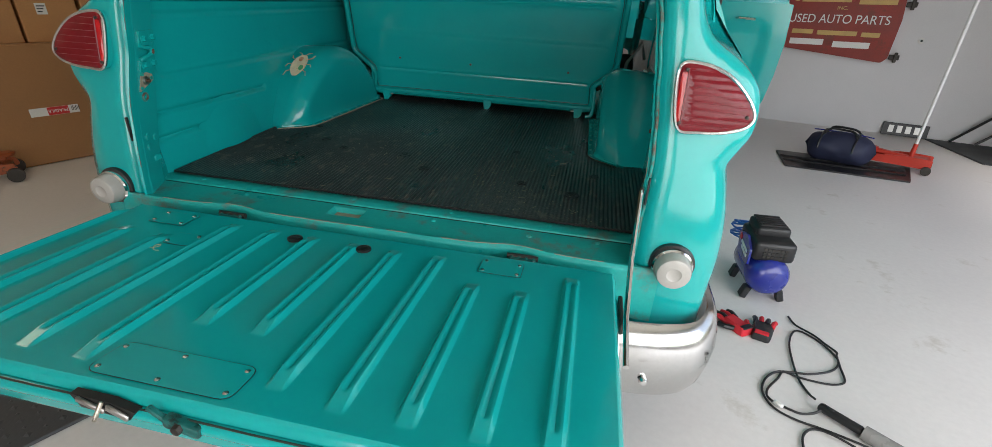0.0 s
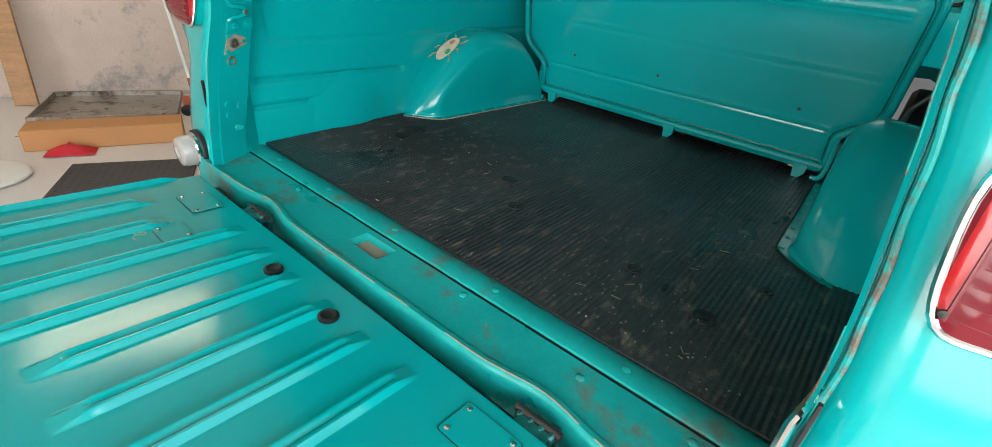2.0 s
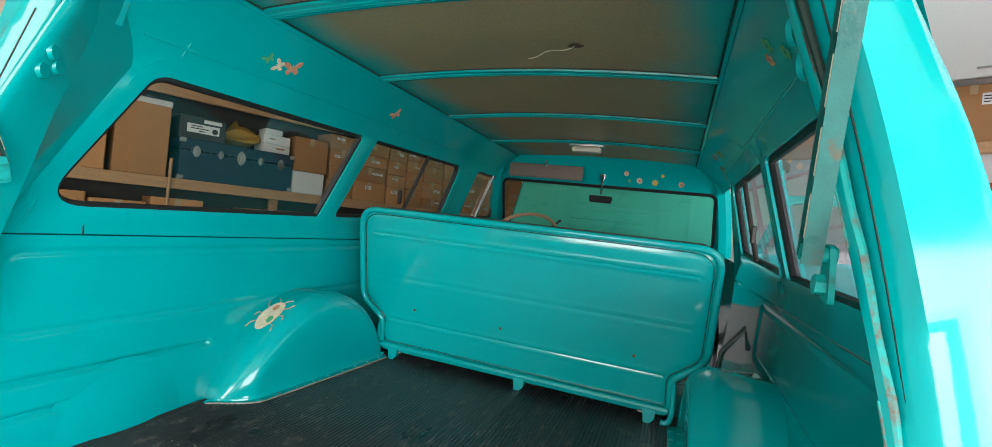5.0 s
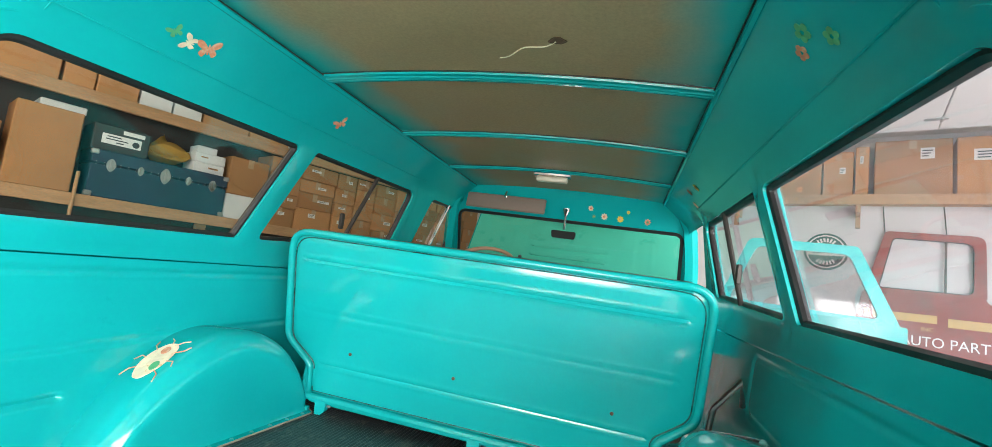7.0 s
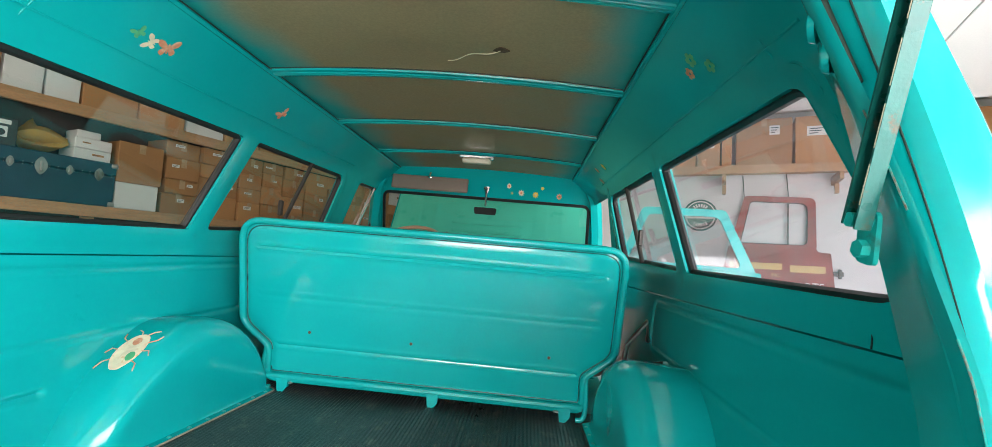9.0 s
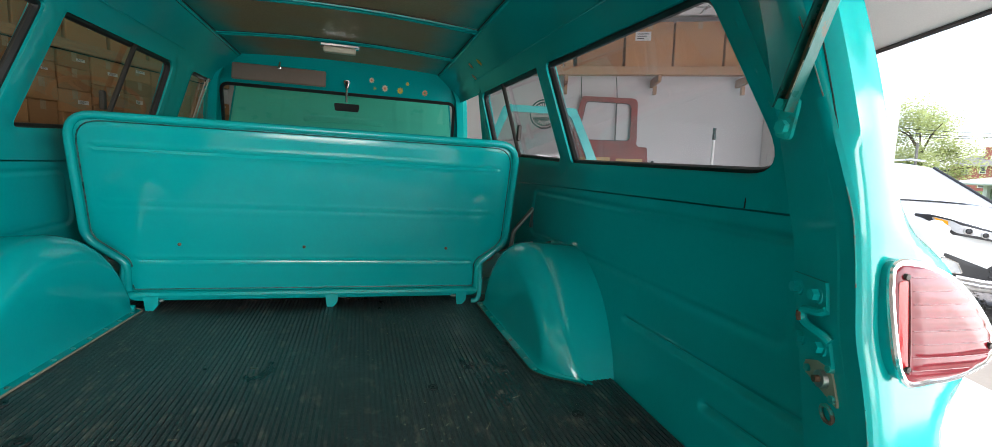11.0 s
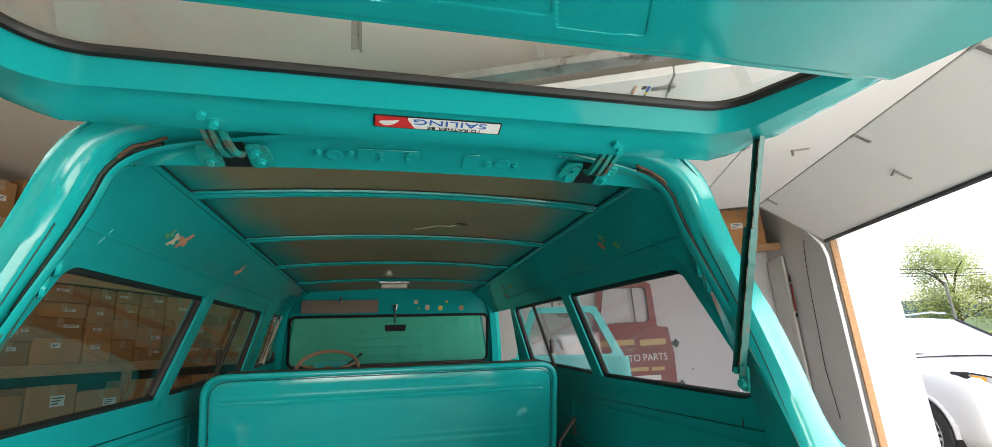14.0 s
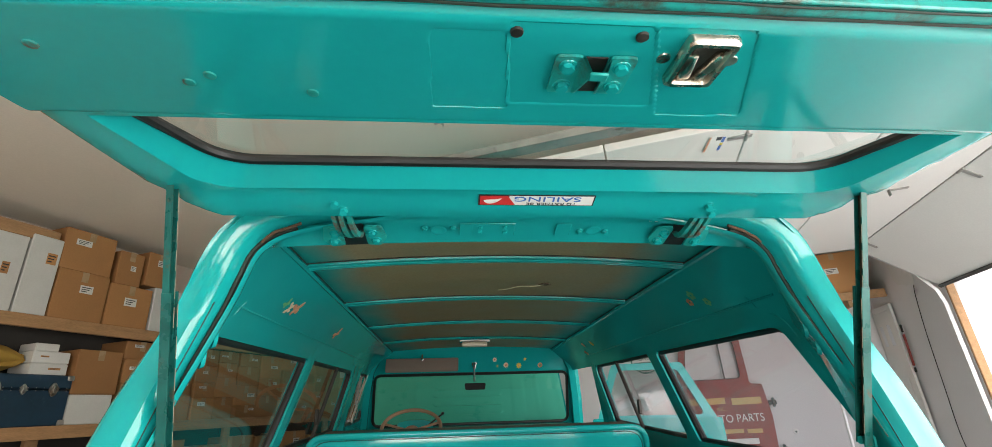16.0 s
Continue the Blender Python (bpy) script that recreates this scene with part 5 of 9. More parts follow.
        for dx, drop in ((-0.018, 0.0), (-0.004, 0.004), (0.012, 0.002)):
            bm = B()
            arm = smooth_line([(x0 + dx, 0.098, 1.852), (x0 + dx, 0.122, 1.838), (x0 + dx, 0.158, 1.828 - drop), (x0 + dx + 0.003, 0.200, 1.822 - drop), (x0 + dx + 0.006, 0.232, 1.829), (x0 + dx + 0.006, 0.246, 1.845)], 4)
            loft(bm, [[p + Vector((a, 0, b)) for a, b in ((-0.0042, -0.006), (0.0042, -0.006), (0.0042, 0.006), (-0.0042, 0.006))] for p in arm], closed=True, caps=True)
            part("hinge_arm", bm, PAINT_RUSTY, hinge, "greasy hooked hinge arm")
        for dx, y in ((-0.008, 0.090), (0.006, 0.110)):
            bm = B()
            p = Vector((x0 + dx, y, 1.860 - 0.33 * (y - 0.048) + 0.002))
            cyl(bm, p, p + Vector((0, -0.001, -0.005)), 0.0125, 0.0120, seg=14)
            cyl(bm, p + Vector((0, 0, -0.004)), p + Vector((0, -0.004, -0.013)), 0.0085, 0.008, seg=6)
            part("gate_bolt", bm, PAINT, hinge)
    return lg

for side in (1, -1):
    truck_side(side)
rear_frame()
roof()
cargo_floor()
for side in (1, -1):
    wheelhouse(side)
seat()
tailgate()
stay_arms()
gate = liftgate()

# ---- the truck's front end, lamps, trim ----
RED_LENS = mat("red lamp lens", (0.17, 0.004, 0.008), rough=0.12, vary=0.2, scale=8, coat=0.3, bump=0.01, rvary=0.05)
# pinkish patches put the reflected brightness into this lens's colour
GLARE_LENS = mat("red lamp lens with painted glare", (0.16, 0.008, 0.014), rough=0.16, vary=0.2, scale=14, bump=0.012, stain=(0.22, 0.03, 0.04), stain_amount=0.3, stain_scale=9, coat=0.10, spec=0.3, rvary=0.06)
LENS_LINE = mat("pale lens rib", (0.20, 0.040, 0.045), rough=0.25, vary=0.1, bump=0)
STRIP_RED = mat("red reflector", (0.42, 0.008, 0.010), rough=0.15, vary=0.2, scale=30, coat=0.3, bump=0)
FROSTED = mat("frosted lamp glass", (0.40, 0.38, 0.35), rough=0.18, vary=0.08, bump=0.03, coat=0.3)
CREAM = mat("aged cream plastic", (0.62, 0.57, 0.44), rough=0.4, vary=0.05, bump=0.01)
TAN = mat("tan hard rubber", (0.42, 0.24, 0.15), rough=0.35, vary=0.06, bump=0.01)
VISOR = mat("brown grey visor cloth", (0.20, 0.155, 0.125), rough=0.8, vary=0.08, bump=0.08, bump_scale=200)
STICK_ORANGE = mat("orange sticker", (0.62, 0.24, 0.13), rough=0.5, vary=0.2, scale=40, bump=0.03, stain=(0.62, 0.45, 0.30), stain_amount=0.55, stain_scale=40)
STICK_GREEN = mat("green sticker", (0.08, 0.36, 0.16), rough=0.5, vary=0.15, scale=40, bump=0.03)
STICK_YELLOW = mat("yellow sticker", (0.72, 0.55, 0.07), rough=0.5, vary=0.1, bump=0.02)
STICK_CREAM = mat("cream sticker", (0.72, 0.62, 0.44), rough=0.5, vary=0.15, scale=30, bump=0.02, stain=(0.60, 0.36, 0.16), stain_amount=0.3, stain_scale=40)
BLACK_PLASTIC = mat("black plastic", (0.014, 0.014, 0.015), rough=0.4, vary=0.15, bump=0.05)
WHITE_PAINT = mat("white lettering paint", (0.74, 0.73, 0.70), rough=0.5, vary=0.06, bump=0.01)
RED_PRINT = mat("red print", (0.55, 0.03, 0.03), rough=0.45, vary=0.06, bump=0)
BLUE_PRINT = mat("blue print", (0.03, 0.12, 0.42), rough=0.45, vary=0.06, bump=0)


def smooth_loop(pts, n=6):
    out, m = [], len(pts)
    for i in range(m):
        p0, p1, p2, p3 = (Vector(pts[(i + k) % m]) for k in (-1, 0, 1, 2))
        for k in range(n):
            t = k / n
            q = 0.5 * ((2 * p1) + (p2 - p0) * t + (2 * p0 - 5 * p1 + 4 * p2 - p3) * t * t + (3 * p1 - p0 - 3 * p2 + p3) * t ** 3)
            out.append(tuple(q))
    return out


LAMP = smooth_loop([(0.757, 1.190), (0.80, 1.197), (0.86, 1.177), (0.908, 1.135), (0.930, 1.095), (0.915, 1.070), (0.87, 1.055), (0.82, 1.050), (0.775, 1.053), (0.758, 1.115)], 5)


def tail_lamp(s):
    tl = new("tail_lamp")
    tl.parent = truck
    tl["label"] = "tail lamp with a red lens, pale glare in its colour" if s > 0 else "tail lamp with a deep red lens"
    ybase = lambda x, z: 0.072 + 0.17 * (z - 1.06) - 0.03 * (x - 0.76)      # it leans with the tail
    if s < 0:
        tl.location = (-0.010, 0, 0.012)
    bm = B()
    tube(bm, [(s * x, ybase(x, z) - 0.004, z) for x, z in LAMP], 0.0048, 8, closed=True)
    part("bezel", bm, BEZEL, tl, "chrome bezel")
    bm = B()
    loft(bm, [[Vector((s * x, ybase(x, z) + d, z)) for x, z in LAMP + LAMP[:1]] for d in (-0.003, 0.05)])
    part("lamp_housing", bm, PAINT, tl)
    bm = B()
    def lay(x, z):
        e = min(1, edge_dist((x, z), LAMP) / 0.035)
        rib = 0.0011 * abs(math.sin((z - 1.05) * math.pi / 0.0165))
        return Vector((s * x, ybase(x, z) - 0.004 - 0.009 * math.sqrt(e) - rib * max(0, min(1, (x - 0.779) / 0.010)), z))
    sheet(bm, LAMP, [], lay, 0.0030)
    lens = part("lens", bm, GLARE_LENS if s > 0 else RED_LENS, tl)
    for k in range(8):
        z = 1.0665 + 0.0165 * k
        line = [lay(x, z) + Vector((0, -0.0004, 0)) for x in (0.781 + 0.004 * q for q in range(41)) if inside2((x, z), LAMP) and edge_dist((x, z), LAMP) > 0.008]
        if len(line) > 3:
            bm = B()
            tube(bm, line, 0.0007, 5)
            part("lens_rib", bm, LENS_LINE, lens)
    bm = B()
    sheet(bm, rounded([(0.764, 1.074), (0.775, 1.066), (0.773, 1.180), (0.761, 1.176)], 0.004, 3), [], lambda x, z: lay(x, z) + Vector((0, -0.0012, 0)), 0.004)
    part("reflector_strip", bm, STRIP_RED, tl, "deep red reflector strip")
    bm = B()
    tube(bm, [lay(lerp(0.777, 0.7745, k / 12), lerp(1.062, 1.186, k / 12)) + Vector((0, -0.0012, 0)) for k in range(13)], 0.0016, 6)
    part("lens_divider", bm, LENS_LINE, lens)
    for x, z in ((0.7715, 1.183), (0.7745, 1.068), (0.914, 1.094)):
        bm = B()
        lathe(bm, [(0.0045, -0.004), (0.004, 0.003), (0, 0.004)], Matrix.Translation(lay(x, z)) @ pose(0, 0, 0, 90), 10)
        part("lens_screw", bm, DARK_STEEL, tl)


def marker_lamp(s):
    ml = new("reversing_lamp")
    ml.parent = truck
    ml["label"] = "round frosted reversing lamp with a chrome ring"
    m = Matrix.Translation((s * 0.826, 0.028, 0.718)) @ pose(0, 0, 0, 90, 0, 0)
    bm = B()
    lathe(bm, [(0.056, -0.01), (0.056, 0.004), (0.050, 0.008), (0.046, 0.006)], m, 28)
    part("gasket", bm, RUBBER, ml)
    bm = B()
    lathe(bm, [(0.050, 0.004), (0.050, 0.016), (0.046, 0.020), (0.044, 0.018)], m, 28)
    part("ring", bm, CHROME, ml)
    bm = B()
    lathe(bm, [(0.0445, 0.016), (0.044, 0.042), (0.040, 0.052), (0.034, 0.055), (0.018, 0.056), (0.014, 0.053), (0, 0.053)], m, 28)
    part("lens", bm, FROSTED, ml)


def bumper():
    prof = [(0.0, 0.345), (0.020, 0.352), (0.036, 0.385), (0.046, 0.44), (0.048, 0.475), (0.044, 0.51), (0.034, 0.55), (0.018, 0.572), (0.0, 0.578)]
    line = smooth_line([(-0.955, 0.42, 0), (-0.962, 0.22, 0), (-0.945, 0.05, 0), (-0.86, -0.03, 0), (-0.6, -0.055, 0), (0, -0.07, 0), (0.6, -0.055, 0), (0.86, -0.03, 0), (0.945, 0.05, 0), (0.962, 0.22, 0), (0.955, 0.42, 0)], 7)
    bm = B()
    rows = []
    for i, p in enumerate(line):
        a, b = line[max(0, i - 1)], line[min(len(line) - 1, i + 1)]
        d = (b - a).normalized()
        nrm = Vector((d.y, -d.x, 0))
        rows.append([Vector((p.x, p.y, z)) + nrm * o for o, z in prof])
    loft(bm, rows)
    bp = part("rear_bumper", bm, BEZEL, truck, "scuffed chrome wraparound bumper")
    for s in (1, -1):
        bm = B()
        lathe(bm, [(0.012, -0.004), (0.012, 0.004), (0.008, 0.009), (0, 0.01)], Matrix.Translation((s * 0.80, -0.094, 0.43)) @ pose(0, 0, 0, 90, 0, s * 14), 12)
        part("bumper_bolt", bm, CHROME, bp)
    bm = B()
    surf(bm, 24, 4, lambda u, v: Vector((lerp(-0.93, 0.93, u), 0.06 + 0.02 * v, lerp(0.42, 0.655, v))))
    part("rear_valance", bm, PAINT, truck)


def front_end():
    yw = lambda z: 3.30 - 0.55 * (z - 1.25)
    hole = rounded([(-0.765, 1.275), (0.765, 1.275), (0.735, 1.640), (-0.735, 1.640)], 0.05, 6)
    bm = B()
    sheet(bm, [(-0.86, 1.10), (0.86, 1.10), (0.80, 1.66), (0.66, 1.765), (0.45, 1.81), (0, 1.83), (-0.45, 1.81), (-0.66, 1.765), (-0.80, 1.66)], [hole], lambda x, z: Vector((x, yw(z), z)), 0.05)
    part("windshield_frame", bm, PAINT, truck)
    bm = B()
    tube(bm, [(x, yw(z) - 0.004, z) for x, z in hole], 0.011, 8, closed=True)
    part("windshield_gasket", bm, RUBBER, truck)
    bm = B()
    bm.faces.new([bm.verts.new((x, yw(z), z)) for x, z in hole])
    g = part("windshield", bm, GLASS, truck, smooth=False)
    g.visible_shadow = False
    # front header strip over the windshield, with its flower stickers
    bm = B()
    surf(bm, 30, 6, lambda u, v: Vector((lerp(-0.70, 0.70, u), lerp(3.06, 2.96, v), lerp(1.655, zr(2.97) + 0.03 * (1 - (2 * u - 1) ** 2), v))))
    part("header_panel", bm, PAINT, truck)
    yh = lambda z: lerp(3.06, 2.96, (z - 1.655) / 0.15) - 0.004
    for x, z, r, m1 in ((0.168, 1.735, 0.018, STICK_CREAM), (0.255, 1.695, 0.022, STICK_CREAM), (0.19, 1.69, 0.013, STICK_GREEN), (0.355, 1.69, 0.022, STICK_YELLOW), (0.40, 1.735, 0.012, STICK_YELLOW), (0.52, 1.69, 0.021, STICK_ORANGE)):
        bm = B()
        pts = []
        for k in range(32):
            t = 2 * math.pi * k / 32
            rr = r * (0.82 + 0.18 * math.cos(8 * t))
            pts.append((x + rr * math.cos(t), z + rr * math.sin(t)))
        prism(bm, pts, lambda a, b, d: Vector((a, yh(b) - d, b)), 0.0015)
        fl = part("flower_sticker", bm, m1, truck, "small daisy sticker")
        bm = B()
        prism(bm, [(x + 0.35 * r * math.cos(t), z + 0.35 * r * math.sin(t)) for t in (2 * math.pi * k / 12 for k in range(12))], lambda a, b, d: Vector((a, yh(b) - 0.0016 - d, b)), 0.001)
        part("flower_centre", bm, STICK_ORANGE if m1 is not STICK_ORANGE else STICK_GREEN, fl)
    bm = B()
    box(bm, (-0.375, 2.93, 1.703), (0.53, 0.022, 0.10), 0.010, pose(0, 0, 0, -12), 3)
    vs = part("sun_visor", bm, VISOR, truck, "brown grey sun visor")
    bm = B()
    cyl(bm, (-0.375, 2.90, 1.74), (-0.375, 2.93, 1.775), 0.007, seg=8)
    lathe(bm, [(0.012, 0), (0.011, 0.006), (0, 0.008)], Matrix.Translation((-0.375, 2.912, 1.745)) @ pose(0, 0, 0, 90), 10)
    part("visor_clip", bm, CHROME, vs)
    bm = B()
    cyl(bm, (0.012, 3.03, 1.70), (0.012, 3.02, 1.58), 0.008, seg=10)
    lathe(bm, [(0.024, 0), (0.022, 0.014), (0.010, 0.045)], Matrix.Translation((0.012, 3.022, 1.718)) @ pose(0, 0, 0, 180), 12)
    rv = part("mirror_stem", bm, CHROME, truck)
    # face coloured black in place of the dark interior it would mirror
    bm = B()
    prism(bm, rounded([(-0.072, -0.026), (0.072, -0.026), (0.080, 0.022), (-0.080, 0.022)], 0.012, 4), lambda a, b, d: Vector((0.016 + a, 3.0 - d, 1.548 + b)), 0.018)
    part("rear_view_mirror", bm, mat("matt black mirror with dark reflection in it", (0.006, 0.007, 0.007), rough=0.55, vary=0.1, bump=0, spec=0.2), truck, "small black rear view mirror, its dark reflection painted in")
    bm = B()
    box(bm, (-0.01, 2.455, zr(2.455) + 0.006), (0.20, 0.05, 0.02), 0.005)
    part("dome_lamp_base", bm, CHROME, truck)
    bm = B()
    box(bm, (-0.01, 2.455, zr(2.455) - 0.018), (0.165, 0.055, 0.028), 0.009, seg=3)
    part("dome_lamp_lens", bm, CREAM, truck, "cream plastic dome lamp lens")
    # dash, steering wheel
    bm = B()
    rows = []
    for i in range(13):
        x = lerp(-0.82, 0.82, i / 12)
        rows.append([Vector((x, y, z)) for y, z in ((3.32, 1.262), (3.10, 1.268), (3.02, 1.262), (2.985, 1.245), (2.98, 1.20), (3.0, 1.06), (3.05, 0.98))])
    loft(bm, rows)
    part("dashboard", bm, PAINT, truck)
    bm = B()
    prism(bm, rounded([(-0.56, 1.262), (-0.28, 1.262), (-0.30, 1.31), (-0.36, 1.325), (-0.48, 1.325), (-0.54, 1.31)], 0.02, 4), lambda a, b, d: Vector((a, 3.00 + d, b)), 0.12)
    part("gauge_hood", bm, PAINT, truck)
    wm = Matrix.Translation((-0.43, 2.80, 1.29)) @ pose(0, 0, 0, 32)
    bm = B()
    tube(bm, [wm @ Vector((0.198 * math.cos(2 * math.pi * k / 40), 0.198 * math.sin(2 * math.pi * k / 40), 0)) for k in range(40)], 0.0125, 10, closed=True)
    sw = part("steering_wheel", bm, TAN, truck, "tan steering wheel rim")
    bm = B()
    for t in (0.25, 2.9, 4.7):
        cyl(bm, wm @ Vector((0.19 * math.cos(t), 0.19 * math.sin(t), 0)), wm @ Vector((0, 0, -0.03)), 0.008, seg=8)
    lathe(bm, [(0.05, -0.05), (0.05, -0.02), (0.03, -0.005), (0, -0.002)], wm, 16)
    part("wheel_hub", bm, TAN, sw)
    bm = B()
    cyl(bm, wm @ Vector((0, 0, -0.03)), wm @ Vector((0, 0, -0.5)), 0.026, seg=12)
    part("steering_column", bm, PAINT, truck)
    bm = B()
    tube(bm, [(-0.38, 2.96, 1.25), (-0.30, 2.92, 1.31), (-0.225, 2.88, 1.365)], 0.006, 8)
    lathe(bm, [(0, -0.012), (0.011, -0.004), (0.011, 0.006), (0, 0.012)], Matrix.Translation((-0.22, 2.878, 1.37)), 10)
    part("shift_lever", bm, BLACK_PLASTIC, truck)
    bm = B()
    box(bm, (-0.05, 2.55, 0.98), (1.42, 0.16, 0.52), 0.05, pose(0, 0, 0, 9), 3)
    part("front_seat_back", bm, VINYL, truck)
    # cowl and front fenders, plain shells under the raised hood
    bm = B()
    surf(bm, 16, 6, lambda u, v: Vector((lerp(-0.88, 0.88, u), lerp(3.28, 3.46, v), lerp(1.27, 1.235, v))))
    part("cowl", bm, PAINT, truck)
    for s in (1, -1):
        bm = B()
        rows = []
        for y, z, x in ((3.2, 1.24, 0.94), (3.6, 1.22, 0.97), (4.2, 1.19, 0.98), (4.7, 1.14, 0.97), (4.95, 1.02, 0.94), (5.0, 0.7, 0.93)):
            rows.append([Vector((s * (x - 0.22), y, z)), Vector((s * (x - 0.10), y, z + 0.008)), Vector((s * (x - 0.02), y, z - 0.03)), Vector((s * x, y, z - 0.12)), Vector((s * x, y, 0.62)), Vector((s * (x - 0.03), y, 0.45))])
        loft(bm, rows)
        part("front_fender", bm, PAINT, truck)
    # raised hood, underside to the windshield
    hn = new("hood")
    hn.parent = truck
    hn["label"] = "raised sea green hood showing its ribbed underside"
    bm = B()
    def hood(u, v):
        x = lerp(-0.83, 0.83, u)
        d = lerp(-0.06, 1.15, v)
        h = 0.0
        for k in range(3):                                    # three broad louvres
            e = d - (0.115 + 0.085 * k)
            h += (0.030 * max(0, 1 - abs(e - 0.022) / 0.024) if e > 0.022 else 0.030 * max(0, min(1, e / 0.022))) * max(0, min(1, (0.30 - abs(x + 0.02)) / 0.02))
        h += 0.010 * max(0, min(1, (abs(x) - 0.36) / 0.02)) - 0.010 * max(0, min(1, (abs(x) - 0.47) / 0.02))
        h += groove(abs(x) - 0.60, 0.014, 0.008) + 0.012 * max(0, 1 - abs(abs(x) - 0.80) / 0.03)
        return Vector((x, 3.52 + 0.56 * d - 0.83 * h + 0.04 * (x / 0.7) ** 2, 1.235 + 0.83 * d - 0.56 * h))
    surf(bm, 120, 150, hood)
    part("hood_underside", bm, HOOD_GREEN, hn)
    bm = B()
    surf(bm, 16, 8, lambda u, v: Vector((lerp(-0.85, 0.85, u), 3.56 + 0.56 * lerp(0, 1.17, v) + 0.03, 1.215 + 0.83 * lerp(0, 1.17, v))))
    part("hood_skin", bm, PAINT, hn)


def open_door():
    d = new("front_door")
    d.parent = truck
    d["label"] = "turquoise front door swung open, daylight painted on its outside"
    hinge, tip = Vector((0.95, 3.28, 0)), Vector((1.89, 3.00, 0))
    along = (tip - hinge).normalized()
    out = Vector((-along.y, along.x, 0)) * -1            # towards the truck's inside
    L = (tip - hinge).length
    P = lambda a, z, t: hinge + along * a + out * t + Vector((0, 0, z))
    low = rounded([(0.02, 0.56), (L - 0.03, 0.56), (L, 0.80), (L + 0.01, 1.02), (L - 0.005, 1.28), (0.02, 1.28)], [0.02, 0.06, 0.03, 0.03, 0.01, 0.01], 4)
    def inner(a, z):
        h = 0.0
        panel = rounded([(0.12, 0.68), (L - 0.12, 0.68), (L - 0.12, 1.13), (0.12, 1.13)], 0.05, 4)
        if inside2((a, z), panel):
            h = 0.014 * min(1, edge_dist((a, z), panel) / 0.02)
        return P(a, z, 0.055 - h)
    bm = B()
    sheet(bm, low, [], inner, 0.035)
    loft(bm, [[P(a, z, 0.055) for a, z in low + low[:1]], [P(a, z, -0.02) for a, z in low + low[:1]]])
    part("door_inner", bm, PAINT, d)
    bm = B()
    sheet(bm, low, [], lambda a, z: P(a, z, -0.022 - 0.02 * math.sin((z - 0.56) / 0.72 * math.pi)), 0.08)
    part("door_outer", bm, PAINT_LIT, d)
    o = rounded([(0.06, 1.275), (L - 0.03, 1.275), (L - 0.235, 1.690), (0.20, 1.690)], [0.0, 0.0, 0.035, 0.06], 6)
    i = rounded([(0.12, 1.30), (L - 0.115, 1.30), (L - 0.275, 1.640), (0.245, 1.640)], [0.02, 0.03, 0.06, 0.05], 6)
    bm = B()
    for t in (0.035, -0.012):
        sheet(bm, o, [i], lambda a, z: P(a, z, t - 0.06 * (z - 1.27)), 0.05)
    for ring in (o, i):
        loft(bm, [[P(a, z, 0.035 - 0.06 * (z - 1.27)) for a, z in ring + ring[:1]], [P(a, z, -0.012 - 0.06 * (z - 1.27)) for a, z in ring + ring[:1]]])
    part("window_frame", bm, PAINT_LIT, d)
    bm = B()
    bm.faces.new([bm.verts.new(P(a, z, 0.008 - 0.06 * (z - 1.27))) for a, z in i])
    g = part("door_glass", bm, GLASS, d, smooth=False)
    g.visible_shadow = False
    bm = B()
    box(bm, P(L + 0.004, 1.03, 0.02), (0.012, 0.03, 0.05), 0.003, pose(0, 0, 0, 0, 0, math.degrees(math.atan2(along.y, along.x))))
    part("door_latch", bm, RUST, d)
    bm = B()
    tube(bm, [P(L - 0.35, 1.17, 0.06), P(L - 0.33, 1.175, 0.095), P(L - 0.22, 1.17, 0.10)], 0.008, 8)
    part("door_handle", bm, BRASSY, d, "brassy inside door handle")


def stickers():
    # beetle on the wheelhouse
    def on_house(a, b, d):
        y = 0.975 + b * 0.85
        return Vector((-0.762 + a, y, house_z(y) - 0.004 * max(0, -a - 0.0) / 0.05 + 0.003 + d)) + Vector((0, -0.5, 0.8)) * d
    body = smooth_loop([(0.0, 0.062), (0.022, 0.052), (0.036, 0.015), (0.034, -0.025), (0.016, -0.056), (0.0, -0.062), (-0.016, -0.056), (-0.034, -0.025), (-0.036, 0.015), (-0.022, 0.052)], 4)
    limbs = []
    for q in (1, -1):
        for pts in (((0.030, 0.030), (0.050, 0.044), (0.056, 0.062)), ((0.035, 0.0), (0.054, 0.004), (0.064, -0.012)), ((0.030, -0.032), (0.048, -0.040), (0.056, -0.060)), ((0.008, 0.058), (0.018, 0.076), (0.032, 0.084))):
            limbs.append([(q * x, y) for x, y in pts])
    return on_house, body, limbs


def butterfly(bm, f, size, turn):
    c, s_ = math.cos(turn), math.sin(turn)
    R = lambda x, y: (c * x - s_ * y, s_ * x + c * y)
    for sx in (1, -1):
        for pts in ([(0.05, 0.1), (0.5, 0.75), (1.0, 0.85), (0.95, 0.35), (0.4, 0.0)], [(0.05, 0.0), (0.55, -0.05), (0.75, -0.45), (0.4, -0.75), (0.1, -0.2)]):
            lp = smooth_loop([(sx * a, b) for a, b in pts], 4)
            lp = [R(a * size, b * size) for a, b in (lp if sx > 0 else lp[::-1])]
            prism(bm, lp, f, 0.0012)
    prism(bm, [R(a * size, b * size) for a, b in ((-0.06, -0.5), (0.06, -0.5), (0.07, 0.4), (0, 0.55), (-0.07, 0.4))], f, 0.0016)


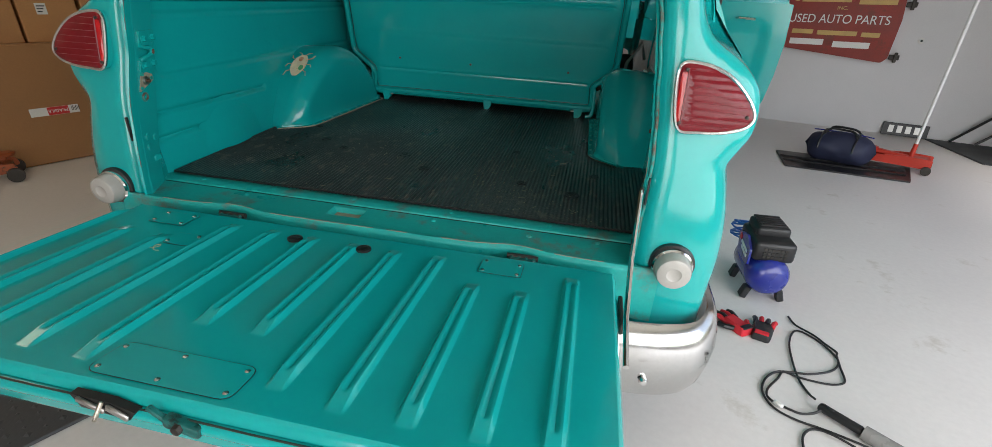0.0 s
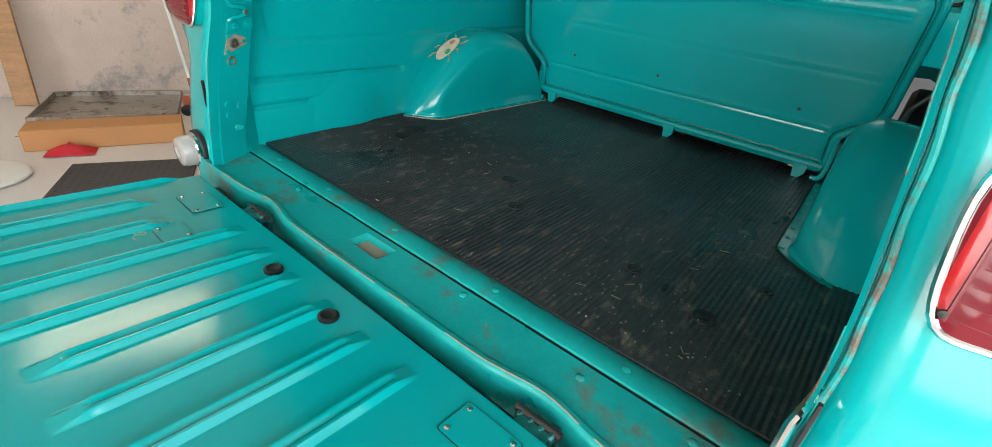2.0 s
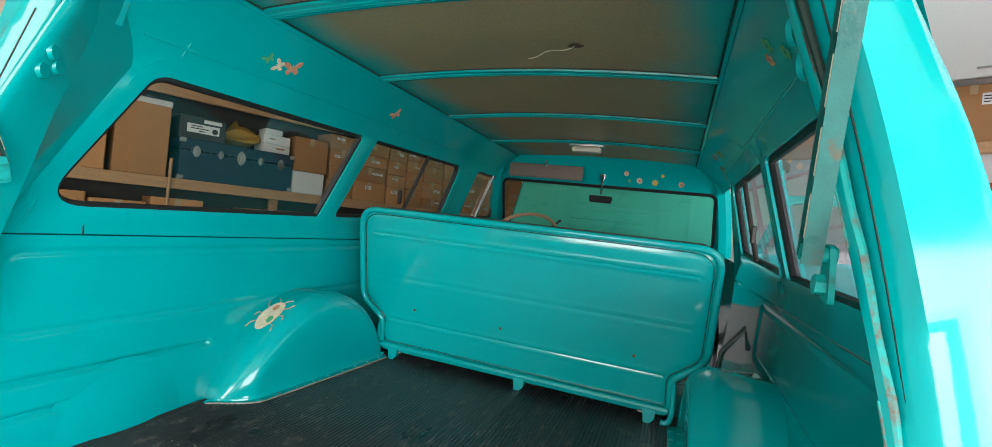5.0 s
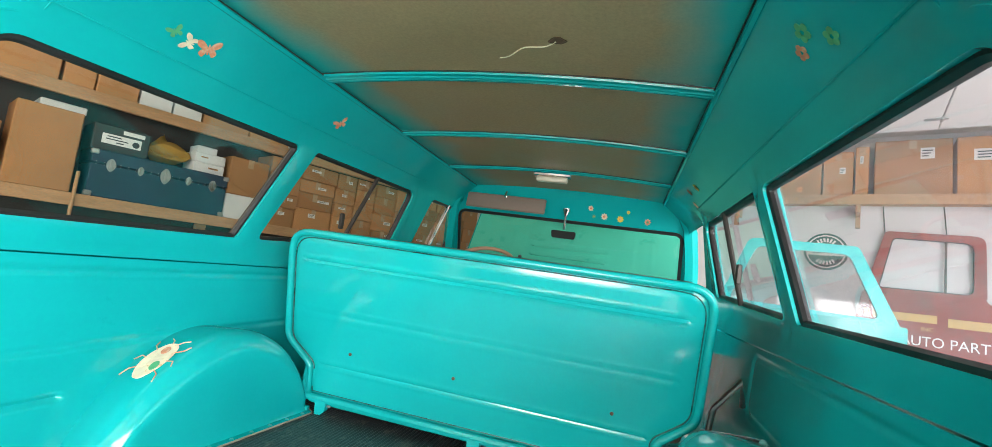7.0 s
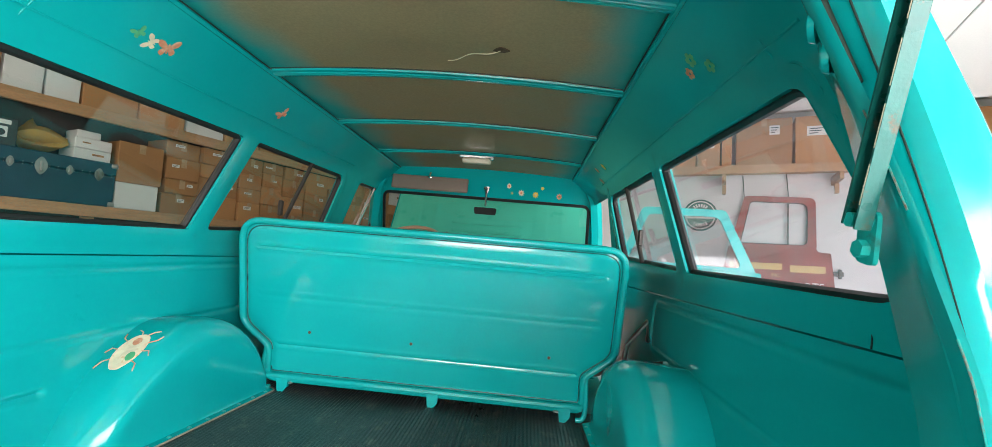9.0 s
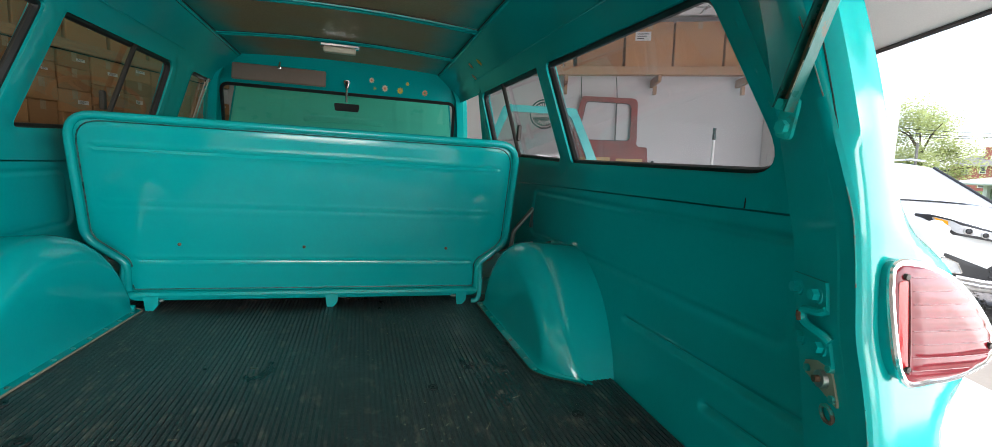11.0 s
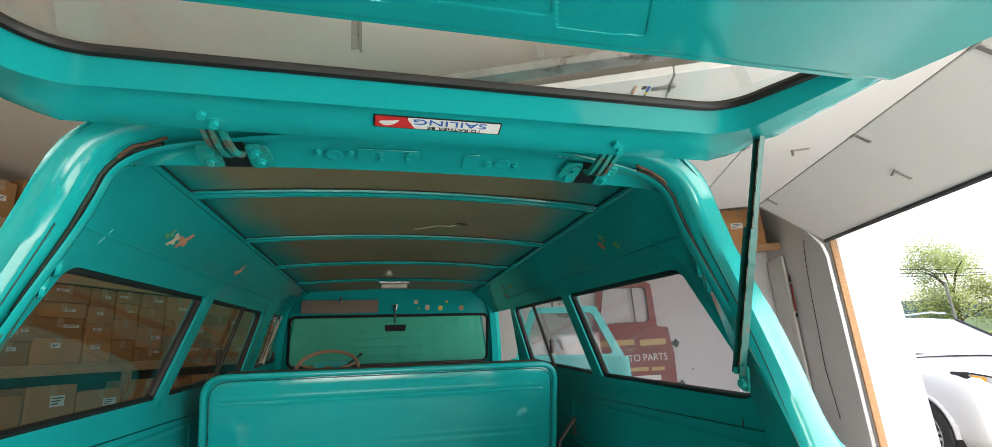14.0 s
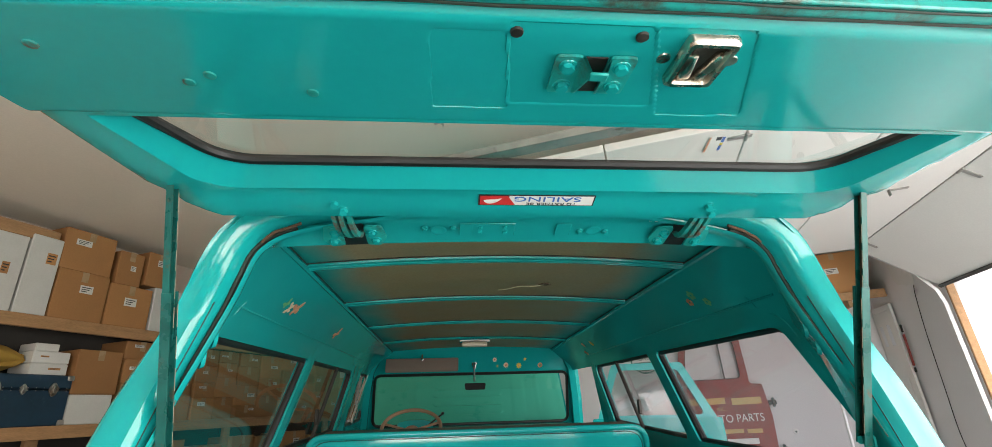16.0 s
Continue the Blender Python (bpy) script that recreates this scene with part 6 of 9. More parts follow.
def cove_point(s, y, z):
    e = 0.004
    p = Vector((s * xin(z), y, stretch_z(y, z)))
    q = Vector((s * xin(z + e), y, stretch_z(y, z + e)))
    up = (q - p).normalized()
    return p, up, Vector((0, 1, 0)), (up.cross(Vector((0, 1, 0))) * (1 if s < 0 else -1)).normalized()


def cove_sticker(s, y, z, size, turn, material, kind="butterfly"):
    p, up, fw, nrm = cove_point(s, y, z)
    if nrm.x * s > 0:
        nrm = -nrm
    f = lambda a, b, d: p + fw * a + up * b + nrm * (0.002 + d)
    bm = B()
    if kind == "butterfly":
        butterfly(bm, f, size, turn)
    else:
        for k in range(5):
            t = 2 * math.pi * k / 5 + turn
            cx, cy = size * 0.6 * math.cos(t), size * 0.6 * math.sin(t)
            prism(bm, [(cx + size * 0.38 * math.cos(q), cy + size * 0.38 * math.sin(q)) for q in (2 * math.pi * j / 10 for j in range(10))], f, 0.0012)
    return part("butterfly_sticker" if kind == "butterfly" else "flower_sticker", bm, material, truck, "worn butterfly sticker" if kind == "butterfly" else "worn flower sticker")


for side in (1, -1):
    tail_lamp(side)
    marker_lamp(side)
bumper()
front_end()
open_door()
cove_sticker(-1, 0.885, 1.775, 0.030, 0.4, STICK_ORANGE)
cove_sticker(-1, 0.835, 1.77, 0.022, 1.6, STICK_CREAM)
cove_sticker(-1, 0.79, 1.775, 0.018, 0.9, STICK_GREEN)
cove_sticker(-1, 1.488, 1.775, 0.028, 0.9, STICK_ORANGE)
cove_sticker(1, 0.80, 1.79, 0.020, 0.3, STICK_GREEN, "flower")
cove_sticker(1, 0.84, 1.775, 0.017, 0.5, STICK_ORANGE, "flower")
cove_sticker(1, 0.75, 1.76, 0.018, 0.9, STICK_GREEN, "flower")
cove_sticker(1, 2.10, 1.78, 0.020, 0.1, STICK_YELLOW, "flower")
cove_sticker(1, 2.35, 1.74, 0.022, 0.4, STICK_ORANGE, "flower")
cove_sticker(1, 2.25, 1.79, 0.018, 0.8, STICK_ORANGE, "flower")
on_house, beetle, limbs = stickers()
bm = B()
prism(bm, beetle, on_house, 0.001)
bug = part("beetle_sticker", bm, STICK_CREAM, truck, "worn beetle sticker on the wheelhouse")
for limb in limbs:
    bm = B()
    tube(bm, [on_house(a, b, 0.0005) for a, b in limb], 0.0016, 5)
    part("beetle_leg", bm, STICK_ORANGE, bug)
for x0, y0, m1 in ((0.0, 0.030, STICK_ORANGE), (-0.017, -0.018, STICK_CREAM), (0.019, -0.022, STICK_GREEN)):
    bm = B()
    prism(bm, [(x0 + 0.011 * math.cos(t), y0 + 0.014 * math.sin(t)) for t in (2 * math.pi * k / 14 for k in range(14))], lambda a, b, d: on_house(a, b, d + 0.0013), 0.001)
    part("beetle_marking", bm, m1, bug)
# swelling of the filler neck in the side panel
bm = B()
def swelling(u, v):
    a, r = 2 * math.pi * u, v
    y, z = 0.545 + 0.185 * r * math.cos(a), 0.725 + 0.165 * r * math.sin(a)
    z = max(z, 0.698)
    return Vector((-(xin(z) + 0.0035) + 0.022 * (1 - r * r) ** 1.5, y, z))
surf(bm, 40, 16, swelling)
part("filler_swelling", bm, PAINT, truck)
# hole and scratch in the headliner
bm = B()
zz = lambda x, y: zr(y) + 0.006 + 0.026 * (1 - (x / 0.62) ** 2) - 0.001
prism(bm, [(0.203 + 0.022 * (0.7 + 0.5 * random.random()) * math.cos(t), 1.04 + 0.016 * (0.6 + 0.6 * random.random()) * math.sin(t)) for t in (2 * math.pi * k / 11 for k in range(11))], lambda a, b, d: Vector((a, b, zz(a, b) - d)), 0.003)
part("headliner_tear", bm, RUST, truck, "torn hole in the headliner")
bm = B()
tube(bm, [Vector((lerp(0.20, 0.03, t), 1.04 + 0.10 * t + 0.012 * math.sin(9 * t), zz(lerp(0.20, 0.03, t), 1.09) - 0.001)) for t in (k / 12 for k in range(13))], 0.0018, 5)
part("headliner_scratch", bm, STICK_CREAM, truck, "pale scratch")
# pressed plate and studs in the rear header
HEAD = lambda x, y: Vector((x, y, 1.832 - 0.045 * x * x - 0.28 * (y - 0.295) - 0.0015))
for x0, w in ((-0.066, 0.100), (0.095, 0.034), (-0.125, 0.030)):
    bm = B()
    box(bm, HEAD(x0, 0.243), (w, 0.046, 0.0018), 0.0008, pose(0, 0, 0, -15.6))
    part("header_plate", bm, PAINT, truck)
for x0, y0 in ((-0.094, 0.235), (-0.094, 0.252), (-0.038, 0.232), (-0.038, 0.250), (-0.217, 0.240), (-0.154, 0.240), (0.136, 0.250), (0.196, 0.250), (0.571, 0.280), (-0.571, 0.280)):
    bm = B()
    p = HEAD(x0, y0)
    cyl(bm, p + Vector((0, 0.001, 0.003)), p + Vector((0, -0.0005, -0.0018)), 0.0075 if abs(x0) < 0.5 else 0.012, seg=14)
    cyl(bm, p + Vector((0, 0.001, 0.003)), p + Vector((0, -0.002, -0.0055)), 0.0048 if abs(x0) < 0.5 else 0.008, seg=6)
    part("header_stud", bm, PAINT, truck)
for x0, r in ((0.303, 0.009), (0.286, 0.006), (0.318, 0.005)):
    bm = B()
    prism(bm, [(x0 + r * (0.7 + 0.4 * random.random()) * math.cos(t), 0.200 + 0.6 * r * math.sin(t)) for t in (2 * math.pi * k / 9 for k in range(9))], lambda a, b, d: HEAD(a, b) - Vector((0, 0, d)), 0.001)
    part("paint_chip", bm, STICK_CREAM, truck, "chipped paint")
for x0 in (-0.186, 0.166):
    bm = B()
    lathe(bm, [(0.018, -0.0004), (0.0155, -0.0016), (0.012, -0.0009), (0, 0.0002)], Matrix.Translation(HEAD(x0, 0.245)) @ pose(0, 0, 0, -15.6), 16)
    part("header_dimple", bm, PAINT, truck)
# sticker on the liftgate, read from behind the truck upside down
bm = B()
box(bm, (0.008, 0.080, 1.8582), (0.228, 0.030, 0.0012))
st = part("bumper_sticker", bm, BLACK_PLASTIC, gate, "sailing sticker with a red flag mark")
bm = B()
box(bm, (0.036, 0.080, 1.8575), (0.166, 0.0255, 0.0012))
part("sticker_white", bm, WHITE_PAINT, st)
bm = B()
prism(bm, [(-0.103, 0.0672), (-0.050, 0.0672), (-0.034, 0.0928), (-0.103, 0.0928)], lambda a, b, d: Vector((a, b, 1.8580 - d)), 0.0014)
part("sticker_red", bm, RED_PRINT, st)
bm = B()
prism(bm, smooth_loop([(-0.096, 0.079), (-0.074, 0.076), (-0.062, 0.074), (-0.074, 0.086), (-0.088, 0.088)], 4), lambda a, b, d: Vector((a, b, 1.8568 - d)), 0.0006)
part("sticker_mark", bm, WHITE_PAINT, st)
words("SAILING", 0.0185, BLUE_PRINT, st, Matrix.Translation((0.028, 0.0745, 1.8566)) @ pose(0, 0, 0, 180, 0, 0) @ pose(0, 0, 0, 0, 0, 180) @ Matrix.Diagonal((2.0, 1, 1, 1)), "sticker_word")
words("I'D RATHER BE", 0.0100, BLACK_PLASTIC, st, Matrix.Translation((0.036, 0.0885, 1.8566)) @ pose(0, 0, 0, 180, 0, 0) @ pose(0, 0, 0, 0, 0, 180) @ Matrix.Diagonal((1.5, 1, 1, 1)), "sticker_line")
st.matrix_basis = pose(0, 0.048, 1.860, -18.3) @ pose(0, -0.048, -1.860)
# seat latch bar and belt beside the seat
bm = B()
tube(bm, [(0.70, 1.52, 0.80), (0.72, 1.50, 1.0), (0.775, 1.45, 1.10), (0.80, 1.52, 1.02)], 0.009, 8)
part("seat_latch_bar", bm, STEEL, truck, "bare steel seat latch bar")
bm = B()
tube(bm, [(0.79, 1.25, 1.00), (0.76, 1.50, 0.93), (0.74, 1.75, 0.86)], 0.010, 8)
part("seat_strut", bm, CHROME, truck)
# wheels
for s in (1, -1):
    for y in (1.23, 4.2):
        m = Matrix.Translation((s * 0.84, y, 0.36)) @ pose(0, 0, 0, 0, 90 * s, 0)
        bm = B()
        lathe(bm, [(0.20, -0.085), (0.33, -0.09), (0.362, -0.06), (0.365, 0.0), (0.362, 0.06), (0.33, 0.09), (0.20, 0.085)], m, 36)
        wheel = part("tyre", bm, RUBBER, truck)
        bm = B()
        lathe(bm, [(0.205, -0.07), (0.20, 0.07), (0.16, 0.05), (0.12, 0.07), (0, 0.075)], m, 28)
        part("wheel_rim", bm, WHITE_PAINT, wheel)

# ---- things in the garage ----
LABEL_WHITE = mat("white paper label", (0.72, 0.71, 0.68), rough=0.6, vary=0.04, bump=0)
INK = mat("printed ink", (0.03, 0.03, 0.035), rough=0.6, vary=0.1, bump=0)
TAPE = mat("brown parcel tape", (0.42, 0.29, 0.17), rough=0.3, vary=0.06, bump=0.01)
DARK_CARTON = mat("black printed carton", (0.03, 0.035, 0.035), rough=0.5, vary=0.1, bump=0.02)
GREEN_CARTON = mat("dark green carton", (0.02, 0.055, 0.05), rough=0.5, vary=0.1, bump=0.02)
TRUNK_BLUE = mat("navy trunk fibre", (0.012, 0.040, 0.075), rough=0.5, vary=0.2, scale=8, bump=0.06, stain=(0.03, 0.07, 0.10), stain_amount=0.2, stain_scale=10)
YELLOW_CLOTH = mat("yellow ochre cloth", (0.38, 0.23, 0.045), rough=0.9, vary=0.15, bump=0.15, bump_scale=60)
SIGN_RED = mat("faded brick red sign paint", (0.27, 0.040, 0.030), rough=0.55, vary=0.16, scale=4, grain=0.08, bump=0.04, stain=(0.20, 0.05, 0.035), stain_amount=0.4, stain_scale=6)
SIGN_GOLD = mat("gold lettering paint", (0.55, 0.36, 0.12), rough=0.5, vary=0.12, bump=0.01)
JACK_RED = mat("red jack enamel", (0.50, 0.035, 0.018), rough=0.4, vary=0.12, bump=0.03)
JACK_ORANGE = mat("oily orange jack enamel", (0.36, 0.085, 0.025), rough=0.5, vary=0.25, scale=12, bump=0.05, stain=(0.06, 0.035, 0.02), stain_amount=0.45, stain_scale=14)
NAVY_NYLON = mat("navy nylon", (0.020, 0.024, 0.055), rough=0.6, vary=0.15, bump=0.12, bump_scale=160)
COMPRESSOR_BLUE = mat("blue tank enamel", (0.015, 0.025, 0.22), rough=0.25, vary=0.06, coat=0.4, bump=0.01)
GLOVE_RED = mat("red glove fabric", (0.52, 0.02, 0.03), rough=0.8, vary=0.12, bump=0.12)
GALVANISED = mat("galvanised steel tray", (0.40, 0.39, 0.37), rough=0.4, metal=0.8, vary=0.2, scale=10, bump=0.04, stain=(0.14, 0.10, 0.07), stain_amount=0.35, stain_scale=4)
DOOR_PANEL = mat("white overhead door enamel", (0.70, 0.68, 0.65), rough=0.45, vary=0.025, scale=1.5, bump=0.03)
GREY_RUBBER = mat("grey rubber tile", (0.05, 0.052, 0.055), rough=0.6, vary=0.2, bump=0.1)
random.seed(4)


def carton(x, y, z, sx, sy, sz, material=None, turn=0.0, label=None, name="cardboard_box", marks=True):
    """A carton: x, y the middle of its foot, the front turned to the room's +x."""
    material = material or KRAFT
    t = thing(name, GARAGE @ pose(x, y, z, 0, 0, turn), label or "brown cardboard carton sealed with parcel tape", "box", "stored boxes")
    bm = B()
    box(bm, (0, 0, sz / 2), (sx, sy, sz), 0.006)
    part("carton_body", bm, material, t, smooth=False)
    if material is KRAFT and marks:
        bm = B()
        box(bm, (0, 0, sz + 0.0005), (sx * 0.99, 0.05, 0.001))
        box(bm, (sx / 2 + 0.0006, 0, sz - 0.04), (0.001, 0.05, 0.08))
        part("tape_strip", bm, TAPE, t, smooth=False)
    if marks and random.random() < 0.75:
        bm = B()
        w, h = sy * random.uniform(0.18, 0.34), sz * random.uniform(0.12, 0.2)
        ly, lz = random.uniform(-0.25, 0.25) * sy, sz * random.uniform(0.5, 0.75)
        box(bm, (sx / 2 + 0.0012, ly, lz), (0.001, w, h))
        lb = part("paper_label", bm, LABEL_WHITE if material is not CARTON_WHITE else KRAFT, t, smooth=False)
        bm = B()
        for k in range(3):
            box(bm, (sx / 2 + 0.002, ly - w * 0.08 * k, lz + h * (0.25 - 0.25 * k)), (0.0006, w * (0.75 - 0.15 * k), h * 0.10))
        part("label_bars", bm, INK, lb, smooth=False)
    return t


def carton_front(x, y, z, sx, sy, sz, material=None, label=None, marks=True):
    """The same, with its front turned to the room's -y."""
    t = carton(0, 0, 0, sx, sy, sz, material, 0, label, marks=marks)
    t.matrix_world = GARAGE @ pose(x, y, z, 0, 0, -90)
    return t


# -- shelving on the west wall --
SX, SD = -4.03, 0.37
def shelf_run(z, y0, y1):
    bm = B()
    box(bm, (SX - 0.019, (y0 + y1) / 2, z - 0.045), (0.038, y1 - y0, 0.09), 0.002)
    s_ = solo("shelf_board", bm, WOOD, GARAGE, "bare pine shelf edge board", "shelf", "pine shelving", smooth=False)
    bm = B()
    box(bm, (SX - 0.038 - SD / 2 + 0.02, (y0 + y1) / 2, z - 0.008), (SD - 0.03, y1 - y0, 0.016))
    part("shelf_panel", bm, WOOD, s_, smooth=False)
for z in (0.86, 1.50, 2.27):
    shelf_run(z, 0.02, 5.88)
for y in (0.06, 1.83, 3.6, 5.3):
    bm = B()
    for z0, z1 in ((0.0, 0.77), (0.86, 1.41), (1.50, 2.18)):
        if z1 < 1.42 or y in (0.06, 5.3):
            box(bm, (SX - 0.10, y, (z0 + z1) / 2), (0.038, 0.085, z1 - z0 - 0.002), 0.002)
    solo("shelf_post", bm, WOOD, GARAGE, "bare pine shelf post", "post", "pine shelving", smooth=False)
bm = B()
cyl(bm, (SX + 0.015, 0.93, 1.20), (SX + 0.01, 0.935, 1.66), 0.012, seg=8)
solo("wooden_stick", bm, WOOD, GARAGE, "thin wooden stick leaning on the shelf", "stick")

# dark sheet added to stand in for the shade between the shelved boxes
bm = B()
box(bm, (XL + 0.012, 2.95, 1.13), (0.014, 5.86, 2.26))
solo("shelf_back_panel", bm, mat("shade-dark backing", (0.055, 0.050, 0.046), rough=0.8, vary=0.2, bump=0.05), GARAGE, "dark sheet added as shade behind the pine shelves", "panel", smooth=False)
# middle shelf
carton(SX - 0.20, 0.26, 1.50, 0.34, 0.50, 0.40, label="brown carton with orange printing")
carton(SX - 0.20, 0.735, 1.50, 0.34, 0.36, 0.58, label="tall plain brown carton", marks=False)
carton(SX - 0.20, 0.80, 2.08, 0.25, 0.26, 0.055, CARTON_WHITE, marks=False, label="flat white carton lying on a tall box")
trunk = thing("storage_trunk", GARAGE @ pose(SX - 0.19, 1.475, 1.50), "navy blue steamer trunk with nickel latches", "trunk")
bm = B()
box(bm, (0, 0, 0.125), (0.36, 0.96, 0.25), 0.008)
part("trunk_body", bm, TRUNK_BLUE, trunk)
bm = B()
box(bm, (0, 0, 0.305), (0.365, 0.965, 0.10), 0.008)
part("trunk_lid", bm, TRUNK_BLUE, trunk)
for y, w, h in ((-0.36, 0.05, 0.10), (-0.17, 0.035, 0.075), (0.0, 0.06, 0.13), (0.17, 0.035, 0.075), (0.36, 0.05, 0.10)):
    bm = B()
    prism(bm, [(y + w / 2 * math.sin(t) * (1 - 0.25 * math.cos(2 * t)), 0.25 + h / 2 * math.cos(t)) for t in (2 * math.pi * k / 16 for k in range(16))], lambda a, b, d: Vector((0.184 + d, a, b)), 0.008)
    box(bm, (0.195, y, 0.25), (0.014, 0.018, h * 0.6), 0.003)
    part("trunk_latch", bm, GALVANISED, trunk, "nickel latch")
for y in (-0.465, 0.465):
    for z in (0.02, 0.335):
        bm = B()
        box(bm, (0.17, y, z), (0.04, 0.05, 0.04), 0.008)
        part("trunk_corner", bm, GALVANISED, trunk)
bm = B()
for k in range(19):
    for z in (0.243, 0.262):
        lathe(bm, [(0.004, 0), (0.003, 0.003), (0, 0.0035)], Matrix.Translation((0.183, -0.45 + 0.05 * k, z)) @ pose(0, 0, 0, 0, 90, 0), 6)
part("trunk_rivets", bm, GALVANISED, trunk)
dark = carton(SX - 0.19, 1.16, 1.855, 0.30, 0.36, 0.20, DARK_CARTON, label="black printed carton with a white label", marks=False)
bm = B()
box(bm, (0.151, 0.0, 0.095), (0.001, 0.25, 0.075))
box(bm, (0.151, 0.07, 0.165), (0.001, 0.14, 0.03))
lb = part("paper_label", bm, LABEL_WHITE, dark, smooth=False)
bm = B()
for k, w in enumerate((0.09, 0.14, 0.05)):
    box(bm, (0.152, -0.05 + 0.02 * k, 0.115 - 0.02 * k), (0.0006, w, 0.008))
lathe(bm, [(0.024, 0), (0.024, 0.001), (0, 0.001)], Matrix.Translation((0.152, 0.09, 0.09)) @ pose(0, 0, 0, 0, 90, 0), 14)
part("label_bars", bm, INK, lb, smooth=False)
bm = B()
surf(bm, 20, 14, lambda u, v: Vector((SX - 0.05 - 0.20 * (1 - math.sin(math.pi * v)), 1.50 + 0.15 * math.cos(2 * math.pi * u) * math.sin(math.pi * v) ** 0.6 * (1 + 0.25 * noise.noise(Vector((u * 6, v * 4, 0)))),
     1.865 + 0.25 * (1 - v) * (1 + 0.4 * noise.noise(Vector((u * 5, 2, v * 5)))) * (0.7 + 0.3 * math.sin(2 * math.pi * u)))))
bmesh.ops.translate(bm, verts=bm.verts, vec=(-0.05, 0, 0))
solo("yellow_sweater", bm, YELLOW_CLOTH, GARAGE, "yellow ochre cloth slumped on the trunk", "cloth")
carton(SX - 0.17, 1.80, 1.855, 0.24, 0.25, 0.085, CARTON_WHITE, label="small white printed carton")
carton(SX - 0.17, 1.80, 1.942, 0.24, 0.25, 0.085, CARTON_WHITE, label="small white printed carton")
carton(SX - 0.18, 1.78, 2.03, 0.18, 0.16, 0.06, CARTON_WHITE, label="small white printed carton")
carton(SX - 0.19, 2.13, 1.50, 0.33, 0.33, 0.22, CARTON_WHITE, label="plain white carton on the shelf", marks=False)
carton(SX - 0.19, 2.14, 1.722, 0.33, 0.35, 0.34, label="brown carton with a printed panel")
y = 2.34
random.seed(11)
while y < 5.6:                                              # stacks further along
    w = random.uniform(0.24, 0.42)
    z, n = 1.50, 0
    while z < 2.08 and n < 6:
        h = random.uniform(0.12, 0.24)
        if z + h > 2.10:
            h = 2.172 - z
        carton(SX - 0.19 - random.uniform(0, 0.04), y + w / 2, z, 0.32, w - 0.015, h, KRAFT if random.random() < 0.9 else CARTON_WHITE, random.uniform(-3, 3))
        z += h + 0.001
        n += 1
    y += w
# lower shelves
random.seed(3)
for y, w, h, m in ((0.23, 0.38, 0.46, KRAFT), (0.62, 0.36, 0.42, KRAFT), (1.02, 0.38, 0.47, KRAFT), (1.39, 0.32, 0.30, GREEN_CARTON), (1.67, 0.22, 0.44, KRAFT), (2.03, 0.36, 0.45, KRAFT), (2.44, 0.40, 0.42, KRAFT), (2.86, 0.4, 0.47, KRAFT), (3.29, 0.42, 0.4, KRAFT), (3.78, 0.3, 0.46, KRAFT), (4.15, 0.4, 0.44, KRAFT), (4.6, 0.42, 0.46, KRAFT), (5.03, 0.4, 0.4, KRAFT)):
    carton(SX - 0.19, y, 0.86, 0.33, w, h, m)
for y, w, h in ((1.1, 0.5, 0.5), (1.65, 0.45, 0.4), (2.2, 0.5, 0.55), (2.9, 0.55, 0.45), (3.6, 0.5, 0.5), (4.3, 0.5, 0.4)):
    carton(SX - 0.19, y, 0.0, 0.33, w, h)
# top shelf
for y, w, h, m in ((0.22, 0.30, 0.45, KRAFT), (0.56, 0.34, 0.50, KRAFT), (0.84, 0.18, 0.56, KRAFT), (1.07, 0.26, 0.50, KRAFT), (1.325, 0.22, 0.56, CARTON_WHITE), (1.555, 0.21, 0.60, CARTON_WHITE), (1.87, 0.39, 0.39, KRAFT), (2.27, 0.38, 0.36, KRAFT),
                   (2.66, 0.36, 0.40, CARTON_WHITE), (3.05, 0.38, 0.36, KRAFT), (3.46, 0.4, 0.42, KRAFT), (3.9, 0.4, 0.34, KRAFT), (4.35, 0.42, 0.4, KRAFT), (4.8, 0.4, 0.42, KRAFT), (5.25, 0.4, 0.34, KRAFT)):
    carton(SX - 0.19, y, 2.27, 0.34, w, h, m)
for y, w, h in ((1.86, 0.40, 0.34), (2.22, 0.22, 0.30), (2.50, 0.26, 0.32)):
    carton(SX - 0.20, y, 2.27 + (0.391 if y < 2 else 0.361 if y < 2.4 else 0.401), 0.34, w, h)
bm = B()
box(bm, (SX - 0.16, 1.30, 2.27 + 0.61), (0.26, 0.66, 0.10), 0.006)
solo("timber_offcut", bm, WOOD, GARAGE, "long pine box lying over white cartons", "timber", smooth=False)

# -- large carton on the floor, leaning on the shelves --
big = thing("large_carton", GARAGE @ pose(SX + 0.13, 0.40, 0.0, 0, -5, 0), "large flat brown carton leaning on the shelves", "box")
bm = B()
box(bm, (0, 0.0, 0.43), (0.14, 0.92, 0.86), 0.006)
part("carton_body", bm, KRAFT, big, smooth=False)
bm = B()
box(bm, (0.0710, 0.0, 0.38), (0.001, 0.30, 0.06))
lb = part("paper_label", bm, LABEL_WHITE, big, smooth=False)
bm = B()
box(bm, (0.0718, 0.02, 0.38), (0.001, 0.13, 0.058))
part("red_label", bm, RED_PRINT, lb, smooth=False)
words("FRAGILE", 0.033, WHITE_PAINT, lb, Matrix.Translation((0.0726, 0.02, 0.38)) @ pose(0, 0, 0, 90, 180, 90), "label_word")
bm = B()
for k in range(6):
    box(bm, (0.0722, 0.105 + 0.009 * k, 0.385), (0.0006, 0.003 + 0.002 * (k % 2), 0.035))
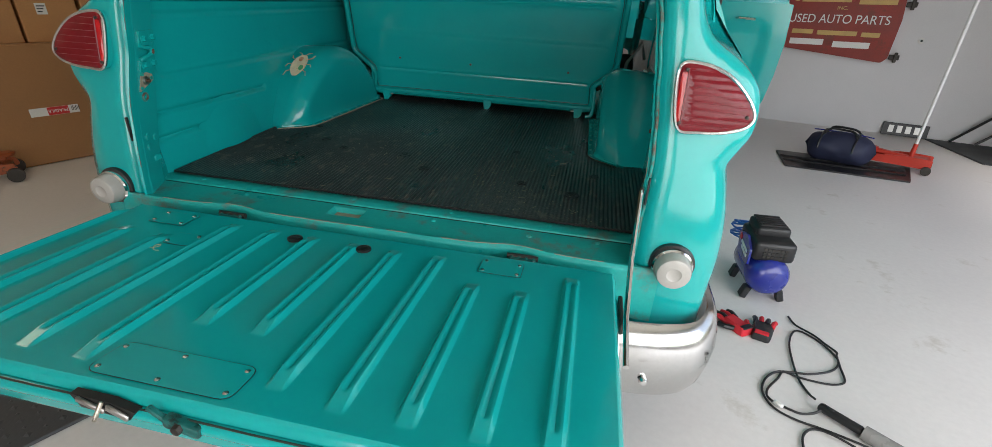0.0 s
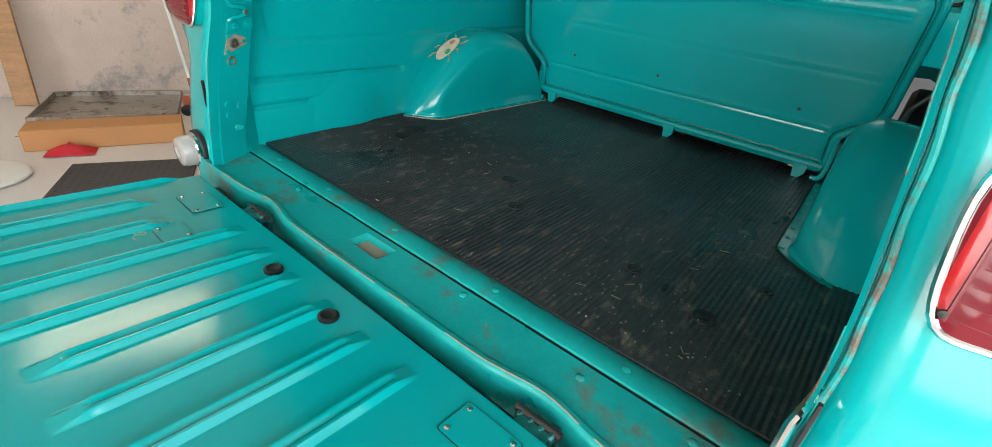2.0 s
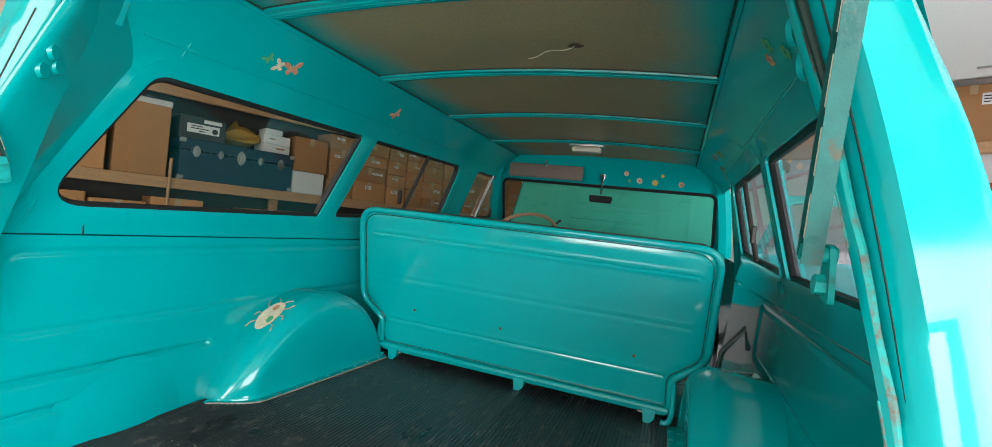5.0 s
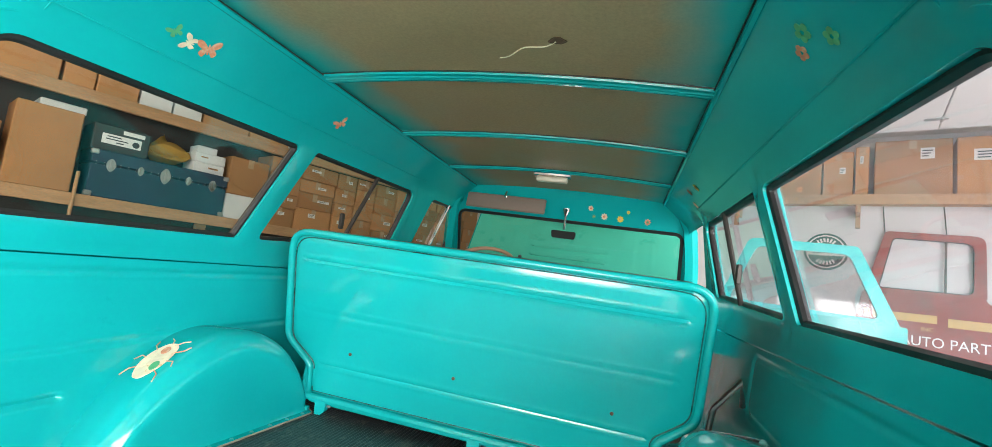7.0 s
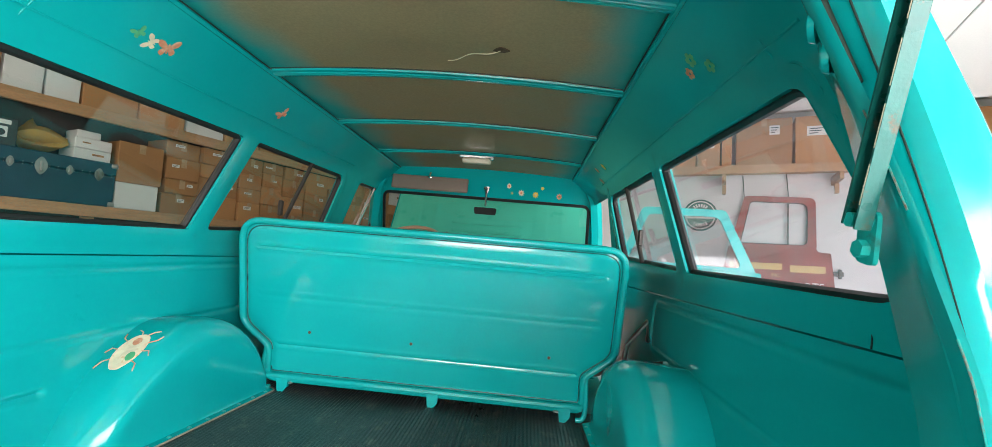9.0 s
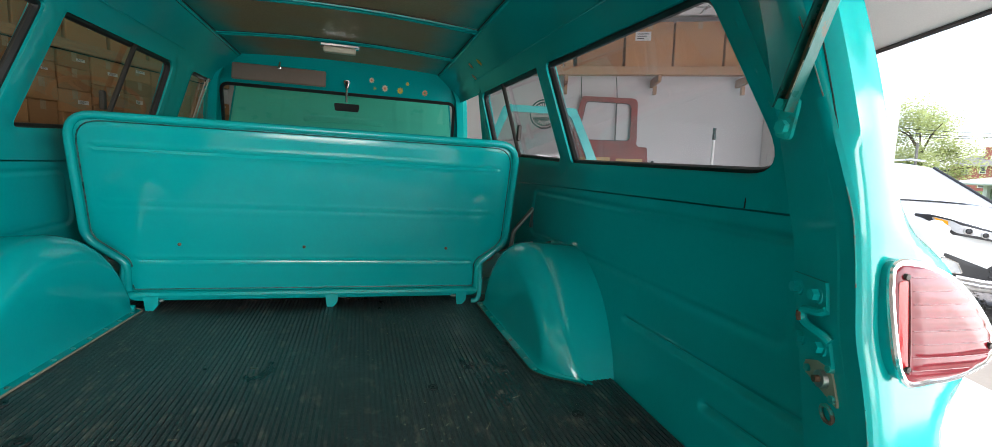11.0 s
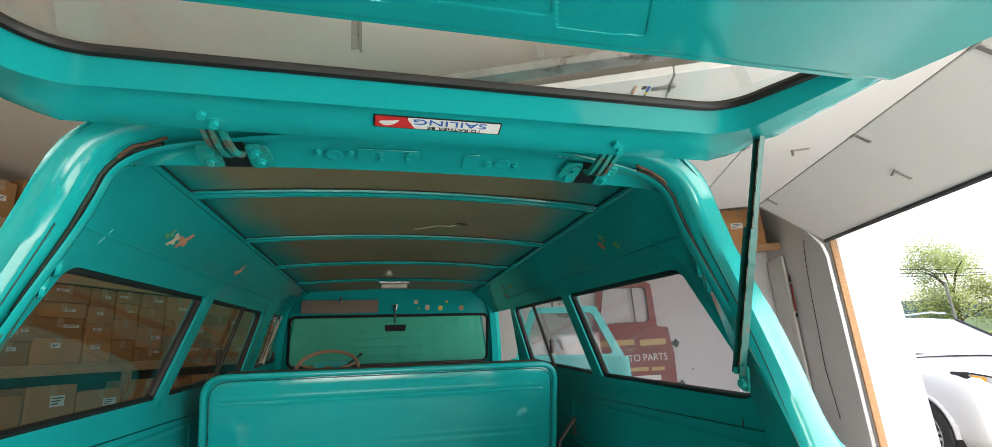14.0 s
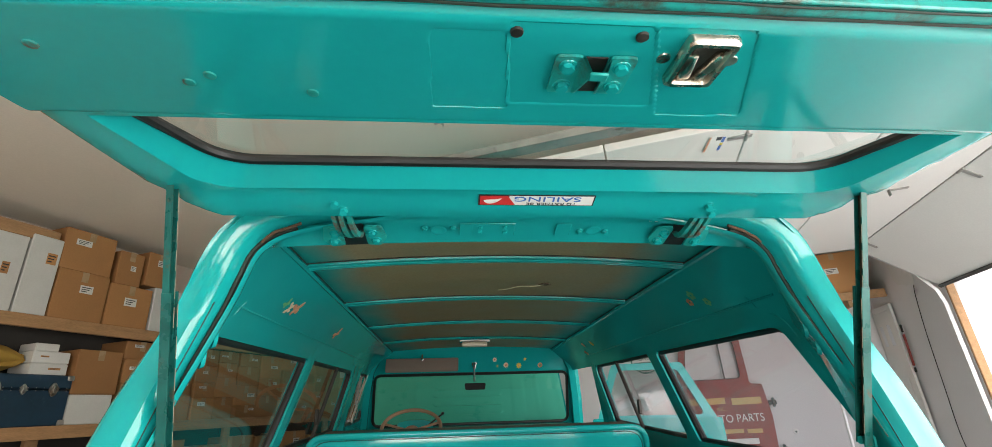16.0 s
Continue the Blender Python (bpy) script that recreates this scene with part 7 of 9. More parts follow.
part("label_bars", bm, INK, lb, smooth=False)

# -- floor jack with a white handle, by the west wall --
def floor_jack(m, material, label, handle_to, handle_material, foot=-0.24):
    j = thing("floor_jack", m, label, "jack", "floor jacks")
    bm = B()
    for sy in (0.11, -0.11):
        prism(bm, rounded([(-0.30, 0.05), (0.28, 0.06), (0.26, 0.12), (-0.08, 0.155), (-0.30, 0.15)], 0.02, 3), lambda a, b, d: Vector((a, sy + d - 0.006, b)), 0.012)
    box(bm, (-0.20, 0, 0.10), (0.16, 0.20, 0.08), 0.012)
    box(bm, (0.22, 0, 0.09), (0.05, 0.21, 0.03), 0.006)
    part("jack_frame", bm, material, j)
    bm = B()
    box(bm, (0.04, 0, 0.135), (0.38, 0.07, 0.045), 0.01, pose(0, 0, 0, 0, -6, 0))
    lathe(bm, [(0.0, 0.0), (0.055, 0.0), (0.06, 0.02), (0.05, 0.025), (0, 0.018)], Matrix.Translation((0.22, 0, 0.16)), 16)
    part("lift_arm", bm, material, j)
    for x, r in ((0.25, 0.048), (-0.27, 0.042)):
        for sy in (0.135, -0.135):
            bm = B()
            cyl(bm, (x, sy - 0.018, r), (x, sy + 0.018, r), r, seg=18)
            part("jack_wheel", bm, DARK_STEEL, j)
    bm = B()
    a, b = Vector((foot, 0, 0.13)), Vector(handle_to)
    k = a + (b - a).normalized() * 0.14
    cyl(bm, a, k, 0.024, 0.02, seg=12)
    part("handle_socket", bm, material, j)
    bm = B()
    cyl(bm, k, b, 0.0155, seg=12)
    hd_ = part("handle", bm, handle_material, j, "long white handle")
    bm = B()
    cyl(bm, b - (b - a).normalized() * 0.10, b + (b - a).normalized() * 0.03, 0.019, seg=12)
    part("handle_grip", bm, BLACK_PLASTIC, hd_)
floor_jack(GARAGE @ pose(-3.72, -0.22, 0, 0, 0, 75), JACK_ORANGE, "oily orange trolley jack with its white handle up", (-0.42, 0.12, 1.30), WHITE_PAINT)
floor_jack(GARAGE @ pose(1.67, 4.42, 0, 0, 0, 172) @ Matrix.Scale(0.82, 4), JACK_RED, "red trolley jack with a long white handle", (-0.16, -0.02, 1.95), WHITE_PAINT, -0.12)

# -- west side floor: drip tray, broken crate wood, tiles, disc --
tray = thing("drip_tray", GARAGE @ pose(-4.20, -1.15, 0.0, 0, 20, 0), "oily rusted drip tray lying along the wall", "tray")
bm = B()
box(bm, (0.42, 0, 0.010), (0.80, 0.90, 0.008), 0.002)
for dy in (0.444, -0.444):
    box(bm, (0.42, dy, 0.028), (0.80, 0.012, 0.044), 0.003)
for dx in (0.026, 0.814):
    box(bm, (dx, 0, 0.028), (0.012, 0.90, 0.044), 0.003)
part("tray_pan", bm, mat("oily tray steel", (0.36, 0.33, 0.29), rough=0.35, metal=0.6, vary=0.25, scale=10, bump=0.05, stain=(0.10, 0.065, 0.045), stain_amount=0.45, stain_scale=5), tray)
tray.matrix_world = GARAGE @ pose(-4.37, -1.03, 0.0)
flat = thing("flattened_carton", GARAGE @ pose(-3.07, -0.94, 0.0, 0, 0, 3), "long torn brown carton on the floor", "box")
bm = B()
box(bm, (0, 0, 0.065), (0.24, 0.84, 0.13), 0.006)
part("carton_body", bm, KRAFT, flat, smooth=False)
bm = B()
prism(bm, [(-0.11, -0.44), (-0.26, -0.40), (-0.30, 0.0), (-0.24, 0.34), (-0.11, 0.40)], lambda a, b, d: Vector((a + 0.22, b, 0.10 - 0.25 * (a + 0.11) * -1 - d)), 0.004)
part("carton_flap", bm, KRAFT, flat, smooth=False)
bm = B()
surf(bm, 16, 8, lambda u, v: Vector((-2.93 + 0.14 * u + 0.02 * noise.noise(Vector((u * 7, v * 5, 1))), -1.24 + 0.25 * v, 0.006 + 0.055 * math.sin(math.pi * u) * math.sin(math.pi * v) * (1 + 0.6 * noise.noise(Vector((u * 6, v * 6, 4)))))))
solo("red_rag", bm, GLOVE_RED, GARAGE, "crumpled red and tan rag", "rag")
tile = thing("rubber_floor_mat", GARAGE @ pose(-1.645, -0.82, 0.0, 0, 0, -4), "grey diamond-pattern rubber mat beside the truck", "mat")
bm = B()
box(bm, (0, 0, 0.006), (1.92, 0.64, 0.012), 0.003)
part("mat_sheet", bm, GREY_RUBBER, tile, smooth=False)
bm = B()
for i in range(45):
    for k in range(15):
        x0, y0 = -0.92 + i * 0.0417, -0.29 + k * 0.0417
        a = 0.011 if (i + k) % 2 else 0.006
        vs_ = [bm.verts.new((x0 + a * 1.4, y0, 0.0125)), bm.verts.new((x0, y0 + a, 0.0125)), bm.verts.new((x0 - a * 1.4, y0, 0.0125)), bm.verts.new((x0, y0 - a, 0.0125)), bm.verts.new((x0, y0, 0.0155))]
        for q in range(4):
            bm.faces.new((vs_[q], vs_[(q + 1) % 4], vs_[4]))
tagged(part("mat_studs", bm, GREY_RUBBER, tile, smooth=False), kind="stuff")
bm = B()
lathe(bm, [(0.0, 0.0), (0.19, 0.0), (0.205, 0.012), (0.20, 0.02), (0.16, 0.028), (0.0, 0.032)], Matrix.Identity(4), 32)
solo("white_disc", bm, WHITE_PAINT, GARAGE @ pose(-2.50, -1.47, 0.0) @ Matrix.Scale(1.2, 4), "round white disc lying on the floor", "disc")
bm = B()
box(bm, (0, 0, 0.9), (0.04, 0.14, 1.8), 0.003)
solo("leaning_plank", bm, WOOD, GARAGE @ pose(-4.12, -1.60, 0.0, 0, -7, 0), "pine plank leaning on the old wall", "plank", smooth=False)

# -- north wall: old truck door used as a sign --
sd = thing("painted_door_sign", GARAGE @ pose(0, YF - 0.06, 0), "faded red truck door hung up as a shop sign", "sign")
fl = lambda a, b, d: Vector((a, d - 0.02, b))
lower = rounded([(0.50, 1.54), (0.455, 1.25), (0.47, 0.90), (0.53, 0.83), (1.44, 0.73), (1.485, 0.78), (1.50, 1.15), (1.47, 1.50), (1.36, 1.51), (1.33, 1.56), (0.55, 1.56)], [0.02, 0.05, 0.05, 0.03, 0.03, 0.03, 0.03, 0.02, 0.03, 0.02, 0.02], 4)
bm = B()
sheet(bm, lower, [], lambda a, b: Vector((a, -0.022 - 0.03 * math.sin(max(0, min(1, (b - 0.73) / 0.83)) * math.pi), b)), 0.06)
loft(bm, [[Vector((a, -0.022, b)) for a, b in lower + lower[:1]], [Vector((a, 0.04, b)) for a, b in lower + lower[:1]]])
part("door_skin", bm, SIGN_RED, sd)
o = rounded([(0.52, 1.555), (1.345, 1.555), (1.335, 2.09), (0.66, 2.12)], [0, 0, 0.08, 0.05], 6)
i = rounded([(0.62, 1.585), (1.265, 1.575), (1.265, 2.03), (0.715, 2.06)], [0.03, 0.06, 0.08, 0.05], 6)
bm = B()
for d in (-0.02, 0.03):
    sheet(bm, o, [i], lambda a, b: Vector((a, d, b)), 0.08)
for ring in (o, i):
    loft(bm, [[Vector((a, -0.02, b)) for a, b in ring + ring[:1]], [Vector((a, 0.03, b)) for a, b in ring + ring[:1]]])
part("window_frame", bm, SIGN_RED, sd)
bm = B()
tube(bm, [(a, 0.0, b) for a, b in i], 0.008, 6, closed=True)
box(bm, (1.085, 0.005, 1.81), (0.016, 0.016, 0.47))
part("window_rubber", bm, DARK_STEEL, sd)
for z in (1.29, 0.79):
    bm = B()
    box(bm, (1.54, 0.0, z), (0.09, 0.02, 0.05), 0.006)
    box(bm, (1.55, -0.01, z), (0.03, 0.035, 0.10), 0.006)
    part("door_hinge", bm, DARK_STEEL, sd)
bm = B()
tube(bm, [(0.56, -0.03, 1.52), (0.62, -0.06, 1.525), (0.68, -0.055, 1.52)], 0.009, 8)
part("door_handle", bm, BRASSY, sd)
UP = pose(0, 0, 0, 90)
ys_ = lambda z: -0.0265 - 0.03 * math.sin(max(0, min(1, (z - 0.73) / 0.83)) * math.pi)
def bars(m1, rows, name):
    b2 = B()
    for x0, x1, z, h in rows:
        box(b2, ((x0 + x1) / 2, ys_(z), z), (x1 - x0, 0.003, h), 0.0)
    part(name, b2, m1, sd, smooth=False)
bars(SIGN_GOLD, [(0.52, 0.56, 1.345, 0.075), (0.585, 1.03, 1.338, 0.07), (1.10, 1.42, 1.322, 0.075)], "name_line")
bars(SIGN_GOLD, [(0.56, 0.76, 1.008, 0.045), (0.80, 1.16, 1.002, 0.045), (1.20, 1.36, 0.996, 0.045)], "address_line")
bars(WHITE_PAINT, [(0.56, 0.88, 0.905, 0.06), (0.97, 1.30, 0.890, 0.06)], "number_line")
words("INC.", 0.050, SIGN_GOLD, sd, Matrix.Translation((0.97, ys_(1.24) - 0.002, 1.245)) @ UP, "sign_line")
words("USED AUTO PARTS", 0.108, WHITE_PAINT, sd, Matrix.Translation((0.955, ys_(1.135) - 0.002, 1.135)) @ UP @ Matrix.Diagonal((0.98, 1.12, 1, 1)), "sign_line")
for x in (0.66, 1.09):
    bm = B()
    tube(bm, [(x, 0.0, 2.07), (x - 0.02, 0.03, 2.36)], 0.005, 6)
    part("hanging_chain", bm, DARK_STEEL, sd)
# round shop sign
rs = thing("round_sign", GARAGE @ pose(0.20, YF - 0.015, 1.90, 90) @ Matrix.Scale(0.79, 4), "round dark blue and white service sign", "sign")
bm = B()
lathe(bm, [(0.235, -0.01), (0.235, 0.01), (0.22, 0.014), (0.0, 0.014)], Matrix.Identity(4), 40)
part("sign_disc", bm, GREEN_CARTON, rs)
bm = B()
lathe(bm, [(0.21, 0.0145), (0.21, 0.016), (0.195, 0.016), (0.195, 0.0145)], Matrix.Identity(4), 40)
box(bm, (0, 0.0, 0.0155), (0.40, 0.10, 0.003))
part("sign_band", bm, WHITE_PAINT, rs)
words("SERVICE", 0.075, GREEN_CARTON, rs, Matrix.Translation((0, 0.0, 0.019)), "sign_line")
bm = B()
for q in (1, -1):
    for k in range(6):
        t = math.pi / 2 * q + (k - 2.5) * 0.24
        box(bm, (0.145 * math.cos(t), 0.145 * math.sin(t), 0.016), (0.022, 0.05, 0.002), 0, pose(0, 0, 0, 0, 0, math.degrees(t) - 90))
part("sign_bars", bm, WHITE_PAINT, rs, smooth=False)
# wall socket
bm = B()
lathe(bm, [(0.030, 0), (0.030, 0.006), (0.024, 0.010), (0.012, 0.010), (0.010, 0.004), (0, 0.004)], Matrix.Identity(4), 20)
so = solo("wall_grommet", bm, WHITE_PAINT, GARAGE @ pose(1.72, YF - 0.001, 0.96, 90), "small round grommet in the wall", "fitting")
bm = B()
lathe(bm, [(0.011, 0.0105), (0.0, 0.0108)], Matrix.Identity(4), 12)
part("grommet_hole", bm, BLACK_PLASTIC, so)
# number plate leaning on the wall
np_ = thing("number_plate", GARAGE @ pose(1.85, YF - 0.05, 0.0, -14), "old black number plate leaning on the wall", "plate")
bm = B()
box(bm, (0, 0, 0.07), (0.40, 0.004, 0.135), 0.004)
part("plate_sheet", bm, BLACK_PLASTIC, np_)
bm = B()
for k in range(4):
    box(bm, (-0.12 + 0.075 * k, -0.003, 0.072), (0.045, 0.002, 0.075))
part("plate_bars", bm, GALVANISED, np_, smooth=False)
# high shelf over the sign, with its cartons
bm = B()
box(bm, (0.6, YF - 0.47, 2.345), (4.5, 0.038, 0.09), 0.002)
ns = solo("high_shelf", bm, WOOD, GARAGE, "bare pine shelf high on the white wall", "shelf", smooth=False)
bm = B()
box(bm, (0.6, YF - 0.225, 2.378), (4.5, 0.45, 0.016))
part("shelf_panel", bm, WOOD, ns, smooth=False)
for x in (-0.6, 0.45, 1.5, 2.5):
    bm = B()
    box(bm, (x, YF - 0.23, 2.275), (0.038, 0.45, 0.09), 0.002)
    box(bm, (x, YF - 0.20, 2.17), (0.038, 0.05, 0.10), 0.002)
    part("shelf_bracket", bm, WOOD, ns, smooth=False)
for x, w, h in ((-1.35, 0.42, 0.4), (-0.9, 0.42, 0.36), (-0.45, 0.44, 0.40), (-0.03, 0.38, 0.38), (0.29, 0.23, 0.42), (0.47, 0.10, 0.46), (0.82, 0.52, 0.50), (1.365, 0.52, 0.50), (1.91, 0.53, 0.50), (2.46, 0.53, 0.48)):
    carton_front(x, YF - 0.24, 2.387, 0.40, w, h)

# ---- floor things by the truck's right side ----
bm = B()
pts = [(0.78, 4.34), (0.90, 3.84), (1.76, 3.96), (1.80, 4.50)]
prism(bm, rounded(pts, 0.02, 3), lambda a, b, d: Vector((a, b, d)), 0.012)
fm = solo("black_floor_mat", bm, BLACK_PLASTIC, GARAGE, "glossy black plastic floor panel under a bag", "mat", smooth=False)
bm = B()
for k in range(2):
    tube(bm, [(0.86 - 0.03 * k, 4.02 + 0.13 * k, 0.014), (1.74, 4.12 + 0.13 * k, 0.014)], 0.010, 6)
part("panel_ridges", bm, BLACK_PLASTIC, fm)

bag = thing("duffel_bag", GARAGE @ pose(1.25, 4.26, 0.014, 0, 0, -12) @ Matrix.Diagonal((0.82, 0.9, 0.95, 1)), "navy nylon duffel bag slumped on the black mat", "bag")
bm = B()
rows = []
for i in range(23):
    u = i / 22
    x = lerp(-0.31, 0.31, u)
    e = max(0.0, 1 - abs(2 * u - 1) ** 5) ** 0.5
    row = []
    for k in range(28):
        t = 2 * math.pi * k / 28
        r = 1 + 0.10 * noise.noise(Vector((x * 7, math.cos(t) * 1.6, math.sin(t) * 1.6))) + 0.03 * noise.noise(Vector((x * 22, math.cos(t) * 5, math.sin(t) * 5)))
        row.append(Vector((x + 0.02 * math.cos(t) * (2 * u - 1), 0.165 * e * r * math.cos(t), max(0.0, 0.125 + 0.135 * e * r * math.sin(t) - 0.01 * math.sin(u * 9)))))
    rows.append(row)
loft(bm, rows, closed=True, caps=True)
part("bag_body", bm, NAVY_NYLON, bag)
bm = B()
for dy in (0.07, -0.05):
    tube(bm, smooth_line([(-0.16, dy * 1.6, 0.235), (-0.11, dy, 0.29), (0.0, dy * 0.5, 0.295 + dy * 0.1), (0.10, dy, 0.285), (0.15, dy * 1.6, 0.235)], 5), 0.011, 6)
part("bag_handles", bm, BLACK_PLASTIC, bag)
bm = B()
for x in (-0.16, 0.15):
    tube(bm, [(x, 0.178 * math.cos(t), 0.125 + 0.145 * math.sin(t)) for t in (math.pi * k / 14 for k in range(15))], 0.009, 6)
part("bag_straps", bm, BLACK_PLASTIC, bag)
bm = B()
tube(bm, [(lerp(-0.27, 0.27, k / 10), 0.01 * math.sin(k), 0.266 - 0.01 * abs(k - 5) / 5) for k in range(11)], 0.006, 6)
part("bag_zip", bm, COMPRESSOR_BLUE, bag, "blue zip")

# -- small air compressor --
co = thing("air_compressor", GARAGE @ pose(0.96, 1.52, 0, 0, 0, 22) @ Matrix.Scale(0.86, 4), "small blue air compressor with a black motor shroud", "compressor")
bm = B()
lathe(bm, [(0.0, -0.185), (0.05, -0.182), (0.085, -0.165), (0.105, -0.13), (0.108, -0.08), (0.108, 0.08), (0.105, 0.13), (0.085, 0.165), (0.05, 0.182), (0, 0.185)], Matrix.Translation((0, 0, 0.145)) @ pose(0, 0, 0, 90), 28)
part("tank", bm, COMPRESSOR_BLUE, co, "glossy blue air tank")
for sy in (0.11, -0.11):
    for sx in (0.085, -0.085):
        bm = B()
        box(bm, (sx, sy, 0.035), (0.035, 0.05, 0.07), 0.006, pose(0, 0, 0, 0, -18 if sx > 0 else 18, 0))
        part("foot", bm, BLACK_PLASTIC, co)
bm = B()
box(bm, (0, -0.005, 0.285), (0.20, 0.27, 0.11), 0.022, None, 3)
part("shroud_base", bm, BLACK_PLASTIC, co)
bm = B()
box(bm, (0.005, 0.035, 0.355), (0.165, 0.17, 0.06), 0.018, None, 3)
part("shroud_top", bm, BLACK_PLASTIC, co)
for k in range(6):
    bm = B()
    box(bm, (0.005, -0.02 + 0.026 * k, 0.386), (0.13, 0.010, 0.012), 0.002)
    part("shroud_fin", bm, BLACK_PLASTIC, co)
bm = B()
for i in range(6):
    for k in range(3):
        box(bm, (-0.05 + 0.02 * i, -0.142, 0.262 + 0.02 * k), (0.013, 0.004, 0.012))
part("shroud_grille", bm, DARK_STEEL, co)
bm = B()
prism(bm, rounded([(-0.12, 0.19), (0.06, 0.19), (0.10, 0.30), (-0.04, 0.33), (-0.12, 0.28)], 0.02, 3), lambda a, b, d: Vector((-0.102 - d, a, b)), 0.012)
dc = part("side_badge_panel", bm, COMPRESSOR_BLUE, co)
bm = B()
box(bm, (-0.116, -0.03, 0.262), (0.003, 0.11, 0.016), 0, pose(0, 0, 0, 8))
box(bm, (-0.116, -0.04, 0.236), (0.003, 0.10, 0.016), 0, pose(0, 0, 0, 8))
part("badge_bars", bm, LABEL_WHITE, dc, smooth=False)
bm = B()
box(bm, (-0.117, 0.045, 0.285), (0.003, 0.03, 0.03))
part("badge_square", bm, RED_PRINT, dc, smooth=False)
bm = B()
lathe(bm, [(0.022, 0), (0.022, 0.012), (0.018, 0.016), (0, 0.016)], Matrix.Translation((-0.06, 0.15, 0.30)) @ pose(0, 0, 0, 0, -60, 0), 14)
cyl(bm, (-0.03, 0.15, 0.25), (-0.03, 0.15, 0.36), 0.012, seg=10)
part("gauge", bm, STEEL, co)
bm = B()
pts = []
for k in range(90):
    t = k * 0.42
    pts.append((-0.06 + 0.05 * math.cos(t) * (1 + 0.2 * math.sin(k)), 0.23 + 0.055 * math.sin(t), 0.20 + 0.0012 * k + 0.02 * math.sin(t * 0.7)))
tube(bm, pts, 0.0055, 6)
part("coiled_hose", bm, mat("blue air hose", (0.02, 0.12, 0.42), rough=0.35, vary=0.1, bump=0.02), co, "coiled blue air hose")

# -- pair of work gloves --
gl_ = thing("work_gloves", GARAGE @ pose(0.97, 1.14, 0, 0, 0, 35) @ Matrix.Scale(0.75, 4), "pair of red and black work gloves", "gloves")
def glove(dx, dy, turn, m1, m2):
    M = Matrix.Translation((dx, dy, 0)) @ pose(0, 0, 0, 0, 0, turn)
    b2 = B()
    prof = rounded([(-0.045, -0.11), (0.045, -0.11), (0.052, 0.03), (-0.052, 0.03)], 0.02, 4)
    lo = [M @ Vector((a, b, 0.002)) for a, b in prof]
    mid = [M @ Vector((a * 1.06, b, 0.02)) for a, b in prof]
    hi = [M @ Vector((a * 0.8, b * 0.96, 0.042 + 0.008 * math.sin(a * 90))) for a, b in prof]
    loft(b2, [lo, mid, hi], closed=True, caps=True)
    part("glove_palm", b2, m1, gl_)
    for k in range(4):
        x = -0.040 + 0.027 * k
        b2 = B()
        tube(b2, [M @ Vector((x, 0.015, 0.022)), M @ Vector((x * 1.15, 0.06, 0.030)), M @ Vector((x * 1.3, 0.09 + 0.01 * (k in (1, 2)), 0.018))], 0.0135, 8)
        part("glove_finger", b2, m2 if k % 2 else m1, gl_)
    b2 = B()
    tube(b2, [M @ Vector((-0.045, -0.05, 0.02)), M @ Vector((-0.08, -0.02, 0.024)), M @ Vector((-0.085, 0.02, 0.016))], 0.0145, 8)
    part("glove_thumb", b2, m2, gl_)
    b2 = B()
    box(b2, M @ Vector((0, -0.09, 0.045)), (0.07, 0.035, 0.008), 0.003, M.to_3x3().to_4x4())
    part("glove_cuff", b2, m2, gl_)
glove(-0.05, 0.03, 20, GLOVE_RED, BLACK_PLASTIC)
glove(0.09, -0.03, -35, BLACK_PLASTIC, GLOVE_RED)

# -- cord and hand lamp --
lampt = thing("inspection_lamp", GARAGE @ pose(0, 0, 0), "black inspection lamp with its looping cord", "lamp")
bm = B()
for line in (
        [(1.119, 1.332, 0.006), (1.151, 1.280, 0.006), (1.215, 1.246, 0.006), (1.261, 1.204, 0.006), (1.298, 1.171, 0.006), (1.299, 1.146, 0.006), (1.311, 1.075, 0.006), (1.325, 1.009, 0.006), (1.318, 0.978, 0.006), (1.287, 0.950, 0.006), (1.242, 0.934, 0.006), (1.182, 0.923, 0.006), (1.136, 0.924, 0.006), (1.122, 0.873, 0.006), (1.099, 0.800, 0.006), (1.100, 0.757, 0.006), (1.120, 0.738, 0.006)],
        [(1.237, 0.815, 0.020), (1.219, 0.853, 0.006), (1.184, 0.917, 0.006), (1.156, 1.023, 0.006), (1.140, 1.119, 0.006), (1.143, 1.204, 0.006), (1.166, 1.241, 0.006), (1.231, 1.213, 0.006), (1.289, 1.149, 0.006), (1.305, 1.101, 0.006), (1.285, 1.036, 0.006), (1.226, 0.965, 0.012), (1.174, 0.944, 0.006), (1.121, 0.916, 0.006), (1.091, 0.866, 0.006), (1.080, 0.803, 0.006), (1.092, 0.750, 0.006), (1.128, 0.707, 0.006), (1.191, 0.691, 0.006), (1.268, 0.697, 0.006), (1.352, 0.697, 0.006), (1.395, 0.693, 0.006)],
        [(1.152, 0.733, 0.006), (1.176, 0.730, 0.006), (1.204, 0.731, 0.006), (1.235, 0.747, 0.012), (1.256, 0.767, 0.020)],
        [(1.224, 0.560, 0.006), (1.216, 0.602, 0.006), (1.217, 0.637, 0.006), (1.231, 0.670, 0.006), (1.257, 0.687, 0.006), (1.295, 0.680, 0.012), (1.352, 0.673, 0.006)]):
    tube(bm, smooth_line(line, 8), 0.0040, 6)
part("cord", bm, BLACK_PLASTIC, lampt)
M = Matrix.Translation((1.309, 0.764, 0.020)) @ pose(0, 0, 0, 0, 0, -21.7) @ Matrix.Scale(0.66, 4)
bm = B()
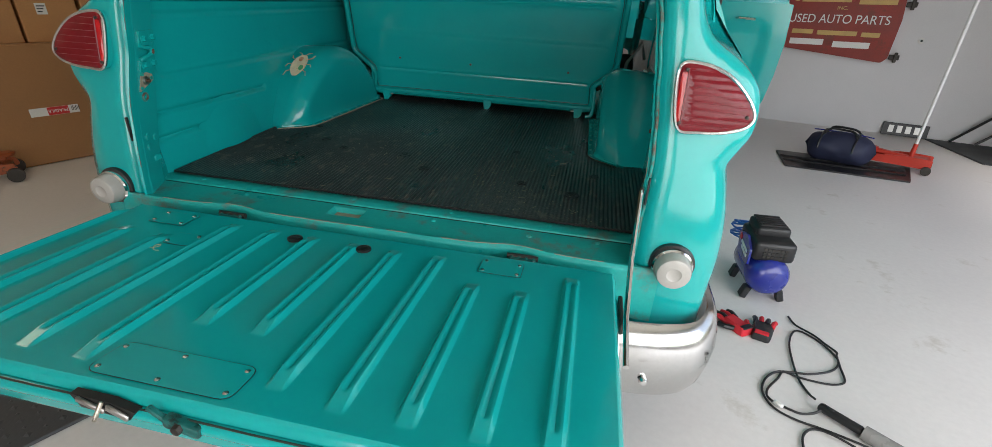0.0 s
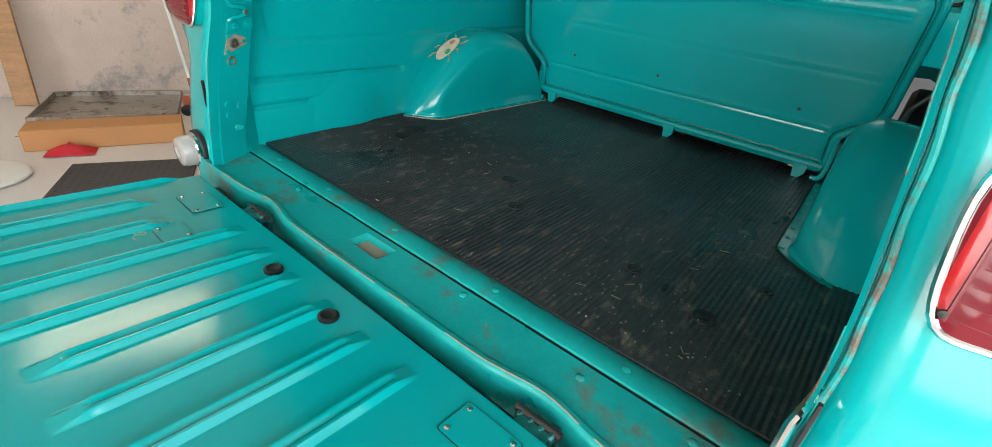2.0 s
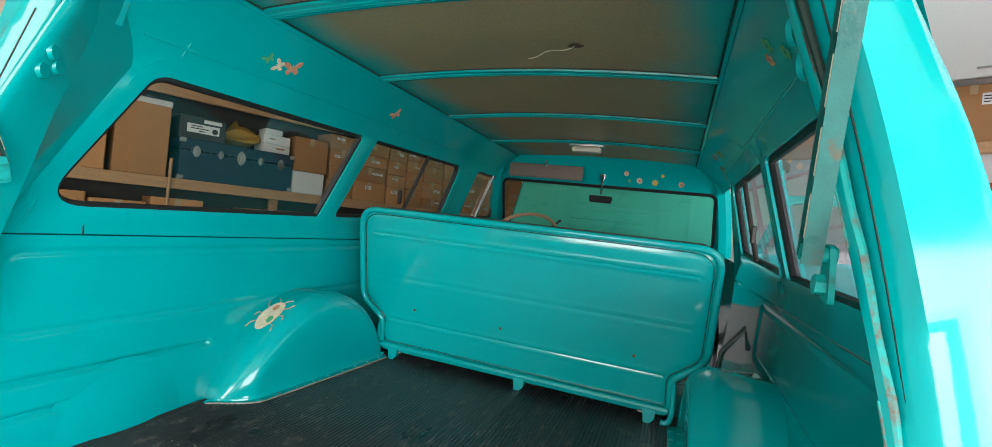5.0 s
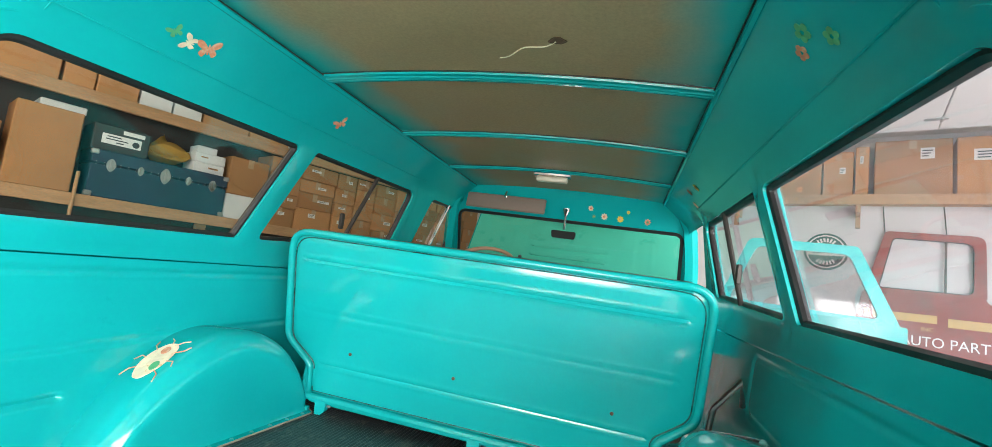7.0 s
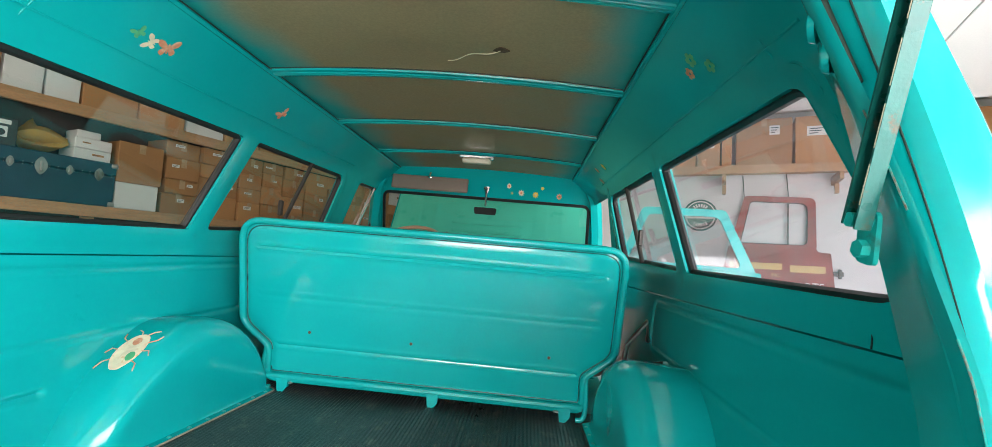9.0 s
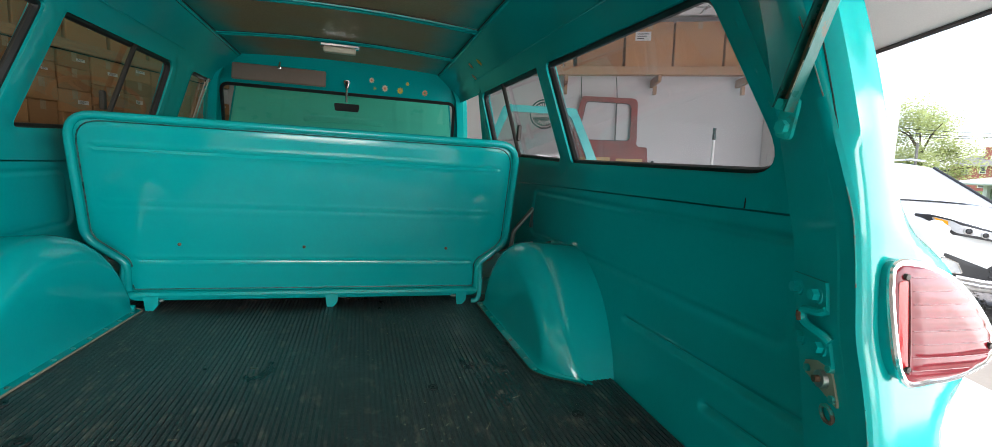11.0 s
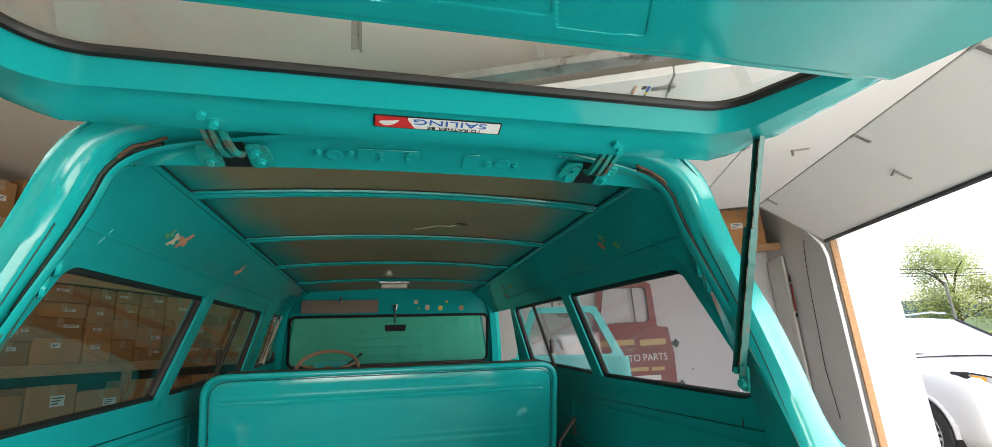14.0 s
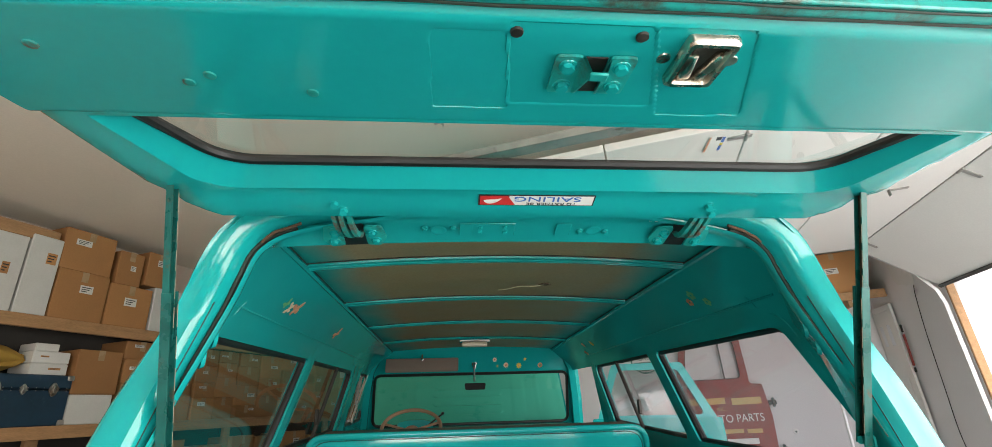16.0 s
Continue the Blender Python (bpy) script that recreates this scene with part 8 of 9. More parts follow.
box(bm, M @ Vector((0, 0, 0)), (0.20, 0.048, 0.036), 0.010, M.to_3x3().to_4x4(), 3)
box(bm, M @ Vector((-0.05, 0.0, 0.018)), (0.035, 0.02, 0.008), 0.003, M.to_3x3().to_4x4())
part("lamp_handle", bm, BLACK_PLASTIC, lampt)
bm = B()
cyl(bm, M @ Vector((0.10, 0, 0)), M @ Vector((0.30, 0, 0)), 0.024, 0.026, seg=16)
part("lamp_tube", bm, mat("smoky lamp tube", (0.25, 0.24, 0.23), rough=0.25, vary=0.1, bump=0.01), lampt, "smoky ribbed lamp tube")
bm = B()
for k in range(9):
    p0 = M @ Vector((0.115 + 0.022 * k, 0, 0))
    tube(bm, [p0 + (M.to_3x3() @ Vector((0, 0.027 * math.cos(t), 0.027 * math.sin(t)))) for t in (2 * math.pi * q / 14 for q in range(14))], 0.002, 5, closed=True)
part("lamp_cage", bm, BLACK_PLASTIC, lampt)
bm = B()
box(bm, (1.137, 0.729, 0.012), (0.030, 0.017, 0.015), 0.004, pose(0, 0, 0, 0, 0, -30))
part("plug", bm, LABEL_WHITE, lampt, "white plug")

# -- overhead door, open under the ceiling, with its tracks --
od = thing("overhead_door", GARAGE, "white panelled overhead garage door rolled up open", "garage door")
ZD, Z_LOW, X_BEND = 2.62, 2.19, 2.28                      # the last section still slants down to the opening
Y_IN = 1.40                                               # the inner rail, along the door's other end
ym, yl = (Y_IN + DOOR_Y1) / 2 + 0.03, DOOR_Y1 - Y_IN - 0.10
slant = math.degrees(math.atan2(ZD - Z_LOW, XR - 0.04 - X_BEND))
reach = math.hypot(ZD - Z_LOW, XR - 0.04 - X_BEND)
for k in range(5):
    M = Matrix.Translation((X_BEND, 0, ZD)) @ pose(0, 0, 0, 0, slant, 0) if k == 0 else Matrix.Translation((X_BEND - 0.70 * k, 0, ZD))
    ln = reach if k == 0 else 0.70
    bm = B()
    box(bm, M @ Vector((ln / 2, ym, 0.024)), (ln - 0.006, yl, 0.045), 0.004, M.to_3x3().to_4x4())
    pn = part("door_section", bm, DOOR_PANEL, od, smooth=False)
    if k == 0:
        bm = B()
        box(bm, M @ Vector((ln - 0.004, ym, 0.010)), (0.030, yl, 0.060), 0.006, M.to_3x3().to_4x4())
        part("bottom_seal", bm, BLACK_PLASTIC, pn, "black rubber bottom seal")
    for y in (DOOR_Y1 - 0.25, 2.62, 1.60):
        bm = B()
        box(bm, M @ Vector((-0.03 if k else 0.05, y, -0.002)), (0.12, 0.035, 0.008), 0.003, M.to_3x3().to_4x4())
        cyl(bm, M @ Vector((0, y - 0.035, -0.006)), M @ Vector((0, y + 0.035, -0.006)), 0.009, seg=8)
        part("section_hinge", bm, STEEL, pn)
    if k < 2:
        bm = B()
        box(bm, M @ Vector((ln * 0.62, 2.80, -0.001)), (0.12, 0.03, 0.010), 0.003, M.to_3x3().to_4x4())
        box(bm, M @ Vector((ln * 0.62 - 0.055, 2.80, -0.020)), (0.010, 0.03, 0.045), 0.003, M.to_3x3().to_4x4())
        part("lift_handle", bm, STEEL, pn)
for y in (DOOR_Y1 + 0.02, Y_IN):
    bm = B()
    path = [(XR - 0.035, y, 0.02), (XR - 0.035, y, 2.04), (XR - 0.060, y, 2.16), (2.70, y, 2.32), (2.30, y, 2.63), (2.15, y, 2.68), (-0.9, y, 2.68)]
    if y == Y_IN:
        path = path[4:]
    for off in (0.018, -0.018):
        tube(bm, [(a + off * 0.6, b, c) for a, b, c in path], 0.005, 6)
    loft(bm, [[Vector((a - 0.016, b, c)), Vector((a + 0.016, b, c))] for a, b, c in path])
    part("door_track", bm, mat("galvanised track", (0.62, 0.61, 0.60), rough=0.35, metal=0.7, vary=0.1, bump=0.02) if y > Y_IN else GALVANISED, od, "galvanised steel door track")
for x, y in ((0.25, Y_IN - 0.10), (1.2, 3.98), (-0.56, 1.02)):
    bm = B()
    box(bm, (x, y, (ZD + ZC) / 2 + 0.05), (0.035, 0.003, ZC - ZD - 0.06))
    box(bm, (x + 0.016, y + 0.016, (ZD + ZC) / 2 + 0.05), (0.003, 0.035, ZC - ZD - 0.06))
    part("track_hanger", bm, STEEL, od, "perforated angle-iron hanger")
bm = B()                                                 # broad flange of the inner rail
box(bm, (0.70, Y_IN - 0.045, 2.655), (3.1, 0.085, 0.006), 0.002)
box(bm, (0.70, Y_IN - 0.087, 2.675), (3.1, 0.006, 0.045), 0.002)
part("rail_flange", bm, GALVANISED, od, "broad galvanised rail")
lb = thing("door_label", GARAGE @ pose(0.73, 1.62, ZD - 0.003, 0, 0, 8), "white paper label with orange and blue print under the door panel", "label")
for nm, c, d, m1 in (("label_sheet", (0, 0, 0), (0.085, 0.15, 0.002), LABEL_WHITE), ("orange_band", (-0.035, 0, -0.002), (0.010, 0.15, 0.002), STICK_ORANGE), ("blue_band", (0.034, 0.045, -0.002), (0.014, 0.05, 0.002), BLUE_PRINT),
                     ("yellow_band", (0.034, 0.005, -0.002), (0.014, 0.025, 0.002), STICK_YELLOW), ("blue_band", (0.034, -0.04, -0.002), (0.014, 0.05, 0.002), BLUE_PRINT), ("print_block", (0.010, -0.055, -0.002), (0.025, 0.03, 0.002), INK)):
    bm = B()
    box(bm, c, d)
    part(nm, bm, m1, lb, smooth=False)

# -- east wall: white panelled door, cable, fire extinguisher bracket --
wd = tagged(thing("door_1", GARAGE @ pose(XR - 0.02, 5.69, 0), "white panelled side door with two small panes", "door"), kind="structure")
bm = B()
box(bm, (0, 0, 1.08), (0.04, 0.40, 2.16), 0.004)
part("door_leaf", bm, DOOR_PANEL, wd, smooth=False)
for y in (-0.085, 0.085):
    bm = B()
    box(bm, (-0.022, y, 1.90), (0.004, 0.075, 0.22), 0.002)
    part("door_pane", bm, mat("bright door pane", (0.80, 0.82, 0.85), rough=0.1, bump=0), wd)
    for z, h in ((0.5, 0.7), (1.2, 0.5)):
        bm = B()
        box(bm, (-0.023, y, z), (0.006, 0.13, h), 0.004)
        part("door_panel", bm, DOOR_PANEL, wd)
bm = B()
box(bm, (-0.012, -0.235, 1.11), (0.03, 0.06, 2.22), 0.004)
box(bm, (-0.012, -0.02, 2.19), (0.03, 0.38, 0.06), 0.004)
part("door_frame", bm, DOOR_PANEL, wd, smooth=False)
bm = B()
tube(bm, smooth_line([(XR - 0.012, 4.86, 2.30), (XR - 0.012, 4.90, 2.20), (XR - 0.012, 4.96, 1.85), (XR - 0.012, 5.005, 1.33), (XR - 0.012, 5.035, 0.96), (XR - 0.012, 5.00, 0.69), (XR - 0.012, 4.97, 0.45)], 6), 0.0038, 6)
solo("wall_cable", bm, BLACK_PLASTIC, GARAGE, "black cable hanging down the wall", "cable")
bl = thing("hanging_wrench", GARAGE @ pose(XR - 0.03, 5.37, 1.72, 3, 0, 0), "red wrench tool hanging on the wall", "tool")
bm = B()
box(bm, (0, 0, 0.0), (0.02, 0.026, 0.32), 0.008, None, 2)
part("tool_body", bm, SIGN_RED, bl)
for z, h in ((0.22, 0.08), (-0.20, 0.05)):
    bm = B()
    box(bm, (0, 0.0, z), (0.018, 0.022, h), 0.005)
    part("tool_end", bm, BLACK_PLASTIC, bl)

bm = B()
rp = random.Random(4)
torn = [(4.84, 2.34)] + [(4.84 + 0.036 * k, 2.30 + 0.03 * rp.random() + 0.004 * k) for k in range(1, 10)] + [(5.22, 2.42), (5.26, 2.60), (4.84, 2.60)]
prism(bm, torn, lambda a, b, d: Vector((XR - 0.001 - d, a, b)), 0.004)
solo("plaster_patch", bm, CARTON_WHITE, GARAGE, "bright unpainted patch with a torn lower edge on the wall", "patch", smooth=False)

# -- dark board and rods in the corner by the number plate --
bm = B()
prism(bm, [(2.04, 5.86), (2.36, 5.02), (2.84, 5.04), (2.84, 5.86)], lambda a, b, d: Vector((a, b, d)), 0.014)
solo("dark_floor_board", bm, GREY_RUBBER, GARAGE, "dark grey board lying in the corner", "board", smooth=False)
for x0, x1, z1 in ((2.22, 2.78, 0.62), (2.42, 2.80, 0.40)):
    bm = B()
    tube(bm, [(x0, 5.80, 0.022), ((x0 + x1) / 2, 5.83, z1 * 0.52), (x1, 5.88, z1)], 0.013, 8)
    solo("black_rod", bm, BLACK_PLASTIC, GARAGE, "black rod leaning in the corner", "rod", "leaning rods")

# ---- outside the doorway ----
CONCRETE = mat("pale concrete apron", (0.30, 0.262, 0.222), rough=0.8, vary=0.07, scale=1.5, grain=0.06, grain_scale=60, bump=0.15, bump_scale=50, stain=(0.25, 0.215, 0.18), stain_amount=0.3, stain_scale=1.5)
GRAVEL = mat("grey gravel", (0.20, 0.18, 0.165), rough=0.9, vary=0.25, scale=8, grain=0.45, grain_scale=34, bump=0.8, bump_scale=30)
GRASS_GROUND = mat("mown grass", (0.09, 0.14, 0.035), rough=0.9, vary=0.25, scale=0.6, grain=0.3, grain_scale=14, bump=0.5, bump_scale=20)
CAR_WHITE = mat("white car enamel", (0.80, 0.80, 0.80), rough=0.16, vary=0.01, bump=0.004, coat=0.6, rvary=0.03)
# pale base colour stands in for the sky reflected in the windscreen
CAR_GLASS = mat("car glass with sky glare in its colour", (0.55, 0.57, 0.58), rough=0.05, vary=0.02, bump=0, coat=1.0)
CAR_TRIM = mat("dark car trim", (0.02, 0.02, 0.022), rough=0.4, vary=0.1, bump=0.03)
CAR_LAMP = mat("car lamp glass", (0.42, 0.43, 0.45), rough=0.2, metal=0.0, vary=0.1, scale=30, bump=0.02, coat=0.8)
AMBER = mat("amber lens", (0.75, 0.32, 0.02), rough=0.2, vary=0.05, bump=0)
SILVER = mat("satin silver trim", (0.60, 0.60, 0.60), rough=0.3, metal=0.8, vary=0.03, bump=0)
CREAM_SIDING = mat("cream siding", (0.66, 0.58, 0.38), rough=0.7, vary=0.05, scale=3, bump=0.05)
HOUSE_WHITE = mat("white house trim", (0.74, 0.73, 0.70), rough=0.6, vary=0.03, bump=0.02)
SCREEN = mat("porch screen", (0.07, 0.075, 0.07), rough=0.4, vary=0.3, scale=2, bump=0.02)
SCREEN_GREEN = mat("porch glass before greenery", (0.16, 0.21, 0.13), rough=0.2, vary=0.3, scale=2, bump=0.01)
BRICK = mat("red brickwork", (0.30, 0.10, 0.075), rough=0.8, vary=0.12, scale=2, grain=0.2, grain_scale=20, bump=0.2, bump_scale=15)
SHINGLE = mat("grey shingles", (0.20, 0.19, 0.19), rough=0.85, vary=0.12, scale=3, bump=0.2, bump_scale=10)
BARK = mat("tree bark", (0.10, 0.075, 0.055), rough=0.9, vary=0.25, scale=4, bump=0.4, bump_scale=12)
LEAF = mat("tree leaves", (0.34, 0.38, 0.12), rough=0.55, vary=0.35, scale=1.2, grain=0.2, bump=0)
HILL = mat("far wooded hill", (0.10, 0.15, 0.17), rough=1.0, vary=0.12, scale=0.02, bump=0)


def lie(x):                                   # the ground falls away from the building
    return table(x, [(-400, -0.2), (XR, -0.16), (3.6, -0.17), (4.3, -0.185), (5.45, -0.225), (6.5, -0.29), (15, -0.85), (40, -1.3), (2000, -1.3)])[0]


bm = B()
xs = [-1500, -60, -8, XR, 3.4, 4.0, 5.0, 6.5, 9, 15, 25, 40, 120, 500, 2500]
ysg = [-1500, -200, -40, -8, 0, 8, 20, 60, 200, 800, 2500]
loft(bm, [[Vector((x, y, lie(x))) for y in ysg] for x in xs])
structure("ground", bm, GRASS_GROUND, "mown grass falling away to the houses", "ground")
bm = B()
surf(bm, 40, 60, lambda u, v: Vector((lerp(3.6, 11, u), lerp(-8, 13, v), lie(lerp(3.6, 11, u)) + 0.03 + 0.012 * noise.noise(Vector((u * 40, v * 60, 0))))))
structure("gravel_drive", bm, GRAVEL, "coarse grey gravel drive", "ground")
random.seed(8)
bm = B()
for k in range(1500):
    x, y, r = 3.95 + random.random() ** 1.5 * 3.2, random.uniform(0.5, 6.5), random.uniform(0.010, 0.026)
    m = Matrix.Translation((x, y, lie(x) + 0.035 + r * 0.3)) @ Euler((random.random() * 6, random.random() * 6, 0)).to_matrix().to_4x4() @ Matrix.Diagonal((r, r * 0.8, r * 0.6, 1))
    v = [bm.verts.new(m @ Vector(p)) for p in ((1, 0, 0), (-1, 0, 0), (0, 1, 0), (0, -1, 0), (0, 0, 1), (0, 0, -1))]
    for a, b, c in ((0, 2, 4), (2, 1, 4), (1, 3, 4), (3, 0, 4), (2, 0, 5), (1, 2, 5), (3, 1, 5), (0, 3, 5)):
        bm.faces.new((v[a], v[b], v[c]))
solo("gravel_stones", bm, GRAVEL, GARAGE, "loose grey gravel stones beside the slab", "gravel", kind="stuff", smooth=False)
slab_edge = lambda y: 3.55 + 0.118 * y
for k, (y0, y1) in enumerate(((-6.0, 0.2), (0.206, 3.2), (3.206, 6.4), (6.406, 10.0))):
    bm = B()
    prism(bm, [(XR + 0.002, y0), (slab_edge(y0), y0), (slab_edge(y1), y1), (XR + 0.002, y1)], lambda a, b, d: Vector((a, b, -0.20 + d * (1 - 0.45 * (a - XR)))), 0.195)
    structure("concrete_slab", bm, CONCRETE, "pale concrete apron slab with joints", "pavement")

# -- white sports utility car --
suv = thing("parked_car", GARAGE @ pose(4.565, 5.16, -0.139, -3.15, -0.8, -85.2) @ Matrix.Scale(0.96, 4), "white sports utility car parked outside the garage", "car")


def ring(x, w, zt, zb, tuck=0.0):
    half = [(0.0, zt), (w * 0.45, zt - 0.006), (w * 0.78, zt - 0.022), (w * 0.92, zt - 0.058), (w * 0.985, zt - 0.14), (w, zt - 0.30), (w * 0.985, 0.50), (w * 0.97, 0.38), (w * 0.93, zb + 0.02), (w * 0.80, zb), (0, zb)]
    return [Vector((x - tuck * (a / 0.95) ** 2, a, z)) for a, z in half] + [Vector((x - tuck * (a / 0.95) ** 2, -a, z)) for a, z in half[-2:0:-1]]


bm = B()
loft(bm, [ring(0.955, 0.62, 0.82, 0.38, 0.34), ring(0.945, 0.80, 0.88, 0.36, 0.30), ring(0.90, 0.90, 0.945, 0.34, 0.24), ring(0.80, 0.935, 1.00, 0.31, 0.16), ring(0.55, 0.945, 1.055, 0.27, 0.06), ring(0.2, 0.945, 1.10, 0.23),
          ring(-0.3, 0.945, 1.13, 0.23), ring(-0.75, 0.945, 1.15, 0.23), ring(-1.6, 0.945, 1.155, 0.23), ring(-2.8, 0.94, 1.16, 0.23), ring(-3.5, 0.92, 1.16, 0.25), ring(-3.8, 0.84, 1.10, 0.35)], closed=True, caps=True)
part("body", bm, CAR_WHITE, suv, angle=60)
bm = B()
def house_ring(x, w, z0, z1, lean):
    half = [(w, z0), (w - 0.02, z0 + 0.1), (w - lean, z1 - 0.09), (w - lean - 0.06, z1 - 0.03), (w * 0.55, z1 - 0.004), (0, z1)]
    return [Vector((x, a, z)) for a, z in half] + [Vector((x, -a, z)) for a, z in half[-2::-1]]
loft(bm, [house_ring(-0.52, 0.80, 1.08, 1.12, 0.02), house_ring(-0.95, 0.86, 1.10, 1.40, 0.08), house_ring(-1.35, 0.90, 1.11, 1.60, 0.16), house_ring(-1.9, 0.91, 1.12, 1.67, 0.19), house_ring(-2.8, 0.90, 1.13, 1.66, 0.19), house_ring(-3.5, 0.86, 1.13, 1.55, 0.2), house_ring(-3.75, 0.80, 1.12, 1.20, 0.05)])
part("cabin", bm, CAR_WHITE, suv, angle=60)
bm = B()
surf(bm, 14, 8, lambda u, v: Vector((lerp(-0.36, -1.24, v) - 0.07 * (2 * u - 1) ** 2 + 0.03, lerp(-0.74, 0.74, u) * lerp(1.02, 0.90, v), lerp(1.13, 1.60, v) - 0.03 * (2 * u - 1) ** 2 + 0.02)))
part("windscreen", bm, CAR_GLASS, suv, "windscreen with the pale sky's reflection in its colour")
for s in (1, -1):
    bm = B()
    tube(bm, [(-0.40, s * 0.755, 1.13), (-0.84, s * 0.715, 1.365), (-1.27, s * 0.668, 1.595)], 0.018, 8)
    part("windscreen_pillar", bm, CAR_TRIM, suv)
    bm = B()
    prism(bm, [(-0.95, 1.13), (-3.2, 1.16), (-3.0, 1.50), (-1.5, 1.54)], lambda a, b, d: Vector((a, s * (0.915 - 0.42 * max(0, b - 1.12) + d), b)), 0.012)
    part("side_window", bm, CAR_TRIM, suv)
    bm = B()
    tube(bm, [(-1.45, s * 0.70, 1.69), (-1.7, s * 0.71, 1.725), (-3.0, s * 0.70, 1.71), (-3.3, s * 0.68, 1.66)], 0.014, 8)
    part("roof_rail", bm, SILVER, suv)
for k in (0.38, -0.30):
    bm = B()
    tube(bm, [(-0.38, k, 1.150), (-0.42, k - 0.30, 1.165), (-0.48, k - 0.55, 1.175)], 0.009, 6)
    part("wiper", bm, CAR_TRIM, suv)
FX = lambda y, z: 0.968 - 0.335 * (abs(y) / 0.95) ** 2 - 0.14 * max(0, z - 0.72) - 3.0 * max(0, abs(y) - 0.70) ** 2 * min(1, max(0, (z - 0.76) / 0.16))      # the bowed nose


def face_plate(name, poly, depth, m1, label="", parent=suv, back=0.05):
    b2 = B()
    sheet(b2, poly, [], lambda a, b: Vector((FX(a, b) + depth, a, b)), 0.03)
    loft(b2, [[Vector((FX(a, b) + depth, a, b)) for a, b in poly + poly[:1]], [Vector((FX(a, b) - back, a, b)) for a, b in poly + poly[:1]]])
    return part(name, b2, m1, parent, label)


def face_trim(name, poly, depth, r, m1, parent, label=""):
    b2 = B()
    tube(b2, [(FX(a, b) + depth, a, b) for a, b in poly], r, 6, closed=True)
    return part(name, b2, m1, parent, label)


GR = rounded([(-0.445, 0.885), (0.0, 0.868), (0.445, 0.885), (0.425, 0.735), (0.30, 0.695), (-0.30, 0.695), (-0.425, 0.735)], [0.03, 0.10, 0.03, 0.05, 0.04, 0.04, 0.05], 4)
gr = face_plate("grille", GR, 0.008, CAR_TRIM, "dark diamond mesh grille")
face_trim("grille_surround", GR, 0.012, 0.009, SILVER, gr)
bm = B()
for k in range(24):
    for sl in (1, -1):
        pts = []
        for q in range(13):
            a, b = -0.56 + 0.048 * k + sl * (q / 12 - 0.5) * 0.17, lerp(0.695, 0.885, q / 12)
            if inside2((a, b), GR):
                pts.append((FX(a, b) + 0.014, a, b))
        if len(pts) > 1:
            tube(bm, pts, 0.0032, 4)
part("grille_mesh", bm, SILVER, gr)
bm = B()
lathe(bm, [(0.060, 0), (0.058, 0.012), (0, 0.014)], Matrix.Translation((FX(0, 0.8) + 0.014, 0, 0.785)) @ pose(0, 0, 0, 0, 90, 0) @ Matrix.Diagonal((0.62, 1.25, 1, 1)), 24)
part("badge", bm, SILVER, gr, "plain oval badge")
for s in (1, -1):
    turned = lambda pts: [(s * a, b) for a, b in pts]
    hl = face_plate("headlamp", turned(rounded([(0.455, 0.850), (0.49, 0.795), (0.78, 0.830), (0.88, 0.910), (0.905, 1.010), (0.80, 0.975), (0.52, 0.888)], 0.018, 4)), 0.045, CAR_TRIM, "swept headlamp unit with a dark rim", suv, 0.09)
    face_plate("reflector", turned(rounded([(0.52, 0.853), (0.54, 0.818), (0.77, 0.850), (0.858, 0.920), (0.882, 0.985), (0.80, 0.958), (0.54, 0.876)], 0.012, 3)), 0.050, CAR_LAMP, "clear bright lamp glass", hl, 0.0)
    for a, zc, r in ((0.60, 0.852, 0.030), (0.705, 0.876, 0.034)):
        bm = B()
        lathe(bm, [(r, 0), (r, 0.010), (r * 0.78, 0.012), (r * 0.74, 0.004)], Matrix.Translation((FX(a, zc) + 0.047, s * a, zc)) @ pose(0, 0, 0, 0, 90, s * 25), 18)
        lathe(bm, [(r * 0.74, 0.004), (r * 0.5, 0.012), (0, 0.014)], Matrix.Translation((FX(a, zc) + 0.047, s * a, zc)) @ pose(0, 0, 0, 0, 90, s * 25), 18, mi=1)
        pj_ = part("projector", bm, SILVER, hl, "projector lens in a bright ring")
        pj_.data.materials.append(CAR_TRIM)
    face_plate("indicator", turned([(0.812, 0.915), (0.850, 0.925), (0.872, 0.975), (0.815, 0.955)]), 0.056, AMBER, "amber indicator", hl, 0.0)
    fg = face_plate("fog_lamp_recess", turned(rounded([(0.865, 0.645), (0.80, 0.650), (0.50, 0.535), (0.49, 0.50), (0.60, 0.425), (0.80, 0.455)], 0.020, 4)), 0.004, CAR_TRIM, "dark fog lamp recess")
    FOG = turned(rounded([(0.842, 0.625), (0.73, 0.575), (0.685, 0.475), (0.79, 0.475)], 0.016, 3))
    fog = face_plate("fog_lamp", FOG, 0.010, CAR_LAMP, "clear fog lamp", fg, 0.0)
    face_trim("fog_lamp_rim", FOG, 0.012, 0.006, CHROME, fog, "chrome rim")
lg_ = face_plate("lower_grille", rounded([(-0.47, 0.585), (0.47, 0.585), (0.62, 0.435), (-0.62, 0.435)], [0.04, 0.04, 0.02, 0.02], 4), 0.006, CAR_TRIM, "black lower grille")
for z in (0.475, 0.52):
    bm = B()
    tube(bm, [(FX(a, z) + 0.010, a, z) for a in (-0.52, -0.25, 0, 0.25, 0.52)], 0.006, 6)
    part("grille_bar", bm, BLACK_PLASTIC, lg_)
bm = B()
